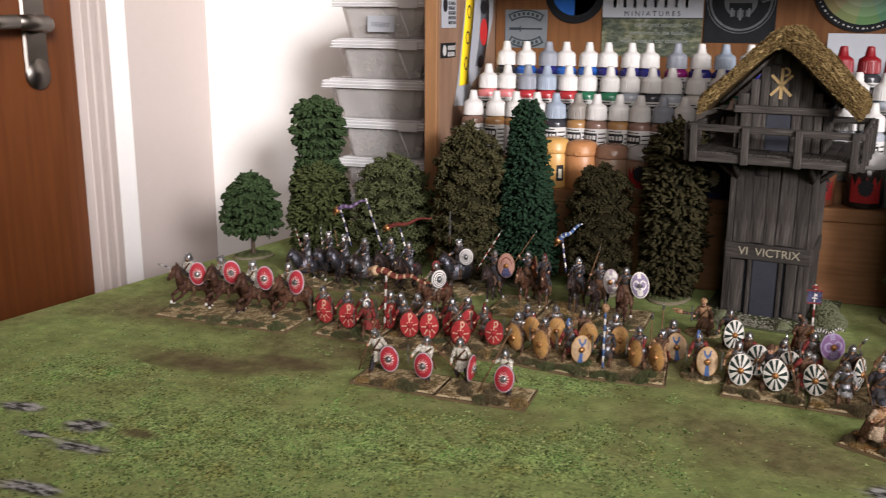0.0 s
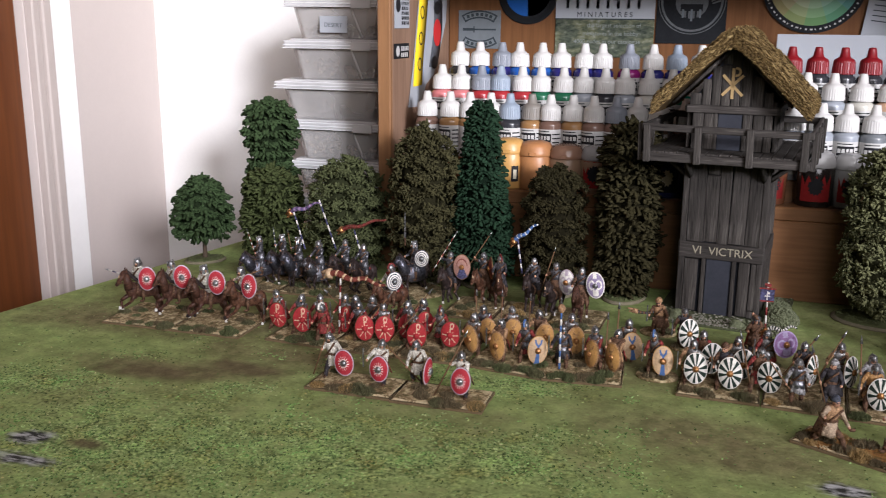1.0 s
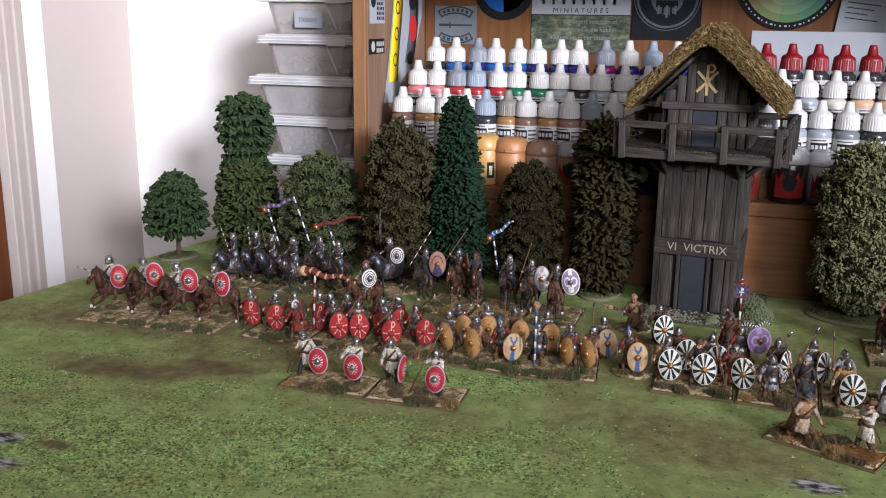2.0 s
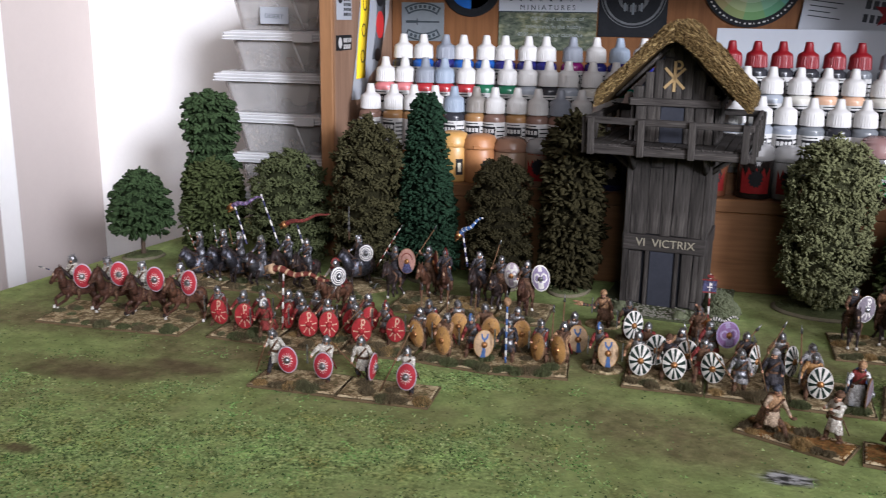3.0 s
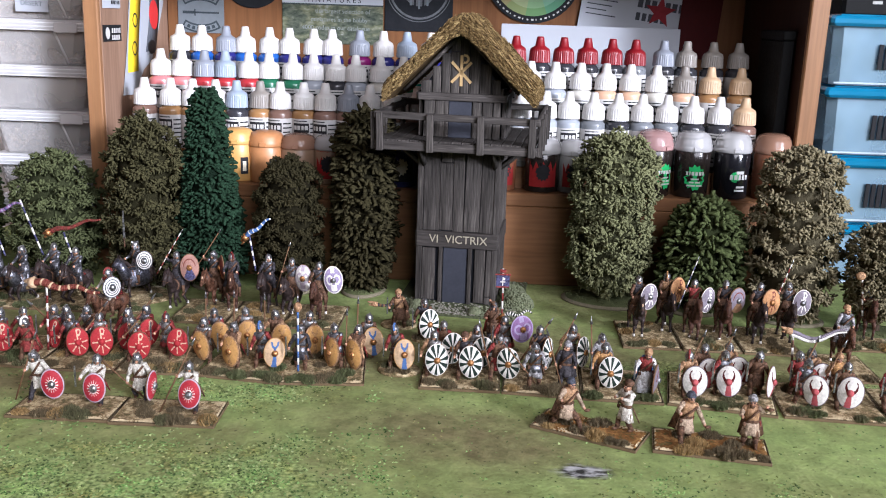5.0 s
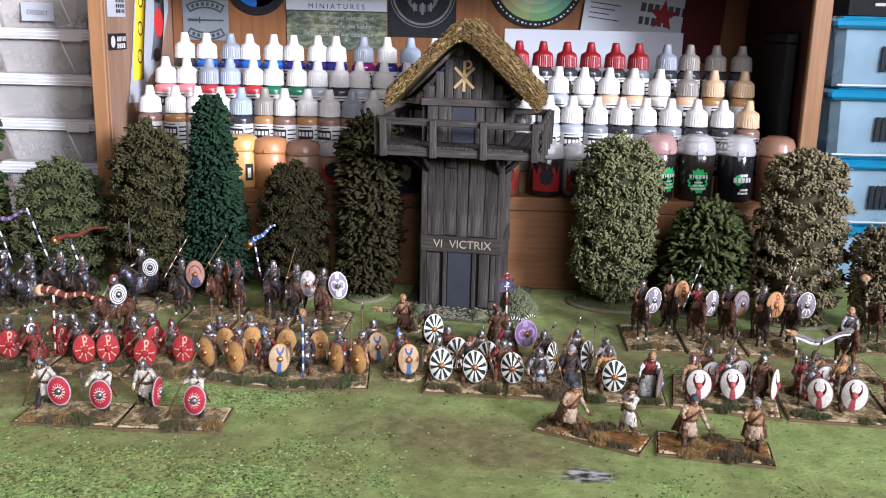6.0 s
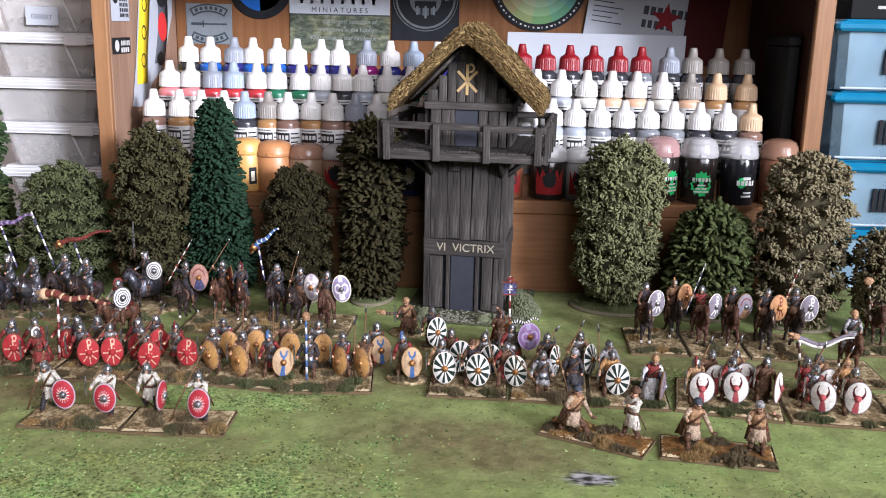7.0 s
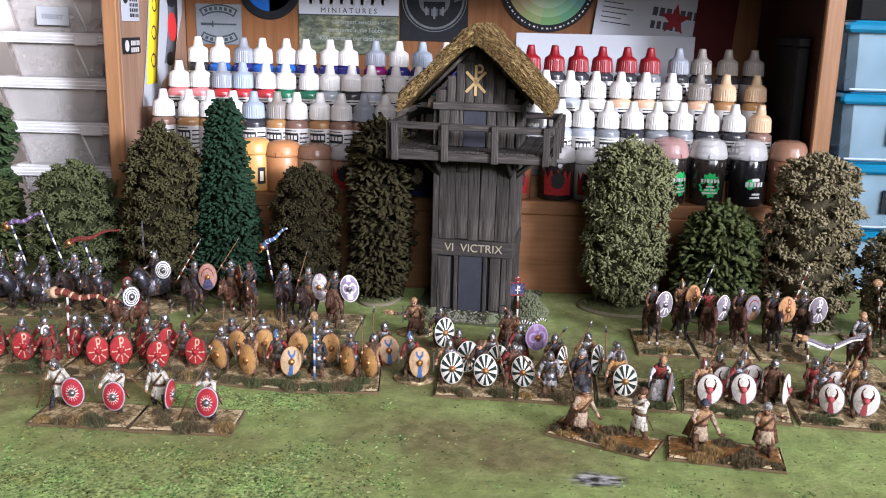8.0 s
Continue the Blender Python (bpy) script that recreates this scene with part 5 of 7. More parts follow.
            lump.append((rr * cs, rr * sn, zz))
            normal.append((nr * cs, nr * sn, nz))
    lump = np.array(lump)
    lump, normal = np.repeat(lump, per, 0), np.repeat(np.array(normal), per, 0)
    n = len(lump)
    off = rg.normal(0, 1, (n, 3))
    if look_of == "curl":
        # round lumps, each set all over with short blunt curls
        out = off / np.linalg.norm(off, axis=1)[:, None] + normal * 0.75
        out /= np.linalg.norm(out, axis=1)[:, None]
        swell = np.repeat(rg.uniform(0.75, 1.25, n // per), per)[:, None]
        foot = lump + out * spread * 0.42 * swell * np.array((1, 1, 0.8)) * rg.uniform(0.8, 1.15, (n, 1))
        way = out + rg.normal(0, 0.55, (n, 3))
        bend = rg.normal(0, 0.50, (n, 3)) * ln0 + np.array((0, 0, -0.20)) * ln0
    else:
        off -= normal * np.sum(off * normal, 1)[:, None]
        off /= np.maximum(1.0, np.linalg.norm(off, axis=1) / 1.5)[:, None]
        foot = lump + off * spread * np.array((0.36, 0.36, 0.36 - 0.30 * tiers)) - normal * np.sum(off * off, 1)[:, None] * spread * 0.12
        sag = -0.15 if look_of == "leaf" else 0.15
        way = normal * np.array((0.85, 0.85, 0.35 if tiers else 0.6)) + off * 0.35 + rg.normal(0, 0.30, (n, 3)) + np.array((0, 0, sag))
        bend = rg.normal(0, 0.16, (n, 3)) * ln0 + np.array((0, 0, -0.22)) * ln0
    strands(g, foot, way, ln0 * rg.uniform(0.65, 1.25, n), wd0 * rg.uniform(0.65, 1.3, n), bend, mat, 0.8)
    tagged(part("crown", g, ob), kind="stuff")
    return ob


def column(r, z0, z1, lobes=0, cap=0.35):
    """A bushy column; lobes cut it into tiers."""
    out = []
    n = 16
    for i in range(n + 1):
        u = i / n
        k = min(1.0, 0.72 + u * 1.6) * (math.sqrt(max(0.0, 1 - ((u - (1 - cap)) / cap) ** 2.6)) if u > 1 - cap else 1.0)
        if lobes:
            k *= 0.58 + 0.42 * abs(math.sin(math.pi * (u * lobes + 0.84))) ** 0.5
        out.append((max(r * k, 0.001), z0 + (z1 - z0) * u))
    return out


def cone(r0, r1, z0, z1):
    return [(r0 * 0.8, z0), (r0, z0 + 0.012)] + [(r0 + (r1 - r0) * u, z0 + (z1 - z0) * u) for u in (0.2, 0.4, 0.6, 0.8, 0.94)] + [(r1 * 0.7, z1 - 0.002), (0.001, z1)]


model_tree(-0.505, 0.836, [(0.026, 0.033), (0.0340, 0.037), (0.0360, 0.052), (0.032, 0.068), (0.024, 0.085), (0.013, 0.095), (0.001, 0.098)], F_DARK, "small round green model tree on a thin trunk", 1, 0.024, "leaf", 0.95, 0.80, 0.0115)
model_tree(-0.484, 0.965, column(0.0350, 0.02, 0.176, 2.2, 0.12), F_DARK, "tall dark green three-tiered model tree", 2, 0.026, "leaf", 1.05, 0.80, 0.0130)
model_tree(-0.436, 0.872, column(0.0350, 0.006, 0.107, 0, 0.42), F_BUSH, "rounded dark green model bush tree", 3, 0.03, "flake", 1.1, 0.60, 0.0110)
model_tree(-0.338, 0.862, column(0.0430, 0.004, 0.121, 0, 0.45), F_MOSS, "broad mid-green domed model tree", 4, 0.03, "curl", 1.0, 0.65, 0.0170)
model_tree(-0.240, 0.838, column(0.0365, 0.006, 0.163, 0, 0.36), F_OLIVE, "dark olive bushy column model tree", 5, 0.03, "curl", 1.0, 0.5, 0.0180)
model_tree(-0.181, 0.848, cone(0.0385, 0.0150, 0.012, 0.190), F_PINE, "deep green cone-shaped model fir", 6, 0.028, "flake", 0.92, 0.35, 0.0105)
model_tree(-0.102, 0.843, column(0.0340, 0.006, 0.130, 0, 0.42), F_UMBER, "dull dark olive rounded model tree", 7, 0.03, "curl", 0.82, 0.6, 0.0170)
model_tree(-0.029, 0.843, column(0.0315, 0.010, 0.178, 0, 0.25), F_UMBER, "dark tall shaggy column model tree", 8, 0.03, "flake", 1.05, 0.5, 0.0150)
model_tree(0.209, 0.838, column(0.0400, 0.016, 0.163, 0, 0.26), F_LIGHT, "pale green shaggy column model tree on oval base", 9, 0.044, "curl", 0.92, 0.35, 0.0160)
model_tree(0.293, 0.818, column(0.0385, 0.012, 0.110, 0, 0.60), F_BUSH, "low dark green domed model bush", 10, 0.03, "flake", 1.12, 0.45, 0.0125)
model_tree(0.371, 0.800, column(0.0405, 0.012, 0.159, 0, 0.26), F_DRY, "greyish-green shaggy column model tree", 11, 0.034, "curl", 1.05, 0.6, 0.0210)
model_tree(0.440, 0.765, column(0.033, 0.022, 0.100, 0, 0.4), F_DRY, "small brownish-green round model tree", 12, 0.03, "curl", 0.9)

# ---- miniature bases ----
def base_top(name, sand, earth, grass):
    m, nt, b = node_mat(name)
    v = coords(nt)
    a, f = noise_tex(nt, v, 190, 5, 0.7), noise_tex(nt, v, 900, 4, 0.7)
    col = ramp(nt, a, [(0.37, grass), (0.49, earth), (0.61, sand)])
    col = mixc(nt, 0.6, col, ramp(nt, f, [(0.32, (0.2, 0.2, 0.2)), (0.5, (0.5, 0.5, 0.5)), (0.70, (0.9, 0.88, 0.82))]), "OVERLAY")
    nt.links.new(col, b.inputs["Base Color"])
    b.inputs["Roughness"].default_value = 0.95
    bump(nt, b, f, 0.8, 0.0012)
    return m


M_BASE = base_top("sandy_ground", (0.54, 0.445, 0.265), (0.25, 0.178, 0.095), (0.115, 0.100, 0.046))
M_RUST = base_top("rusty_ground", (0.30, 0.17, 0.06), (0.20, 0.09, 0.03), (0.09, 0.08, 0.03))
M_SANDY = paint("pale_sand", (0.58, 0.47, 0.285), 0.9, var=0.4, scale=500, relief=0.0008, strength=0.6)
M_EDGE = paint("base_edge", (0.160, 0.112, 0.062), 0.7, var=0.25, scale=200, strength=0.1)


def blades(name, c):
    m, nt, b = node_mat(name)
    geo = nt.nodes.new("ShaderNodeNewGeometry")
    nt.links.new(ramp(nt, geo.outputs["Random Per Island"], [(0, shade(c, 0.55)), (0.6, c), (1, shade(c, 1.7))]), b.inputs["Base Color"])
    b.inputs["Roughness"].default_value = 0.9
    return m


TUFTS = {}
for key, c in (("brown", (0.135, 0.105, 0.060)), ("green", (0.095, 0.105, 0.048)), ("straw", (0.30, 0.20, 0.085)), ("olive", (0.110, 0.105, 0.054))):
    mt = blades("tuft_" + key, c)
    for k in range(3):
        qq = random.Random(len(TUFTS) + 7)
        g = Geo()
        for i in range(420):
            a, r = qq.uniform(0, 6.283), math.sqrt(qq.random()) * 0.0060
            p = Vector((r * math.cos(a), r * math.sin(a) * 0.8, 0))
            h = qq.uniform(0.0028, 0.0048) * (1 - (r / 0.0078) ** 2)
            d = Vector((qq.uniform(-0.5, 0.5) + p.x * 90, qq.uniform(-0.5, 0.5) + p.y * 90, 1.2)).normalized() * h
            w = Vector((math.cos(a * 3), math.sin(a * 3), 0)) * 0.00034
            u = Vector((-w.y, w.x, 0))
            g.put([p - w, p + w, p + u, p + d], [(0, 1, 3), (1, 2, 3), (2, 0, 3)], mt, None, False)
        TUFTS[key, k] = g.mesh("grass_tuft")

qb = random.Random(21)


def tray(cx, cy, w, d, turn, label, tufts, keys=("brown", "brown", "olive", "straw"), top=None, group="miniature bases"):
    """A thin rectangular base with textured ground and grass tufts; cx, cy is the middle of its front edge."""
    ob = thing("miniature_base", None, label, "miniature base", group, m=pose(cx, cy, 0, 0, 0, turn))
    part("plate", Geo().box((0, d / 2, 0.00105), (w - 0.0002, d, 0.0021), M_EDGE, edge=0.0003), ob)
    nx, ny = int(w / 0.0011), int(d / 0.0011)
    vs, fs, lip = [], [], []
    for j in range(ny + 1):
        for i in range(nx + 1):
            u, v = i / nx, j / ny
            edge = min(u, 1 - u) * w < 0.002 or min(v, 1 - v) * d < 0.002
            z = 0.0021 if edge else 0.0026 + 0.0006 * noise.noise((cx * 90 + u * 9, cy * 90 + v * 6, 0.3)) + qb.uniform(-0.0001, 0.00025)
            vs.append((-w / 2 + 0.0003 + (w - 0.0006) * u, 0.0006 + (d - 0.0012) * v, z))
    for j in range(ny):
        for i in range(nx):
            o = j * (nx + 1) + i
            px, py = cx + i * 0.0011, cy + j * 0.0011
            rough = noise.noise((px * 120, py * 120, 4.2)) + 0.7 * noise.noise((px * 330, py * 330, 1.7)) + 0.5 * qb.uniform(-1, 1)
            bare = min(i * 3, (nx - 1 - i) * 3, j, ny - 1 - j) * 0.0011 < 0.0030 + 0.0042 * rough
            (lip if bare else fs).append((o, o + 1, o + nx + 2, o + nx + 1))
    ground = Geo().put(vs, fs, top or M_BASE)
    if lip:
        ground.put(vs, lip, M_SANDY)
    part("ground", ground, ob)
    for k in range(tufts + tufts // 2):
        key = keys[qb.randrange(len(keys))]
        m = pose(qb.uniform(-w / 2 + 0.005, w / 2 - 0.005), qb.uniform(0.003, d - 0.004) if k % 2 else qb.uniform(0.003, 0.009), 0.0022, 0, 0, qb.uniform(0, 360))
        part("grass_tuft", TUFTS[key, qb.randrange(3)], ob, m @ Matrix.Diagonal((qb.uniform(0.7, 1.4),) * 3 + (1,)))
    return ob


def round_base(cx, cy, rx, label, tufts=3):
    ob = thing("round_miniature_base", None, label, "miniature base", "miniature bases", m=pose(cx, cy, 0))
    part("plate", Geo().lathe([(rx, 0), (rx, 0.0012), (rx * 0.92, 0.0024), (0.002, 0.0032)], M_BASE, 30, Matrix.Diagonal((1, 0.85, 1, 1))), ob)
    for k in range(tufts):
        a = qb.uniform(0, 6.28)
        part("grass_tuft", TUFTS[("brown", "olive")[k % 2], k % 3], ob, pose(rx * 0.6 * math.cos(a), rx * 0.5 * math.sin(a), 0.0022, 0, 0, qb.uniform(0, 360)))


L = "thin model base with sandy earth and grass tufts"
GREENY = ("green", "brown", "olive", "green")
tray(-0.1965, 0.520, 0.070, 0.040, -2, L, 7, top=M_BASE)
tray(-0.1265, 0.517, 0.070, 0.040, 0, L, 7)
tray(-0.4385, 0.605, 0.070, 0.064, 0, L, 9, GREENY)
tray(-0.3685, 0.605, 0.070, 0.064, 0, L, 9, GREENY)
tray(-0.281, 0.608, 0.060, 0.068, -4, L, 9, GREENY)
tray(-0.220, 0.604, 0.060, 0.068, -1, L, 9)
tray(-0.159, 0.604, 0.060, 0.068, 1, L, 8)
tray(-0.0975, 0.599, 0.065, 0.068, -9, L, 11, GREENY)
tray(-0.0335, 0.596, 0.062, 0.068, 4, L, 10, GREENY)
tray(0.067, 0.595, 0.060, 0.062, -2, L, 8)
tray(0.1265, 0.591, 0.058, 0.062, -5, L, 8)
tray(0.1850, 0.586, 0.058, 0.062, -4, L, 8, GREENY)
tray(0.253, 0.577, 0.076, 0.066, -12, L, 9, GREENY)
tray(0.330, 0.566, 0.072, 0.066, -6, L, 9, GREENY)
tray(0.400, 0.560, 0.068, 0.066, -6, L, 8, GREENY)
tray(0.147, 0.522, 0.073, 0.033, -27, "thin model base with rusty earth and brown tufts", 8, ("brown", "straw", "brown"), M_RUST)
tray(0.2265, 0.5015, 0.073, 0.036, -10, "thin model base with rusty earth and brown tufts", 8, ("brown", "straw", "brown"), M_RUST)
for k in range(4):
    tray(-0.392 + k * 0.05, 0.742, 0.049, 0.064, -2, L, 6, ("olive", "green", "brown"))
for k in range(3):
    tray(-0.162 + k * 0.05, 0.722 - k * 0.002, 0.049, 0.066, -2, L, 6, ("olive", "straw", "brown"))
for k in range(3):
    tray(0.228 + k * 0.05, 0.701 - k * 0.002, 0.049, 0.07, -2, L, 6, ("olive", "straw", "brown"))
tray(0.372, 0.642, 0.046, 0.06, -2, L, 5)
tray(0.416, 0.715, 0.046, 0.06, -2, L, 5)
round_base(0.021, 0.632, 0.0165, "round model base with flock and pebbles", 4)
round_base(-0.226, 0.697, 0.030, "round model base with brown earth", 4)
round_base(-0.236, 0.795, 0.032, "round model base with brown earth", 3)
round_base(0.013, 0.740, 0.016, "round model base with pale flock", 2)
round_base(0.038, 0.705, 0.012, "round model base with pale flock", 2)
round_base(0.094, 0.715, 0.020, "round model base with pale flock", 3)
round_base(0.107, 0.672, 0.013, "round model base with pale flock", 2)

# ---- miniatures ----
FOOT, MOUNT = 1.12, 1.09
P = {}


def brushed(name, c, rough, metal):
    """Hand-brushed figure paint: body colour with dark washes lying in it and lighter dry-brushed flecks."""
    m, nt, b = node_mat(name)
    v = coords(nt)
    wash, fleck, fine = noise_tex(nt, v, 430, 3, 0.6), noise_tex(nt, v, 800, 2), noise_tex(nt, v, 1500, 3)
    k = 0.34 if c[0] > 0.3 and not metal else 0.14
    dark = tuple(x * k * t for x, t in zip(c, (1.0, 0.9, 0.8)))
    col = mixc(nt, ramp(nt, wash, [(0.40, (0.95, 0.95, 0.95)), (0.56, (0, 0, 0))]), shade(c, 1.12), dark)
    col = mixc(nt, ramp(nt, fleck, [(0.54, (0, 0, 0)), (0.66, (0.85, 0.85, 0.85))]), col, shade(c, 2.4 if metal else 2.1))
    col = mixc(nt, 0.35, col, ramp(nt, fine, [(0.35, shade(c, 0.35)), (0.65, shade(c, 1.3))]))
    nt.links.new(col, b.inputs["Base Color"])
    b.inputs["Metallic"].default_value, b.inputs["Roughness"].default_value = metal, rough
    b.inputs["Specular IOR Level"].default_value = 0.5 if metal else 0.15
    bump(nt, b, wash, 0.6, 0.0010)
    return m


for key, c, r, mt in (("steel", (0.30, 0.30, 0.305), 0.30, 0.85), ("dark_steel", (0.16, 0.16, 0.175), 0.40, 0.75), ("bronze", (0.40, 0.19, 0.07), 0.36, 0.7), ("skin", (0.46, 0.25, 0.16), 0.6, 0), ("chalk", (0.68, 0.68, 0.69), 0.6, 0),
                      ("dark_red", (0.19, 0.034, 0.030), 0.6, 0), ("linen", (0.54, 0.50, 0.43), 0.6, 0), ("wool", (0.36, 0.27, 0.19), 0.6, 0), ("mail", (0.25, 0.245, 0.24), 0.42, 0.75), ("scales", (0.095, 0.095, 0.115), 0.40, 0.75),
                      ("brown", (0.110, 0.060, 0.036), 0.65, 0), ("bay", (0.064, 0.030, 0.020), 0.45, 0), ("black_horse", (0.034, 0.024, 0.022), 0.42, 0), ("chestnut", (0.090, 0.042, 0.025), 0.45, 0),
                      ("tan", (0.33, 0.195, 0.105), 0.6, 0), ("indigo", (0.060, 0.060, 0.12), 0.5, 0), ("dark_cloth", (0.042, 0.038, 0.042), 0.6, 0), ("grey", (0.27, 0.26, 0.26), 0.55, 0),
                      ("ochre", (0.36, 0.20, 0.08), 0.55, 0), ("slate", (0.06, 0.065, 0.085), 0.55, 0)):
    P[key] = brushed("figure_" + key, c, r, mt)
for key, c, r, mt in (("red", (0.38, 0.034, 0.046), 0.5, 0), ("brick", (0.35, 0.032, 0.036), 0.55, 0), ("salmon", (0.56, 0.37, 0.26), 0.55, 0), ("rim_pink", (0.44, 0.37, 0.42), 0.55, 0), ("white", (0.70, 0.665, 0.61), 0.6, 0), ("maroon", (0.15, 0.042, 0.030), 0.55, 0), ("wine", (0.075, 0.012, 0.012), 0.5, 0),
                      ("cream", (0.52, 0.36, 0.22), 0.6, 0), ("yellow", (0.44, 0.24, 0.08), 0.55, 0), ("blue", (0.075, 0.14, 0.31), 0.55, 0), ("rose", (0.40, 0.09, 0.095), 0.5, 0),
                      ("green_black", (0.022, 0.035, 0.028), 0.55, 0), ("lilac", (0.27, 0.22, 0.33), 0.55, 0), ("violet", (0.17, 0.095, 0.19), 0.55, 0), ("amber", (0.42, 0.22, 0.10), 0.55, 0),
                      ("orange", (0.38, 0.15, 0.055), 0.55, 0), ("dusk", (0.30, 0.165, 0.13), 0.55, 0), ("wood_shaft", (0.15, 0.085, 0.045), 0.7, 0), ("ash", (0.19, 0.165, 0.19), 0.55, 0)):
    P[key] = paint("figure_" + key, c, r, mt, var=0.4, scale=750, relief=0.0008, strength=0.5)


def sun(x, y, r, a):
    if r > 0.92:
        return "rim_pink"
    return "white" if 0.27 < r < 0.32 or (0.32 <= r < 0.55 and abs((a * 15 / 6.2832) % 1 - 0.5) < 0.15 - 0.22 * (r - 0.33)) else "red"


def rho(x, y, top=0.86):
    """The staff and loop of a crossed monogram."""
    return (abs(x) < 0.055 and 0.0 < y < top) or (abs(math.hypot(x - 0.15, (y - top + 0.19) * 0.95) - 0.16) < 0.05 and x > 0)


def chi(x, y, r, a):
    if r > 0.95:
        return "maroon"
    spoke = min(abs(r * math.sin(a - k * math.pi / 4)) for k in (0, 1, 2, 3))
    return "salmon" if (0.28 < r < 0.84 and spoke < 0.048 and (y < 0.25 or abs(x) < 0.1)) or rho(x, y) else "brick"


def band(x, y, r, a):
    k = device_band(x, y, r, a)
    return "ochre" if k == "blue" else "tan" if r > 0.93 else k


def device_band(x, y, r, a):
    if (y < -0.2 and abs(x) < 0.13 - y * 0.12) or (abs(x) < 0.10 and 0 < y < 0.42):
        return "blue"
    d = math.hypot(x, y - 0.66)
    return "blue" if 0.20 < d < 0.36 and y < 0.74 else "yellow"


def pale_band(x, y, r, a):
    k = device_band(x, y, r, a)
    return "cream" if k == "yellow" and r < 0.94 else k


def wheel(x, y, r, a):
    return "white" if r < 0.24 or r > 0.96 or int(a * 20 / 6.2832) % 2 else "green_black"


def bull(x, y, r, a):
    if r > 0.96:
        return "ash"
    d, e = math.hypot(x * 0.95, y - 0.36), math.hypot(x * 0.95, y - 0.46)
    if d < 0.47 and e > 0.34 and y < 0.74:
        return "wine"
    return "rose" if y < 0.10 and abs(x) < 0.12 + max(0, -y) * 0.17 else "white"


def rings(x, y, r, a):
    return "slate" if r > 0.90 or 0.66 < r < 0.77 or 0.45 < r < 0.56 or 0.28 < r < 0.36 else "white"


def halves(c1, c2):
    return lambda x, y, r, a: "wood_shaft" if r > 0.95 else c2 if y < -0.12 and abs(x) < 0.25 - 0.6 * (y + 0.12) else "maroon" if abs(r - 0.62) < 0.045 and y > 0.1 else c1


def monogram(c1, c2, rim=None):
    """A crossed monogram painted on a plain field."""
    return lambda x, y, r, a: (rim or c2) if r > 0.94 else c2 if rho(x, y, 0.80) or (abs(x) < 0.055 and -0.75 < y <= 0) or (r < 0.78 and min(abs(r * math.sin(a - 0.9)), abs(r * math.sin(a + 0.9))) < 0.055 and y < 0.3) else c1


def scrolled(c1, c2):
    """Two curls either side of a boss, inside a pale rim."""
    return lambda x, y, r, a: c2 if r > 0.93 or (abs(math.hypot(abs(x) - 0.36, y - 0.05) - 0.30) < 0.07 and abs(y) < 0.7) or (y < -0.3 and abs(x) < 0.3 and r < 0.8) or (y > 0.55 and abs(x) < 0.2) else c1


SHIELD = {"sun": (0.0068, 0.0094, sun, "steel"), "chi": (0.0074, 0.0104, chi, "brick"), "band": (0.0072, 0.0106, band, "bronze"), "pale_band": (0.0072, 0.0106, pale_band, "bronze"), "wheel": (0.0078, 0.0112, wheel, "bronze"),
          "bull": (0.0079, 0.0106, bull, "rose"), "rings": (0.0070, 0.0084, rings, "steel"), "violet": (0.0085, 0.0098, scrolled("violet", "lilac"), "bronze"),
          "orange": (0.0074, 0.0105, monogram("amber", "maroon", "wood_shaft"), "bronze"), "fan": (0.0076, 0.0112, halves("dusk", "indigo"), "bronze"), "plum": (0.0074, 0.0105, halves("maroon", "orange"), "bronze"), "pale": (0.0074, 0.0112, scrolled("white", "rim_pink"), "bronze"),
          "lilac": (0.0076, 0.0116, scrolled("lilac", "white"), "steel"), "greychi": (0.0074, 0.0105, monogram("ash", "white"), "steel"), "grey": (0.0074, 0.0105, halves("ash", "wood_shaft"), "steel")}


def shield(g, kind, m):
    """A domed oval shield facing -y: rim, painted device, boss and a plain back."""
    a, b, dev, boss = SHIELD[kind]
    n, k = 88, 22
    cells = {}
    vs = [(0, -0.0022, 0)]
    for j in range(1, k + 1):
        r = j / k
        for i in range(n):
            t = 2 * math.pi * i / n
            vs.append((a * r * math.cos(t), -0.0022 * (1 - r * r), b * r * math.sin(t)))
    for j in range(k):
        for i in range(n):
            t, r = 2 * math.pi * (i + 0.5) / n, (j + 0.5) / k
            p, q2 = 1 + (j - 1) * n + i, 1 + (j - 1) * n + (i + 1) % n
            f = (0, 1 + i, 1 + (i + 1) % n) if j == 0 else (p, p + n, q2 + n, q2)
            cells.setdefault(dev(r * math.cos(t), r * math.sin(t), r, t), []).append(f)
    o = len(g.v)
    g.v += [tuple(m @ Vector(p)) for p in vs]
    for key, fs in cells.items():
        if P[key] not in g.mats:
            g.mats.append(P[key])
        idx = g.mats.index(P[key])
        g.f += [tuple(i + o for i in f) for f in fs]
        g.m += [idx] * len(fs)
        g.s += [True] * len(fs)
    g.lathe([(1.0, 0.0), (1.02, 0.0003), (1.0, 0.0009), (0.02, 0.0010)], P["wood_shaft"], 28, m @ pose(0, 0, 0, -90) @ Matrix.Diagonal((a, b, 1, 1)))
    g.ball((0, -0.0018, 0), (0.0024, 0.0020, 0.0024), P[boss], 10, 6, m)


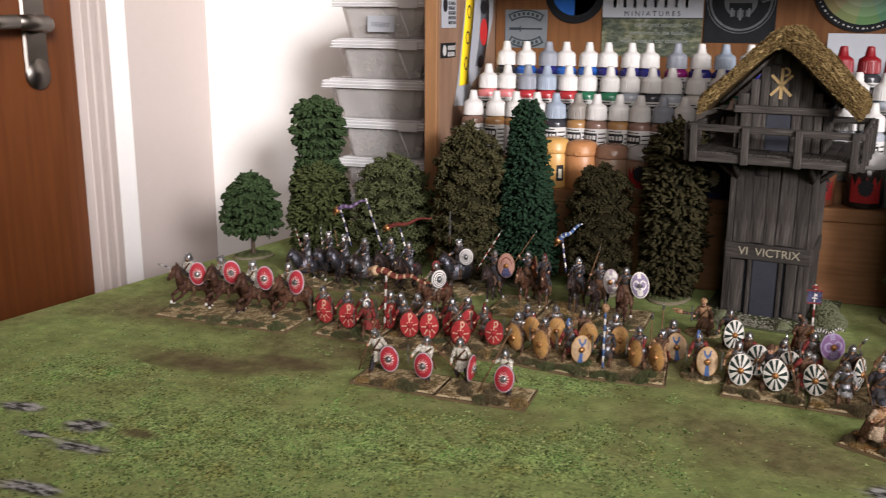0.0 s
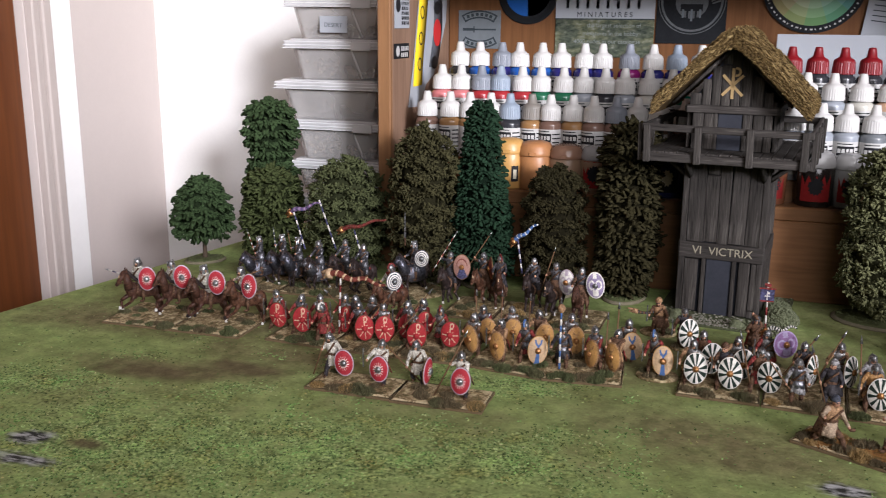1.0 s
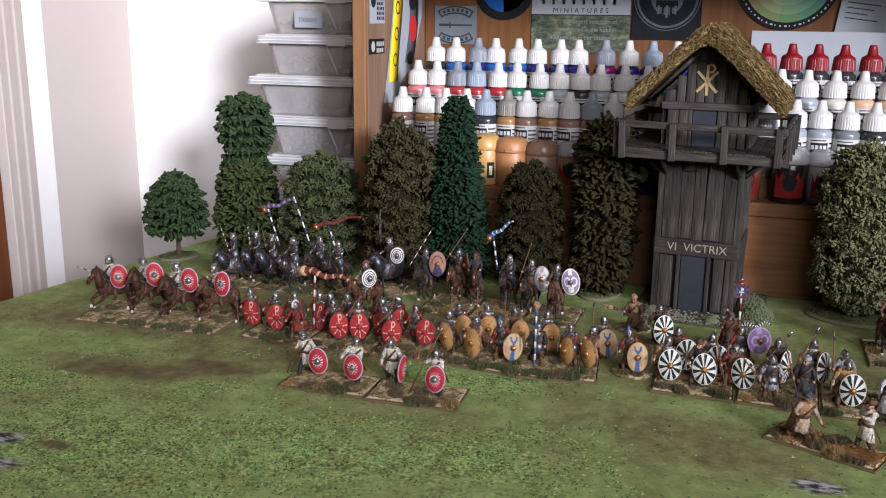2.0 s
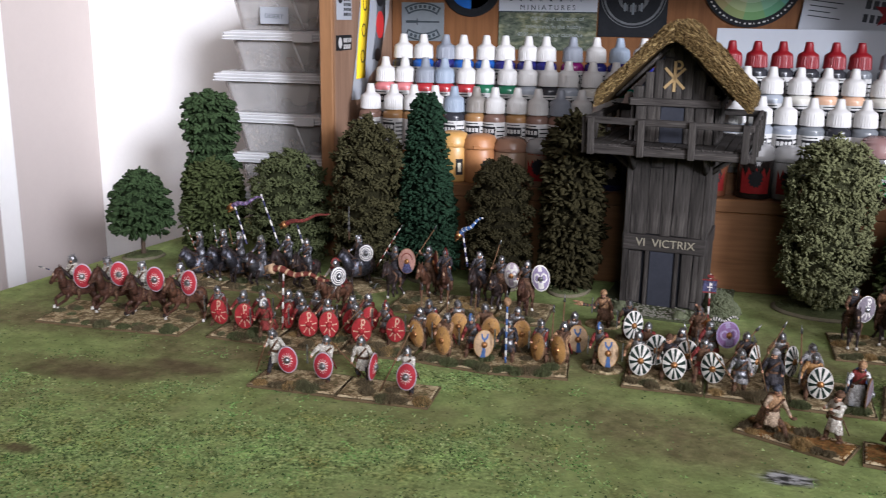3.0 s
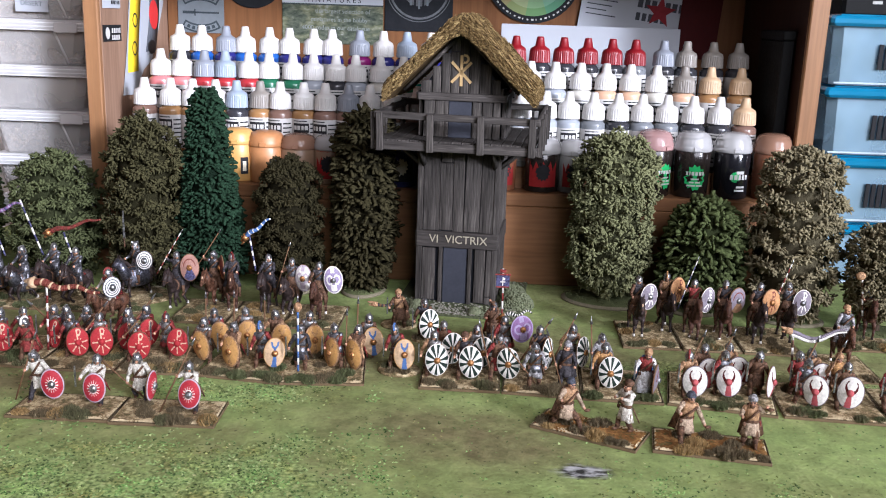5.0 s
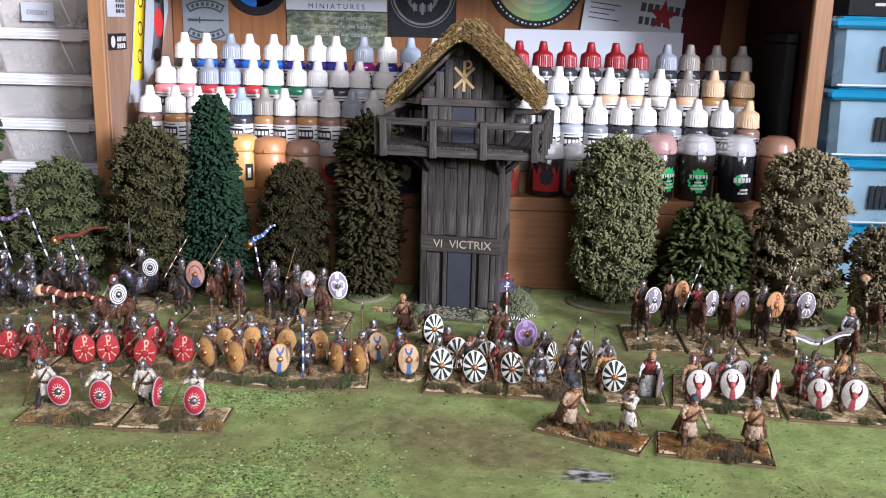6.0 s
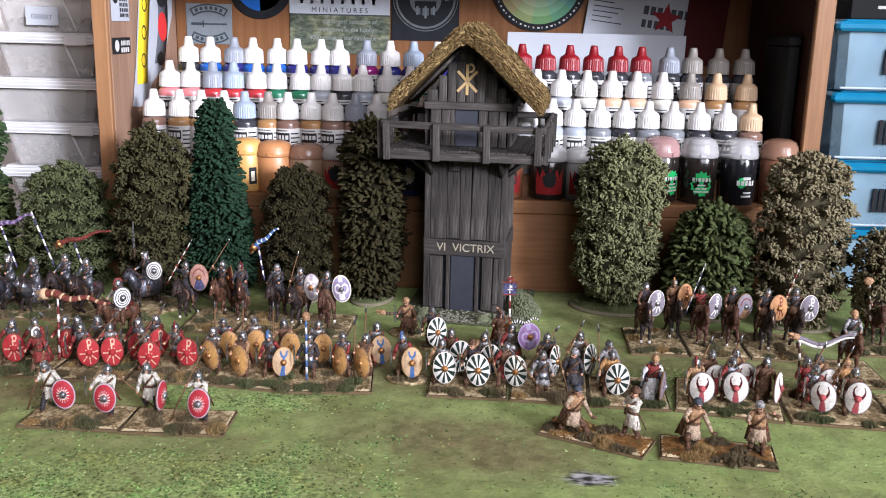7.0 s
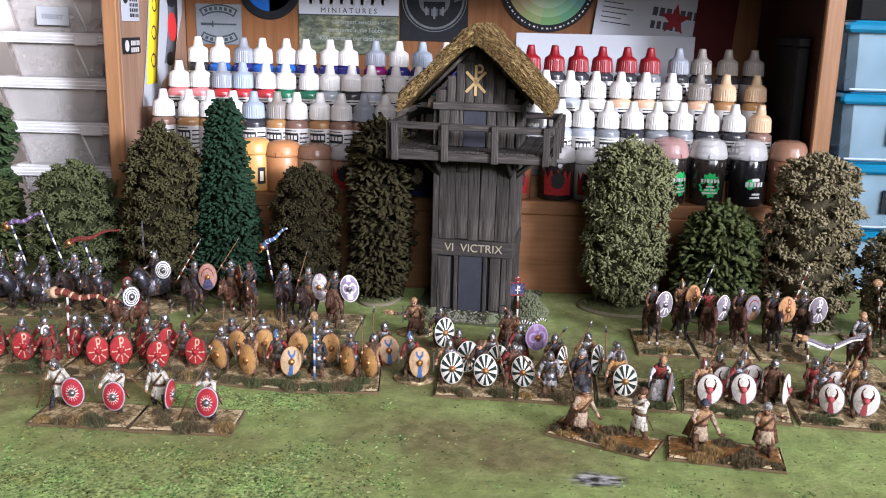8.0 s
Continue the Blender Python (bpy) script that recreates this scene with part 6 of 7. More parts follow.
def windsock(g, pts, r0, cols, head=None):
    """A wavy tapering tube standard with a beast-like head as a plain cone."""
    fine = []
    for i in range(len(pts) - 1):
        fine += [Vector(pts[i]).lerp(Vector(pts[i + 1]), k / 3) for k in range(3)]
    fine.append(Vector(pts[-1]))
    fine = [fine[0]] + [(fine[i - 1] + fine[i] * 2 + fine[i + 1]) / 4 for i in range(1, len(fine) - 1)] + [fine[-1]]
    for i in range(len(fine) - 1):
        k0, k1 = (1 - abs(j / len(fine) - 0.12) * 0.75 + 0.015 * math.sin(j * 1.7) for j in (i, i + 1))
        g.tube(fine[i], fine[i + 1], r0 * k0, r0 * k1, P[cols[i % len(cols)]], 8, 0.8)
    if head:
        d = (fine[0] - fine[1]).normalized()
        g.tube(fine[0], fine[0] + d * 0.004, r0 * 1.25, r0 * 1.15, P[head], 8)
        g.tube(fine[0] + d * 0.003 + Vector((0, 0, r0 * 0.4)), fine[0] + d * 0.0078 + Vector((0, 0, r0 * 0.5)), r0 * 0.75, r0 * 0.35, P[head], 7)
        g.tube(fine[0] + d * 0.003 - Vector((0, 0, r0 * 0.5)), fine[0] + d * 0.0068 - Vector((0, 0, r0 * 0.9)), r0 * 0.6, r0 * 0.25, P[head], 7)


def wavy(p0, p1, n, amp):
    a, b = Vector(p0), Vector(p1)
    return [a.lerp(b, i / n) + Vector((0, 0.001 * math.cos(i), amp * math.sin(i * 1.25))) for i in range(n + 1)]


def striped_pole(g, p0, p1, c1="white", c2="indigo", n=8, r=0.00078):
    a, b = Vector(p0), Vector(p1)
    for i in range(n):
        g.tube(a.lerp(b, i / n), a.lerp(b, (i + 1) / n), r, r, P[c1 if i % 2 else c2], 6)


def skirt(g, prof, mat, m, folds=7, depth=0.10, turn=0.0):
    """Pleated cloth hanging from a waist."""
    n = folds * 4
    top = prof[-1][1]
    low = prof[0][1]
    vs = []
    for r, z in prof:
        d = depth * (top - z) / (top - low)
        for i in range(n):
            t = 2 * math.pi * i / n
            k = 1 + d * math.sin(folds * t + turn)
            vs.append((r * k * math.cos(t), 0.78 * r * k * math.sin(t), z + 0.0005 * d * 10 * math.sin(2 * t + turn)))
    rows = len(prof)
    fs = [(r * n + i, r * n + (i + 1) % n, (r + 1) * n + (i + 1) % n, (r + 1) * n + i) for r in range(rows - 1) for i in range(n)]
    g.put(vs, fs + [tuple(range(n - 1, -1, -1)), tuple(range((rows - 1) * n, rows * n))], mat, m)


def bust(g, z, m, tunic, armour, helmet, crest, arms, qq, cape="", lean=0.0):
    """Torso, head and arms above a waist at height z; arms: where each grip is."""
    mu = m @ Matrix.Translation((0, 0, z)) @ pose(0, 0, 0, qq.uniform(-2, 9), lean + qq.uniform(-4, 4), qq.uniform(-16, 16)) @ Matrix.Translation((0, 0, -z))
    back = mu.inverted() @ m
    g.lathe([(0.0038, 0), (0.0039, 0.002), (0.0043, 0.0055), (0.0042, 0.0072), (0.0033, 0.0086), (0.0016, 0.0094)], P[armour], 14, mu @ Matrix.Translation((0, 0, z)), 0.70)
    for s in (-1, 1):
        g.ball((s * 0.0037, 0, z + 0.0070), (0.0019, 0.0022, 0.0019), P[armour if qq.random() < 0.6 else tunic], 8, 5, mu)
    g.tube((0.0040, -0.0030, z + 0.0080), (-0.0030, -0.0036, z + 0.0008), 0.0007, 0.0007, P["brown"], 5, 1, mu)
    mh = mu @ Matrix.Translation((0, -0.0004, z + 0.0112)) @ pose(0, 0, 0, qq.uniform(-4, 10), 0, qq.uniform(-30, 30))
    g.tube((0, 0.0004, -0.0026), (0, 0.0002, -0.0006), 0.0015, 0.0015, P["skin"], 8, 1, mh)
    g.ball((0, -0.0002, 0), (0.0020, 0.0023, 0.0027), P["skin"], 10, 7, mh)
    g.ball((0, -0.0024, -0.0002), (0.0005, 0.0006, 0.0008), P["skin"], 6, 4, mh)
    if qq.random() < 0.5:
        g.ball((0, -0.0014, -0.0018), (0.0016, 0.0014, 0.0014), P["brown"], 8, 5, mh)
    g.box((0, -0.0021, 0.0005), (0.0026, 0.0006, 0.0006), P["dark_cloth"], mh)
    g.lathe([(0.0027, 0.0004), (0.0028, 0.0008), (0.0026, 0.0020), (0.0019, 0.0033), (0.0008, 0.0040), (0.0002, 0.0042)], P[helmet], 12, mh @ Matrix.Translation((0, 0.0003, 0) if helmet in ("steel", "dark_steel") else (0, 0.0009, 0.0004)), 1.1)
    if helmet in ("steel", "dark_steel"):
        g.lathe([(0.0028, 0.0003), (0.0030, 0.0006), (0.0028, 0.0010)], P[helmet], 12, mh @ Matrix.Translation((0, 0.0003, 0)), 1.1)
    if helmet in ("steel", "dark_steel"):
        g.box((0, 0.0024, -0.0012), (0.0040, 0.0012, 0.0026), P[helmet], mh)
        for s in (-1, 1):
            g.box((s * 0.0021, -0.0007, -0.0010), (0.0007, 0.0024, 0.0030), P[helmet], mh)
        g.box((0, 0.0002, 0.0030), (0.0006, 0.0056, 0.0018), P[helmet], mh)
        g.box((0, -0.0028, 0.0001), (0.0006, 0.0005, 0.0018), P[helmet], mh)
    if crest:
        for i in range(8):
            t = 0.1 + i * 0.40
            g.ball((0, -0.0032 * math.cos(t) + 0.0003, 0.0010 + 0.0034 * math.sin(t)), (0.0008, 0.0011, 0.0011), P[crest], 7, 4, mh)
    for s, grip in arms:
        sh = Vector((s * 0.0041, -0.0002, z + 0.0068))
        gr = back @ Vector(grip)
        mid = sh.lerp(gr, 0.5) + Vector((s * 0.0014, 0.0008, -0.0016))
        g.tube(sh, mid, 0.0016, 0.0013, P[tunic], 8, 1, mu)
        g.ball(mid, (0.0013, 0.0013, 0.0013), P[tunic], 7, 5, mu)
        g.tube(mid, gr, 0.0013, 0.0009, P[tunic], 8, 1, mu)
        g.ball(gr, (0.0010, 0.0010, 0.0011), P["skin"], 7, 5, mu)
    if cape:
        skirt(g, [(0.0066, z - 0.0100), (0.0058, z - 0.004), (0.0044, z + 0.004), (0.0030, z + 0.0088)], P[cape], mu @ Matrix.Translation((0, 0.0030, 0)) @ Matrix.Diagonal((1, 0.62, 1, 1)), 5, 0.16)


def miniature(x, y, style, sh=None, tunic="red", armour="steel", helmet="steel", crest="", legs="brown", spear=None, cape="", label="", heading=0.0, robe=False, banner=None, group="foot miniatures", lean=0.0, stride=1.0, reach=None, size=1.0):
    """A foot figure as one mesh. sh: (sideways, height, turn, device) of its shield; spear: (grip, lean sideways, lean forward); lean: how far it bends sideways; reach: a grip held out."""
    qq = random.Random(int(x * 7919 + y * 104729))
    g = Geo()
    m = pose(0, 0, 0, 0, 0, heading)
    st, step = qq.uniform(0.0026, 0.0040), qq.uniform(0.0012, 0.0042) * stride * (1 if qq.random() < 0.5 else -1)
    st *= 0.5 + 0.5 * stride
    for s in (-1, 1):
        fy = s * step
        knee = Vector((s * st * 0.95, fy * 0.4 - 0.0012, 0.0058))
        g.tube((s * st, fy, 0.0005), knee, 0.0013, 0.0018, P[legs], 8, 1, m)
        g.tube(knee, (s * 0.0020, 0, 0.0110), 0.0018, 0.0026, P[legs], 8, 1, m)
        g.ball((s * st, fy - 0.0011, 0.0008), (0.0011, 0.0024, 0.0010), P["brown"], 8, 5, m)
    if robe:
        skirt(g, [(0.0068, 0.001), (0.0062, 0.006), (0.0046, 0.0125), (0.0038, 0.016)], P[tunic], m, 7, 0.10)
    else:
        skirt(g, [(0.0053, 0.0074 + qq.uniform(-0.0008, 0.0008)), (0.0049, 0.0092), (0.0043, 0.0125), (0.0037, 0.0158)], P[tunic], m, 7, 0.13, qq.uniform(0, 6))
        if armour in ("steel", "mail", "dark_steel", "scales"):
            skirt(g, [(0.0048, 0.0105), (0.0045, 0.0130), (0.0039, 0.0160)], P[armour], m, 6, 0.05, qq.uniform(0, 6))
    g.lathe([(0.0039, 0.0146), (0.0041, 0.0150), (0.0041, 0.0162), (0.0039, 0.0166)], P["brown"], 12, m, 0.75)
    g.tube((0.0046, 0.0012, 0.0150), (0.0066, 0.0050, 0.0062), 0.0009, 0.0006, P["dark_red" if qq.random() < 0.4 else "brown"], 6, 0.6, m)
    g.ball((-0.0042, -0.0022, 0.0140), (0.0013, 0.0010, 0.0014), P["brown"], 7, 5, m)
    arms = []
    if sh:
        sx, sz, turn, dev = sh
        c = Vector((sx / FOOT, -0.0065, max((sz - 0.0027) / FOOT, SHIELD[dev][1] + 0.001)))
        shield(g, dev, Matrix.Translation(c) @ pose(0, 0, 0, qq.uniform(-6, 4), qq.uniform(-9, 9), turn))
        arms.append((1, m.inverted() @ (c + Vector((0, 0.0022, 0)))))
    else:
        arms.append((1, reach or (0.0062 + qq.uniform(-0.002, 0.002), -0.0045, 0.0150)))
    if spear:
        h, lx, ly = spear
        grip = Vector((-0.0072, -0.0030, h))
        d = Vector((lx, ly, 1)).normalized()
        lo = grip - d * min(0.024, (h - 0.0005) / d.z)
        g.tube(lo, grip + d * 0.021, 0.00056, 0.00052, P["wood_shaft"], 6, 1, m)
        g.tube(grip + d * 0.0205, grip + d * 0.0262, 0.0011, 0.0001, P["steel"], 6, 1, m)
        arms.append((-1, grip))
    elif reach:
        arms.append((-1, (-0.0056, -0.0040, 0.0190)))
        g.ball(Vector(reach) + Vector((0.0016, -0.001, -0.0010)), (0.0022, 0.0012, 0.0010), P["brown"], 8, 5, m)
    else:
        gr = Vector((-0.0074, -0.0048, 0.0155 + qq.uniform(-0.002, 0.002)))
        g.box(gr + Vector((-0.0012, -0.0036, 0.0030)), (0.0009, 0.0008, 0.0130), P["steel"], m @ pose(0, 0, 0))
        arms.append((-1, gr))
    bust(g, 0.0158, m, tunic, armour, helmet, crest, arms, qq, cape, lean)
    if banner:
        banner(g)
    return thing("foot_miniature", g, label or "painted model foot soldier with shield on a base", "miniature figure", group, m=pose(x, y, 0.0027) @ Matrix.Diagonal((FOOT * size,) * 3 + (1,)))


def rider(x, y, heading, sh=None, horse="bay", tunic="dark_cloth", armour="dark_steel", helmet="steel", crest="", barding="", cape="", label="", spear=None, banner=None, group="mounted miniatures", gallop=False, size=1.0):
    """A mounted figure as one mesh, facing heading."""
    qq = random.Random(int(x * 7919 + y * 104729))
    g = Geo()
    m = pose(0, 0, 0, 0, 0, heading)
    hc = P[horse]
    mr = m
    if gallop:
        m = m @ Matrix.Translation((0, 0, 0.0025)) @ pose(0, 0, 0, -9, 0, 0)
    g.ball((0, 0.001, 0.0190), (0.0047, 0.0135, 0.0056), hc, 14, 9, m)
    g.ball((0, -0.0092, 0.0196), (0.0042, 0.0050, 0.0060), hc, 12, 8, m)
    g.ball((0, 0.0108, 0.0200), (0.0049, 0.0055, 0.0060), hc, 12, 8, m)
    up = qq.uniform(-0.001, 0.002)
    nod = qq.uniform(-0.0015, 0.0015)
    poll = Vector((nod, -0.0158, 0.0322 + up))
    muzzle = poll + Vector((nod * 0.8, -0.0052, -0.0088))
    g.tube((0, -0.0110, 0.0200), poll, 0.0041, 0.0023, hc, 10, 1, m)
    g.tube(poll + Vector((0, -0.0004, 0.0006)), muzzle, 0.0026, 0.0014, hc, 10, 1, m)
    g.ball(poll, (0.0024, 0.0027, 0.0026), hc, 9, 6, m)
    g.ball(poll.lerp(muzzle, 0.35), (0.0022, 0.0022, 0.0030), hc, 9, 6, m)
    g.ball(muzzle, (0.0015, 0.0016, 0.0016), hc, 8, 5, m)
    if qq.random() < 0.4:
        g.ball(poll.lerp(muzzle, 0.45) + Vector((0, -0.0020, 0.0006)), (0.0006, 0.0006, 0.0020), P["cream"], 7, 5, m)
    for u in (0.25, 0.8):
        g.lathe([(0.0026 - u * 0.0009, -0.0002), (0.0028 - u * 0.0009, 0.0), (0.0026 - u * 0.0009, 0.0002)], P["brown"], 10, m @ Matrix.Translation(poll.lerp(muzzle, u)) @ pose(0, 0, 0, 148, 0, 0))
    for s in (-1, 1):
        ear = poll + Vector((s * 0.0013, 0.0004, 0.0018))
        g.tube(ear, ear + Vector((s * 0.0003, 0, 0.0028)), 0.0008, 0.0002, hc, 5, 1, m)
        g.tube(muzzle + Vector((s * 0.0014, 0.001, 0.0006)), (s * 0.0030, -0.0030, 0.0268), 0.0003, 0.0003, P["brown"], 5, 1, m)
    for i in range(9):
        u = i / 8
        g.ball(poll.lerp(Vector((0, -0.0075, 0.0258)), u) + Vector((0, 0.0014, 0.0010)), (0.0007, 0.0016, 0.0017), P["black_horse"], 6, 4, m)
    g.lathe([(0.0049, -0.0005), (0.0051, 0.0), (0.0049, 0.0005)], P["brown"], 14, m @ Matrix.Translation((0, -0.0065, 0.0200)) @ pose(0, 0, 0, 80, 0, 0))
    for sx, sy in ((-1, -1), (1, -1), (-1, 1), (1, 1)):
        lift = qq.random() < 0.35
        top = Vector((sx * 0.0030, sy * 0.0090 + 0.001, 0.0165))
        knee = Vector((sx * 0.0031, sy * 0.0090 + qq.uniform(-0.003, 0.002) - (0.004 if lift else 0), 0.0090))
        foot = Vector((sx * 0.0031, sy * 0.0090 + qq.uniform(-0.002, 0.002), 0.0032 if lift and sy < 0 else 0.0008))
        if gallop:
            reach = (sx * 0.5 + 0.5) * 0.005
            knee = Vector((sx * 0.0031, sy * 0.0130 - (0.003 - reach if sy < 0 else -0.002), 0.0105 if sy < 0 else 0.0085))
            foot = Vector((sx * 0.0031, sy * 0.0150 + (0.001 if sy < 0 else 0.004) - reach, 0.0035 + reach * 0.4 if sy < 0 else -0.0005))
        g.tube(top, knee, 0.0023, 0.0012, hc, 8, 1, m)
        g.tube(knee, foot, 0.0012, 0.0008, hc, 8, 1, m)
        g.tube(foot, foot + Vector((0, -0.0004, 0.0020)), 0.0013, 0.0009, P["white" if qq.random() < (0.6 if gallop else 0.35) else "black_horse"], 8, 1, m)
    g.tube((0, 0.0150, 0.0215), (0, 0.0180, 0.0110), 0.0016, 0.0008, P["black_horse"], 7, 1, m)
    if barding:
        for prof, k in (([(0.0052, 0.0095), (0.0064, 0.0105), (0.0068, 0.0150), (0.0062, 0.0210), (0.0045, 0.0245), (0.0020, 0.0258)], 1.9),):
            skirt(g, prof, P[barding], m @ pose(0, 0.001, 0) @ Matrix.Diagonal((0.98, k / 0.78, 1, 1)), 6, 0.05)
        g.tube((0, -0.0100, 0.0185), (0, -0.0168, 0.0305 + up), 0.0056, 0.0035, P[barding], 12, 1, m)
        g.tube((0, -0.0156, 0.0318 + up), (0, -0.0215, 0.0272 + up), 0.0034, 0.0021, P[barding], 10, 1, m)
    g.box((0, 0.0015, 0.0242), (0.0098, 0.0090, 0.0026), P["dark_red" if qq.random() < 0.5 else "tan"], m, 0.8, 0.001)
    for s in (-1, 1):
        g.tube((s * 0.0030, 0.0005, 0.0260), (s * 0.0060, -0.0030, 0.0195), 0.0021, 0.0017, P["brown" if tunic == "linen" else tunic], 8, 1, m)
        g.tube((s * 0.0060, -0.0030, 0.0195), (s * 0.0058, -0.0020, 0.0125), 0.0015, 0.0011, P["brown"], 8, 1, m)
        g.ball((s * 0.0058, -0.0032, 0.0118), (0.0010, 0.0022, 0.0010), P["brown"], 7, 4, m)
    skirt(g, [(0.0054, 0.0240), (0.0050, 0.0275), (0.0041, 0.0325)], P[tunic], m, 6, 0.10)
    m = mr
    arms = []
    if sh:
        sx, sz, turn, dev = sh
        c = Vector((sx * 0.85 / MOUNT, -0.0055, (sz - 0.0027) / MOUNT))
        shield(g, dev, Matrix.Translation(c) @ pose(0, 0, 0, qq.uniform(-6, 4), qq.uniform(-8, 8), turn))
        arms.append((1, m.inverted() @ (c + Vector((0, 0.0020, 0)))))
    else:
        arms.append((1, (0.0040, -0.0075, 0.0330)))
    if spear:
        h, lx, ly = spear
        grip = Vector((-0.0078, -0.0030, h))
        d = Vector((lx, ly, 1)).normalized()
        a, b2 = m @ (grip - d * 0.017), m @ (grip + d * 0.024)
        if qq.random() < 0.5:
            striped_pole(g, a, b2, "white", "indigo" if qq.random() < 0.6 else "dark_red", 10, 0.00045)
        else:
            g.tube(a, b2, 0.00045, 0.00045, P["wood_shaft"], 6)
        g.tube(b2, b2 + (b2 - a).normalized() * 0.004, 0.0009, 0.0001, P["steel"], 6)
        arms.append((-1, grip))
    else:
        arms.append((-1, (-0.0060, -0.0070, 0.0320)))
    bust(g, 0.0322, m, tunic, armour, helmet, crest, arms, qq, "")
    if cape:
        g.tube((0, 0.0075, 0.0265), (0, 0.0020, 0.0405), 0.0056, 0.0030, P[cape], 9, 0.4, m)
    if banner:
        banner(g)
    return thing("mounted_miniature", g, label or "painted model cavalry rider on a horse", "miniature figure", group, m=pose(x, y, 0.0027) @ Matrix.Diagonal((MOUNT * size,) * 3 + (1,)))


def at(v):
    return v / 1000


def facing(x, y, turn):
    """A shield's turn, counted from the way in which it would face the front of the table's middle."""
    return turn + math.degrees(math.atan2(0.065 - at(x), at(y) + 0.045))


def behind(x, y, dx):
    """Where a figure stands whose shield's middle is at x, y, dx to its side."""
    return at(x - dx), at(y) + 0.0073


# front skirmish line with red sunburst shields
for x, y, dx, turn, sp, lean in ((-207, 542, 12, 10, (0.019, 0.32, 0.1), -14), (-177, 538, 2, 2, None, 6), (-141, 546, 10, 82, (0.012, -0.9, -0.2), -4), (-112, 534, 1, 0, (0.022, 0.45, 0.2), 4)):
    miniature(*behind(x, y, dx), "", (at(dx), 0.0165, turn, "sun"), tunic="linen", armour="linen", legs="dark_cloth", spear=sp, lean=lean, stride=1.7, label="model foot soldier in white with red sunburst shield")

# red line
RED = [(-309, 633, 3, -28), (-283, 628, 5, -8), (-248, 640, 3, -52), (-223, 624, 7, 4), (-206, 627, 5, 0), (-190, 640, 3, 10), (-175, 620, 5, -4), (-178, 650, 4, 12), (-149, 631, 10, -12)]
for i, (x, y, dx, turn) in enumerate(RED):
    miniature(*behind(x, y, dx), "", (at(dx), 0.0165, facing(x, y, turn), "chi"), tunic="dark_red", armour=("mail", "dark_steel")[i % 2], crest="dark_red" if i == 8 else "", cape="dark_red" if i % 4 == 0 else "",
              spear=((0.017, 0.9, -0.3) if i == 6 else (0.019, 0.75, 0.1)) if i in (4, 6, 7) else None, lean=(-8, 6, 0)[i % 3], stride=1.4, label="model legionary in red with red spoked shield")


def red_draco(g):
    o = Vector((-0.271, 0.640, 0.0027))
    striped_pole(g, (Vector((-0.2535, 0.640, 0.003)) - o) / FOOT, (Vector((-0.251, 0.640, 0.060)) - o) / FOOT, "white", "dark_red", 9)
    windsock(g, [(Vector(p) - o) / FOOT for p in wavy((-0.2600, 0.640, 0.0570), (-0.2120, 0.645, 0.0500), 10, 0.0016)], 0.0034, ("maroon", "maroon", "maroon", "cream"), "cream")


miniature(-0.258, 0.617, "", None, tunic="dark_red", armour="dark_red", crest="white", label="model officer in red cloak with crested helmet", cape="dark_red")
miniature(-0.271, 0.640, "", None, tunic="dark_red", armour="steel", label="model standard bearer with red dragon windsock", banner=red_draco)
miniature(-0.225, 0.652, "", None, tunic="brown", armour="steel", label="model soldier in steel mail without shield")
miniature(-0.241, 0.648, "", None, tunic="dark_red", armour="dark_steel", spear=(0.017, -0.9, -0.2), label="model soldier in mail with slanting spear")

# yellow line
YEL = [(-130, 626, -1, -42, ""), (-121, 649, 4, -8, ""), (-105, 616, -1, -38, ""), (-101, 654, 3, 0, ""), (-72, 617, 10, 8, "blue"), (-73, 650, 6, 15, ""),
       (-47, 649, 6, 18, ""), (-30, 622, -3, -48, ""), (-13, 620, -2, -42, ""), (-1, 650, 5, 4, ""), (25, 624, 6, 3, "blue")]
for i, (x, y, dx, turn, crest) in enumerate(YEL):
    miniature(*behind(x, y, dx), "", (at(dx), 0.0165, facing(x, y, turn), "pale_band" if i in (4, 9, 10) else "band"), tunic=("brown", "dark_red", "tan")[i % 3], armour=("mail", "dark_steel", "brown")[i % 3], crest=crest,
              spear=(0.018, 0.02, 0.0) if i in (1, 3, 5, 6, 8, 9) else None, lean=(4, -6, 0)[i % 3], stride=1.4, label="model foot soldier with pale yellow shield, blue device" if i in (4, 9, 10) else "model foot soldier with dull yellow oval shield")


def pole_standard(g):
    striped_pole(g, (-0.001, -0.006, 0.0002), (-0.001, -0.006, 0.042), "white", "blue", 9)
    g.ball((-0.001, -0.006, 0.0450), (0.0028, 0.0026, 0.0034), P["tan"], 10, 7)


miniature(-0.053, 0.623, "", None, tunic="dark_cloth", armour="dark_steel", label="model standard bearer with a striped pole", banner=pole_standard)

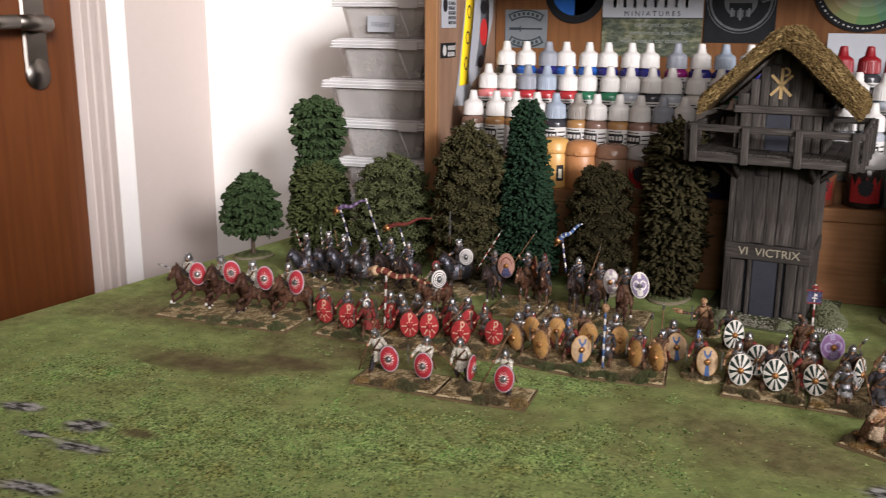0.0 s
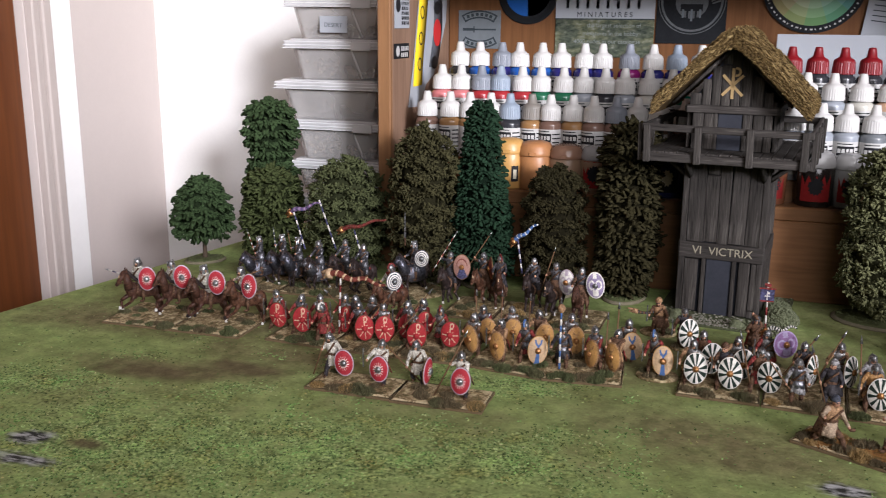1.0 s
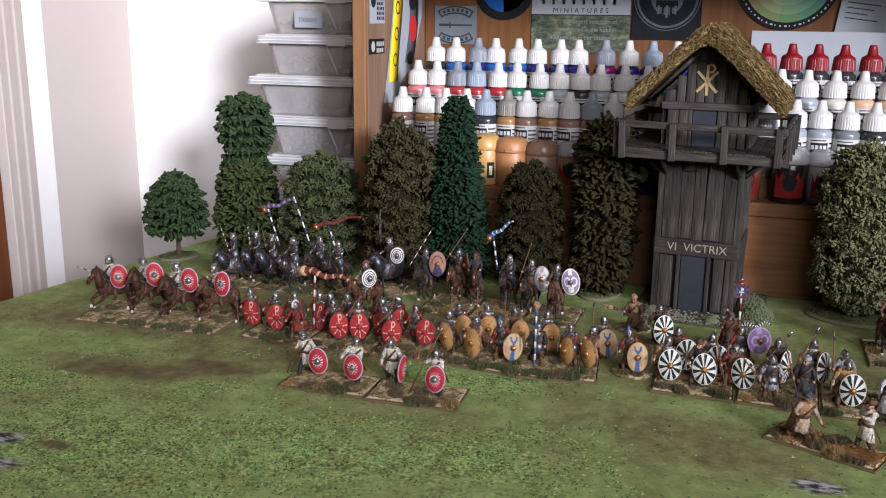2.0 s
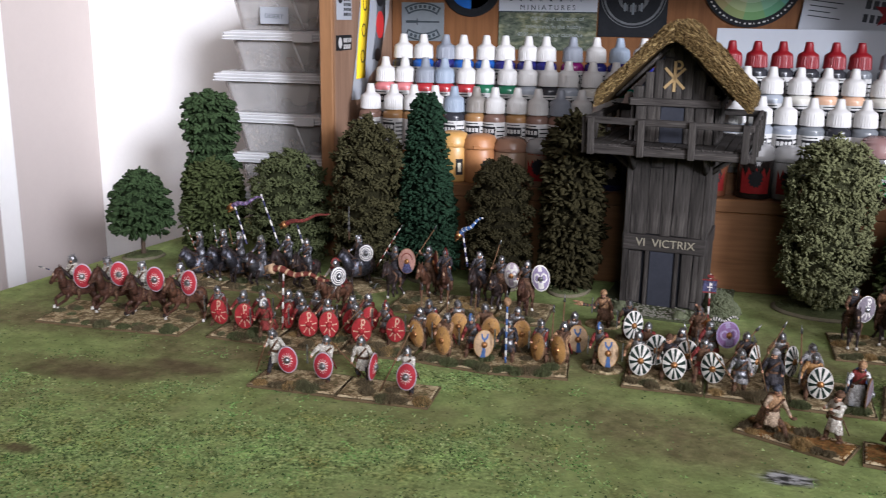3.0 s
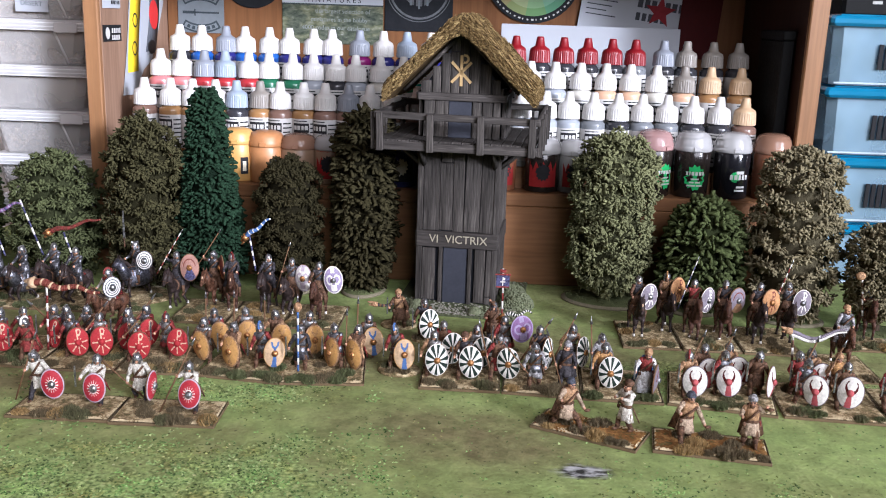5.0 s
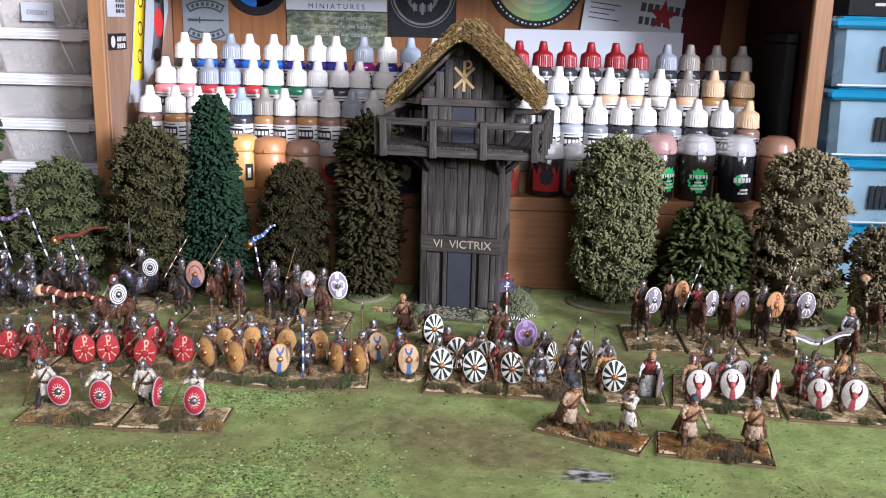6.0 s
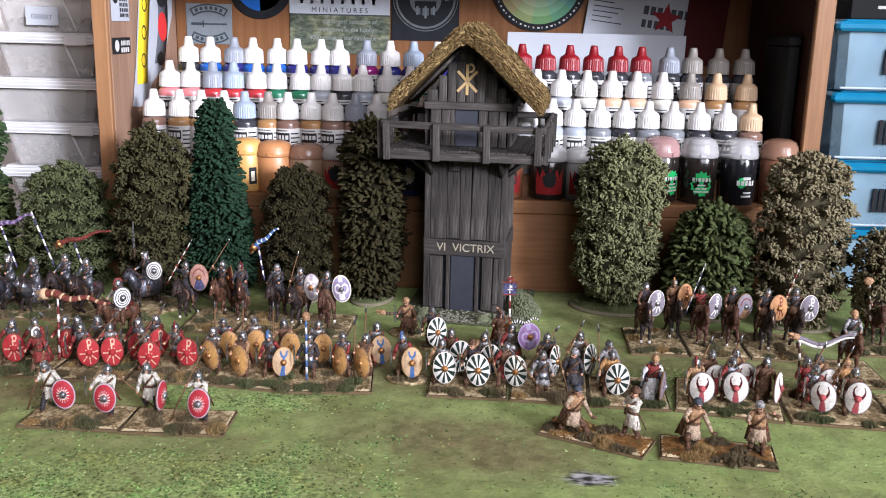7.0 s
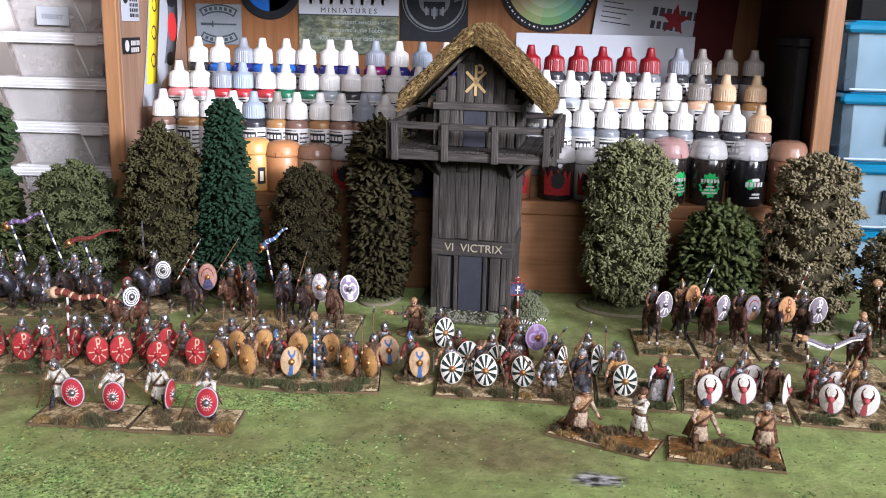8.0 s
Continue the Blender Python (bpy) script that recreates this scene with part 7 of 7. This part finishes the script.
# white and green line
WHT = [(41, 696, 4, 22), (50, 614, 4, 4), (61, 640, 7, 8), (75, 612, 4, 0), (84, 634, 6, 12), (103, 612, 8, -6), (134, 636, 5, 62), (162, 643, 9, 58), (177, 602, 5, 4)]
for i, (x, y, dx, turn) in enumerate(WHT):
    miniature(*behind(x, y, dx), "", (at(dx), 0.0170, facing(x, y, turn), "wheel"), tunic=("brown", "tan", "dark_red")[i % 3] if i < 8 else "ochre", armour=("dark_cloth", "mail", "brown")[i % 3] if i < 8 else "ochre",
              helmet="brown" if i in (3,) else "steel", spear=(0.016, (0.7, 0.45, -0.25)[i % 3], 0.1) if i in (5, 6, 7) else None, lean=(-6, 5, 0)[i % 3], stride=1.4, label="model warrior with white and dark green segmented shield")
miniature(0.122, 0.605, "", None, tunic="grey", armour="dark_steel", spear=(0.013, -0.75, -0.2), label="model warrior in grey mail with a long spear")
miniature(0.145, 0.608, "", None, tunic="dark_cloth", armour="dark_cloth", helmet="grey", legs="dark_cloth", cape="dark_cloth", spear=(0.016, -0.3, 0.0), label="bearded model warrior in black with spear")
miniature(0.174, 0.629, "", None, tunic="grey", armour="grey", spear=(0.018, -0.08, 0.0), label="model warrior with spear and grey cloak", cape="grey")
miniature(0.202, 0.601, "", (0.006, 0.016, 70, "grey"), tunic="chalk", armour="dark_red", helmet="tan", robe=True, cape="blue", label="model figure in a long white robe")


def horn(g):
    windsock(g, [(-0.004, -0.004, 0.020), (-0.008, -0.007, 0.020), (-0.012, -0.009, 0.020), (-0.016, -0.010, 0.021)][::-1], 0.0017, ("dark_cloth", "wood_shaft"), "tan")


miniature(0.014, 0.726, "", None, tunic="brown", armour="tan", helmet="tan", cape="brown", label="model hornblower in brown", banner=horn)


def vexillum(g):
    o = Vector((0.094, 0.701, 0.0027))
    striped_pole(g, (Vector((0.1025, 0.722, 0.003)) - o) / FOOT, (Vector((0.1015, 0.722, 0.060)) - o) / FOOT, "white", "dark_red", 8)
    for c, size, key in (((0, 0, 0), (0.0100, 0.0006, 0.0100), "indigo"), ((0, -0.0002, 0.0056), (0.0118, 0.0010, 0.0011), "dark_red"), ((0, -0.0002, -0.0052), (0.0100, 0.0008, 0.0010), "dark_red"),
                         ((0, -0.0005, -0.0004), (0.0007, 0.0003, 0.0068), "white"), ((0, -0.0005, -0.0008), (0.0038, 0.0003, 0.0008), "white"), ((0.0009, -0.0005, 0.0018), (0.0016, 0.0003, 0.0016), "white"), ((0, 0.0002, 0.0086), (0.0046, 0.0018, 0.0024), "dark_red")):
        g.box((Vector((0.1015, 0.7208, 0.0495)) + Vector(c) - o) / FOOT, size, P[key])


miniature(0.094, 0.701, "", None, tunic="brown", armour="brown", helmet="dark_steel", legs="dark_cloth", cape="dark_red", reach=(-0.0030, -0.0050, 0.0330), label="model leader in red with a small blue banner", banner=vexillum)


def pale_sock(g):
    windsock(g, wavy((0.000, 0.002, 0.0300), (0.0190, 0.004, 0.0330), 8, 0.0014), 0.0020, ("white", "green_black"), "bronze")


miniature(0.102, 0.664, "", (0.013, 0.029, 20, "violet"), tunic="dark_red", armour="mail", label="model warrior with violet shield and pale windsock", cape="dark_red", banner=pale_sock)

# skirmishers on rusty bases
for x, y, h, tun, arm, cap, lean, stride, reach, lab in ((138, 536, 22, "wool", "tan", "slate", 8, 2.3, (0.0090, -0.0045, 0.0125), "model skirmisher in brown tunic and cap, striding"), (177, 535, -62, "linen", "linen", "brown", 0, 0.8, (0.0030, -0.0060, 0.0215), "model skirmisher in white tunic"),
                                                         (213, 521, 14, "wool", "tan", "slate", 6, 2.3, (0.0095, -0.0045, 0.0115), "model skirmisher in tan tunic with cape, striding"), (254, 518, -8, "wool", "tan", "grey", -4, 1.0, (0.0068, -0.0040, 0.0260), "model skirmisher in tan tunic with raised arm")):
    miniature(at(x), at(y), "", None, tunic=tun, armour=arm, helmet=cap, heading=h, cape="brown" if tun != "linen" else "", lean=lean, stride=stride, reach=reach, size=1.02, label=lab)

# bull's-head shields
BUL = [(236, 592, 3, 2), (250, 609, 5, 18), (261, 595, 3, 0), (273, 614, 5, 18), (292, 597, 9, 74), (319, 583, 5, -6), (332, 607, 5, 15), (343, 582, 3, 0), (378, 581, 5, 8)]
for i, (x, y, dx, turn) in enumerate(BUL):
    miniature(*behind(x, y, dx), "", (at(dx), 0.0165, facing(x, y, turn), "bull"), tunic=("tan", "brown", "dark_red")[i % 3], armour=("tan", "brown", "dark_steel")[i % 3], crest="dark_red" if i == 0 else "",
              spear=(0.017, 0.35, 0.0) if i in (1, 3, 6) else None, cape="dark_red" if i == 4 else "", lean=(-5, 5, 0)[i % 3], stride=1.3, label="model warrior with white shield bearing red horns")
miniature(0.342, 0.606, "", None, tunic="tan", armour="ochre", helmet="tan", spear=(0.017, 0.4, 0), label="model warrior in ochre tunic with spear")


def white_draco(g):
    o = Vector((0.315, 0.607, 0.0027))
    striped_pole(g, (Vector((0.3125, 0.612, 0.003)) - o) / FOOT, (Vector((0.3095, 0.614, 0.049)) - o) / FOOT, "white", "brown", 8)
    for dz, col, rr in ((0.0011, "ash", 0.0019), (-0.0011, "white", 0.0018)):
        pts = [Vector((0.3080 + 0.043 * k / 10, 0.614 + 0.006 * k / 10, 0.0485 + dz - 0.0062 * math.sin(math.pi * min(1, k / 8.5)) ** 1.5 + 0.0012 * k / 10)) for k in range(11)]
        windsock(g, [(p - o) / FOOT for p in pts], rr, (col,), "tan" if dz > 0 else None)


miniature(0.315, 0.607, "", None, tunic="dark_red", armour="dark_red", label="model standard bearer with pale windsock standard", banner=white_draco)

# cavalry with red sunburst shields
for i, (x, y, sx, sz, turn) in enumerate(((-460, 640, 18, 38, 20), (-426, 645, 17, 41, 20), (-390, 639, 20, 41, 10), (-356, 644, 13, 39, -5))):
    rider(at(x) + 0.015, at(y) - 0.014, -30, (at(sx) * 0.8, at(sz) + 0.001, turn, "sun"), horse=("bay", "bay", "bay", "chestnut")[i], tunic="linen", armour="linen", gallop=True, size=1.09, spear=((0.031, -9.0, -3.0), None, None, (0.036, 2.0, 1.6))[i],
          label="model horseman with red sunburst shield galloping")


# heavy cavalry
def flag_a(g):
    o = Vector((-0.327, 0.762, 0.0027))
    striped_pole(g, (Vector((-0.341, 0.758, 0.045)) - o) / MOUNT, (Vector((-0.353, 0.758, 0.084)) - o) / MOUNT, "white", "indigo", 8)
    windsock(g, [(Vector(p) - o) / MOUNT for p in wavy((-0.3550, 0.758, 0.0825), (-0.3240, 0.760, 0.0935), 8, 0.0016)], 0.0028, ("violet", "indigo", "violet", "lilac"), "bronze")


def flag_b(g):
    o = Vector((-0.304, 0.774, 0.0027))
    striped_pole(g, (Vector((-0.310, 0.765, 0.045)) - o) / MOUNT, (Vector((-0.3275, 0.765, 0.095)) - o) / MOUNT, "white", "indigo", 8)


def flag_c(g):
    o = Vector((-0.279, 0.762, 0.0027))
    striped_pole(g, (Vector((-0.281, 0.760, 0.045)) - o) / MOUNT, (Vector((-0.288, 0.760, 0.068)) - o) / MOUNT, "white", "indigo", 5)
    windsock(g, [(Vector(p) - o) / MOUNT for p in wavy((-0.3000, 0.760, 0.0680), (-0.2540, 0.760, 0.0820), 9, 0.0012)], 0.0026, ("maroon", "dark_red", "maroon"), "bronze")


for x, y, h, bn, bard, lab in ((-392, 758, -30, None, "scales", "model armoured rider in dark mail"), (-374, 775, -20, None, "scales", "model armoured rider on a barded horse"),
                               (-353, 768, -25, None, "scales", "model armoured rider on a barded horse"), (-327, 762, -20, flag_a, "dark_steel", "model armoured rider with blue windsock standard"),
                               (-304, 774, -25, flag_b, "", "model armoured rider with striped lance"), (-279, 762, -20, flag_c, "", "model armoured rider with red windsock standard")):
    rider(at(x), at(y), h, None, horse="black_horse", barding=bard, tunic="dark_steel", armour="dark_steel", helmet="steel", spear=(0.036, 0.55, -0.6) if bn is None else None, banner=bn, label=lab)


def raised_sword(g):
    g.box((-0.0085, -0.003, 0.0620), (0.0018, 0.0007, 0.0240), P["steel"], None, 0.6)
    g.tube((-0.0085, -0.003, 0.043), (-0.0085, -0.003, 0.051), 0.0007, 0.0007, P["brown"], 6)


rider(-0.235, 0.791, -40, (0.011, 0.038, 10, "rings"), horse="black_horse", barding="scales", tunic="dark_steel", banner=raised_sword, label="model armoured rider with raised sword, ringed shield")
rider(-0.225, 0.697, -35, (0.005, 0.040, 38, "rings"), horse="chestnut", tunic="linen", armour="dark_red", crest="dark_red", cape="dark_red", label="model mounted commander with ringed shield, red cape")


# light cavalry
def blue_sock(g):
    o = Vector((-0.106, 0.763, 0.0027))
    striped_pole(g, (Vector((-0.1165, 0.757, 0.040)) - o) / MOUNT, (Vector((-0.1215, 0.757, 0.072)) - o) / MOUNT, "white", "indigo", 7)
    windsock(g, [(Vector(p) - o) / MOUNT for p in wavy((-0.1240, 0.757, 0.0715), (-0.1030, 0.758, 0.0880), 8, 0.0012)], 0.0026, ("blue", "blue", "blue", "white"), "bronze")


rider(-0.188, 0.762, -12, (0.015, 0.041, 10, "fan"), horse="black_horse", tunic="dark_cloth", spear=(0.042, 0.55, 0.2), label="model horseman with dusky pink oval shield and lance")
rider(-0.157, 0.770, -8, (0.010, 0.040, -65, "plum"), horse="chestnut", tunic="brown", spear=(0.042, 0.6, 0.2), label="model horseman with plum shield and lance")
rider(-0.139, 0.762, 12, None, horse="bay", tunic="dark_cloth", armour="dark_cloth", crest="dark_red", cape="dark_red", label="model mounted officer with red plume")
rider(-0.106, 0.763, -10, None, horse="black_horse", tunic="dark_cloth", banner=blue_sock, label="model horseman with blue and white windsock")
rider(-0.083, 0.752, -14, (0.013, 0.038, -15, "pale"), horse="black_horse", tunic="brown", spear=(0.036, 0.35, -0.1), label="model horseman with pale oval shield")
rider(-0.058, 0.743, -6, (0.016, 0.040, 5, "lilac"), horse="bay", tunic="brown", label="model horseman with lilac oval shield")

for i, (x, y, sx, sz, turn, dev) in enumerate(((219, 735, 10, 38, 20, "greychi"), (247, 752, 10, 40, 25, "orange"), (266, 731, 12, 38, 30, "greychi"), (293, 734, 11, 38, 20, "grey"), (320, 729, 11, 39, 10, "orange"), (347, 734, 12, 38, 5, "greychi"))):
    rider(at(x), at(y), 4 - 2 * i, (at(sx), at(sz), turn, dev), horse=("black_horse", "black_horse", "bay", "bay", "black_horse", "black_horse")[i], tunic="brown", armour=("dark_cloth", "tan", "dark_red", "dark_cloth", "dark_cloth", "dark_steel")[i],
          crest="ochre" if i == 1 else "", spear=(0.040, 0.3, 0.0) if i in (2, 5) else None, label="model horseman with painted oval shield standing")
rider(0.371, 0.672, -5, None, horse="chestnut", tunic="grey", armour="dark_steel", helmet="tan", cape="dark_cloth", label="model horseman in grey cloak")


def beast_standard(g):
    o = Vector((0.424, 0.752, 0.0027))
    striped_pole(g, (Vector((0.4185, 0.746, 0.018)) - o) / MOUNT, (Vector((0.4125, 0.746, 0.058)) - o) / MOUNT, "white", "brown", 8)
    g.ball((Vector((0.4110, 0.745, 0.0590)) - o) / MOUNT, (0.0042, 0.0030, 0.0034), P["tan"], 9, 6)


rider(0.424, 0.752, -5, None, horse="bay", tunic="brown", label="model horseman carrying a carved standard", banner=beast_standard)
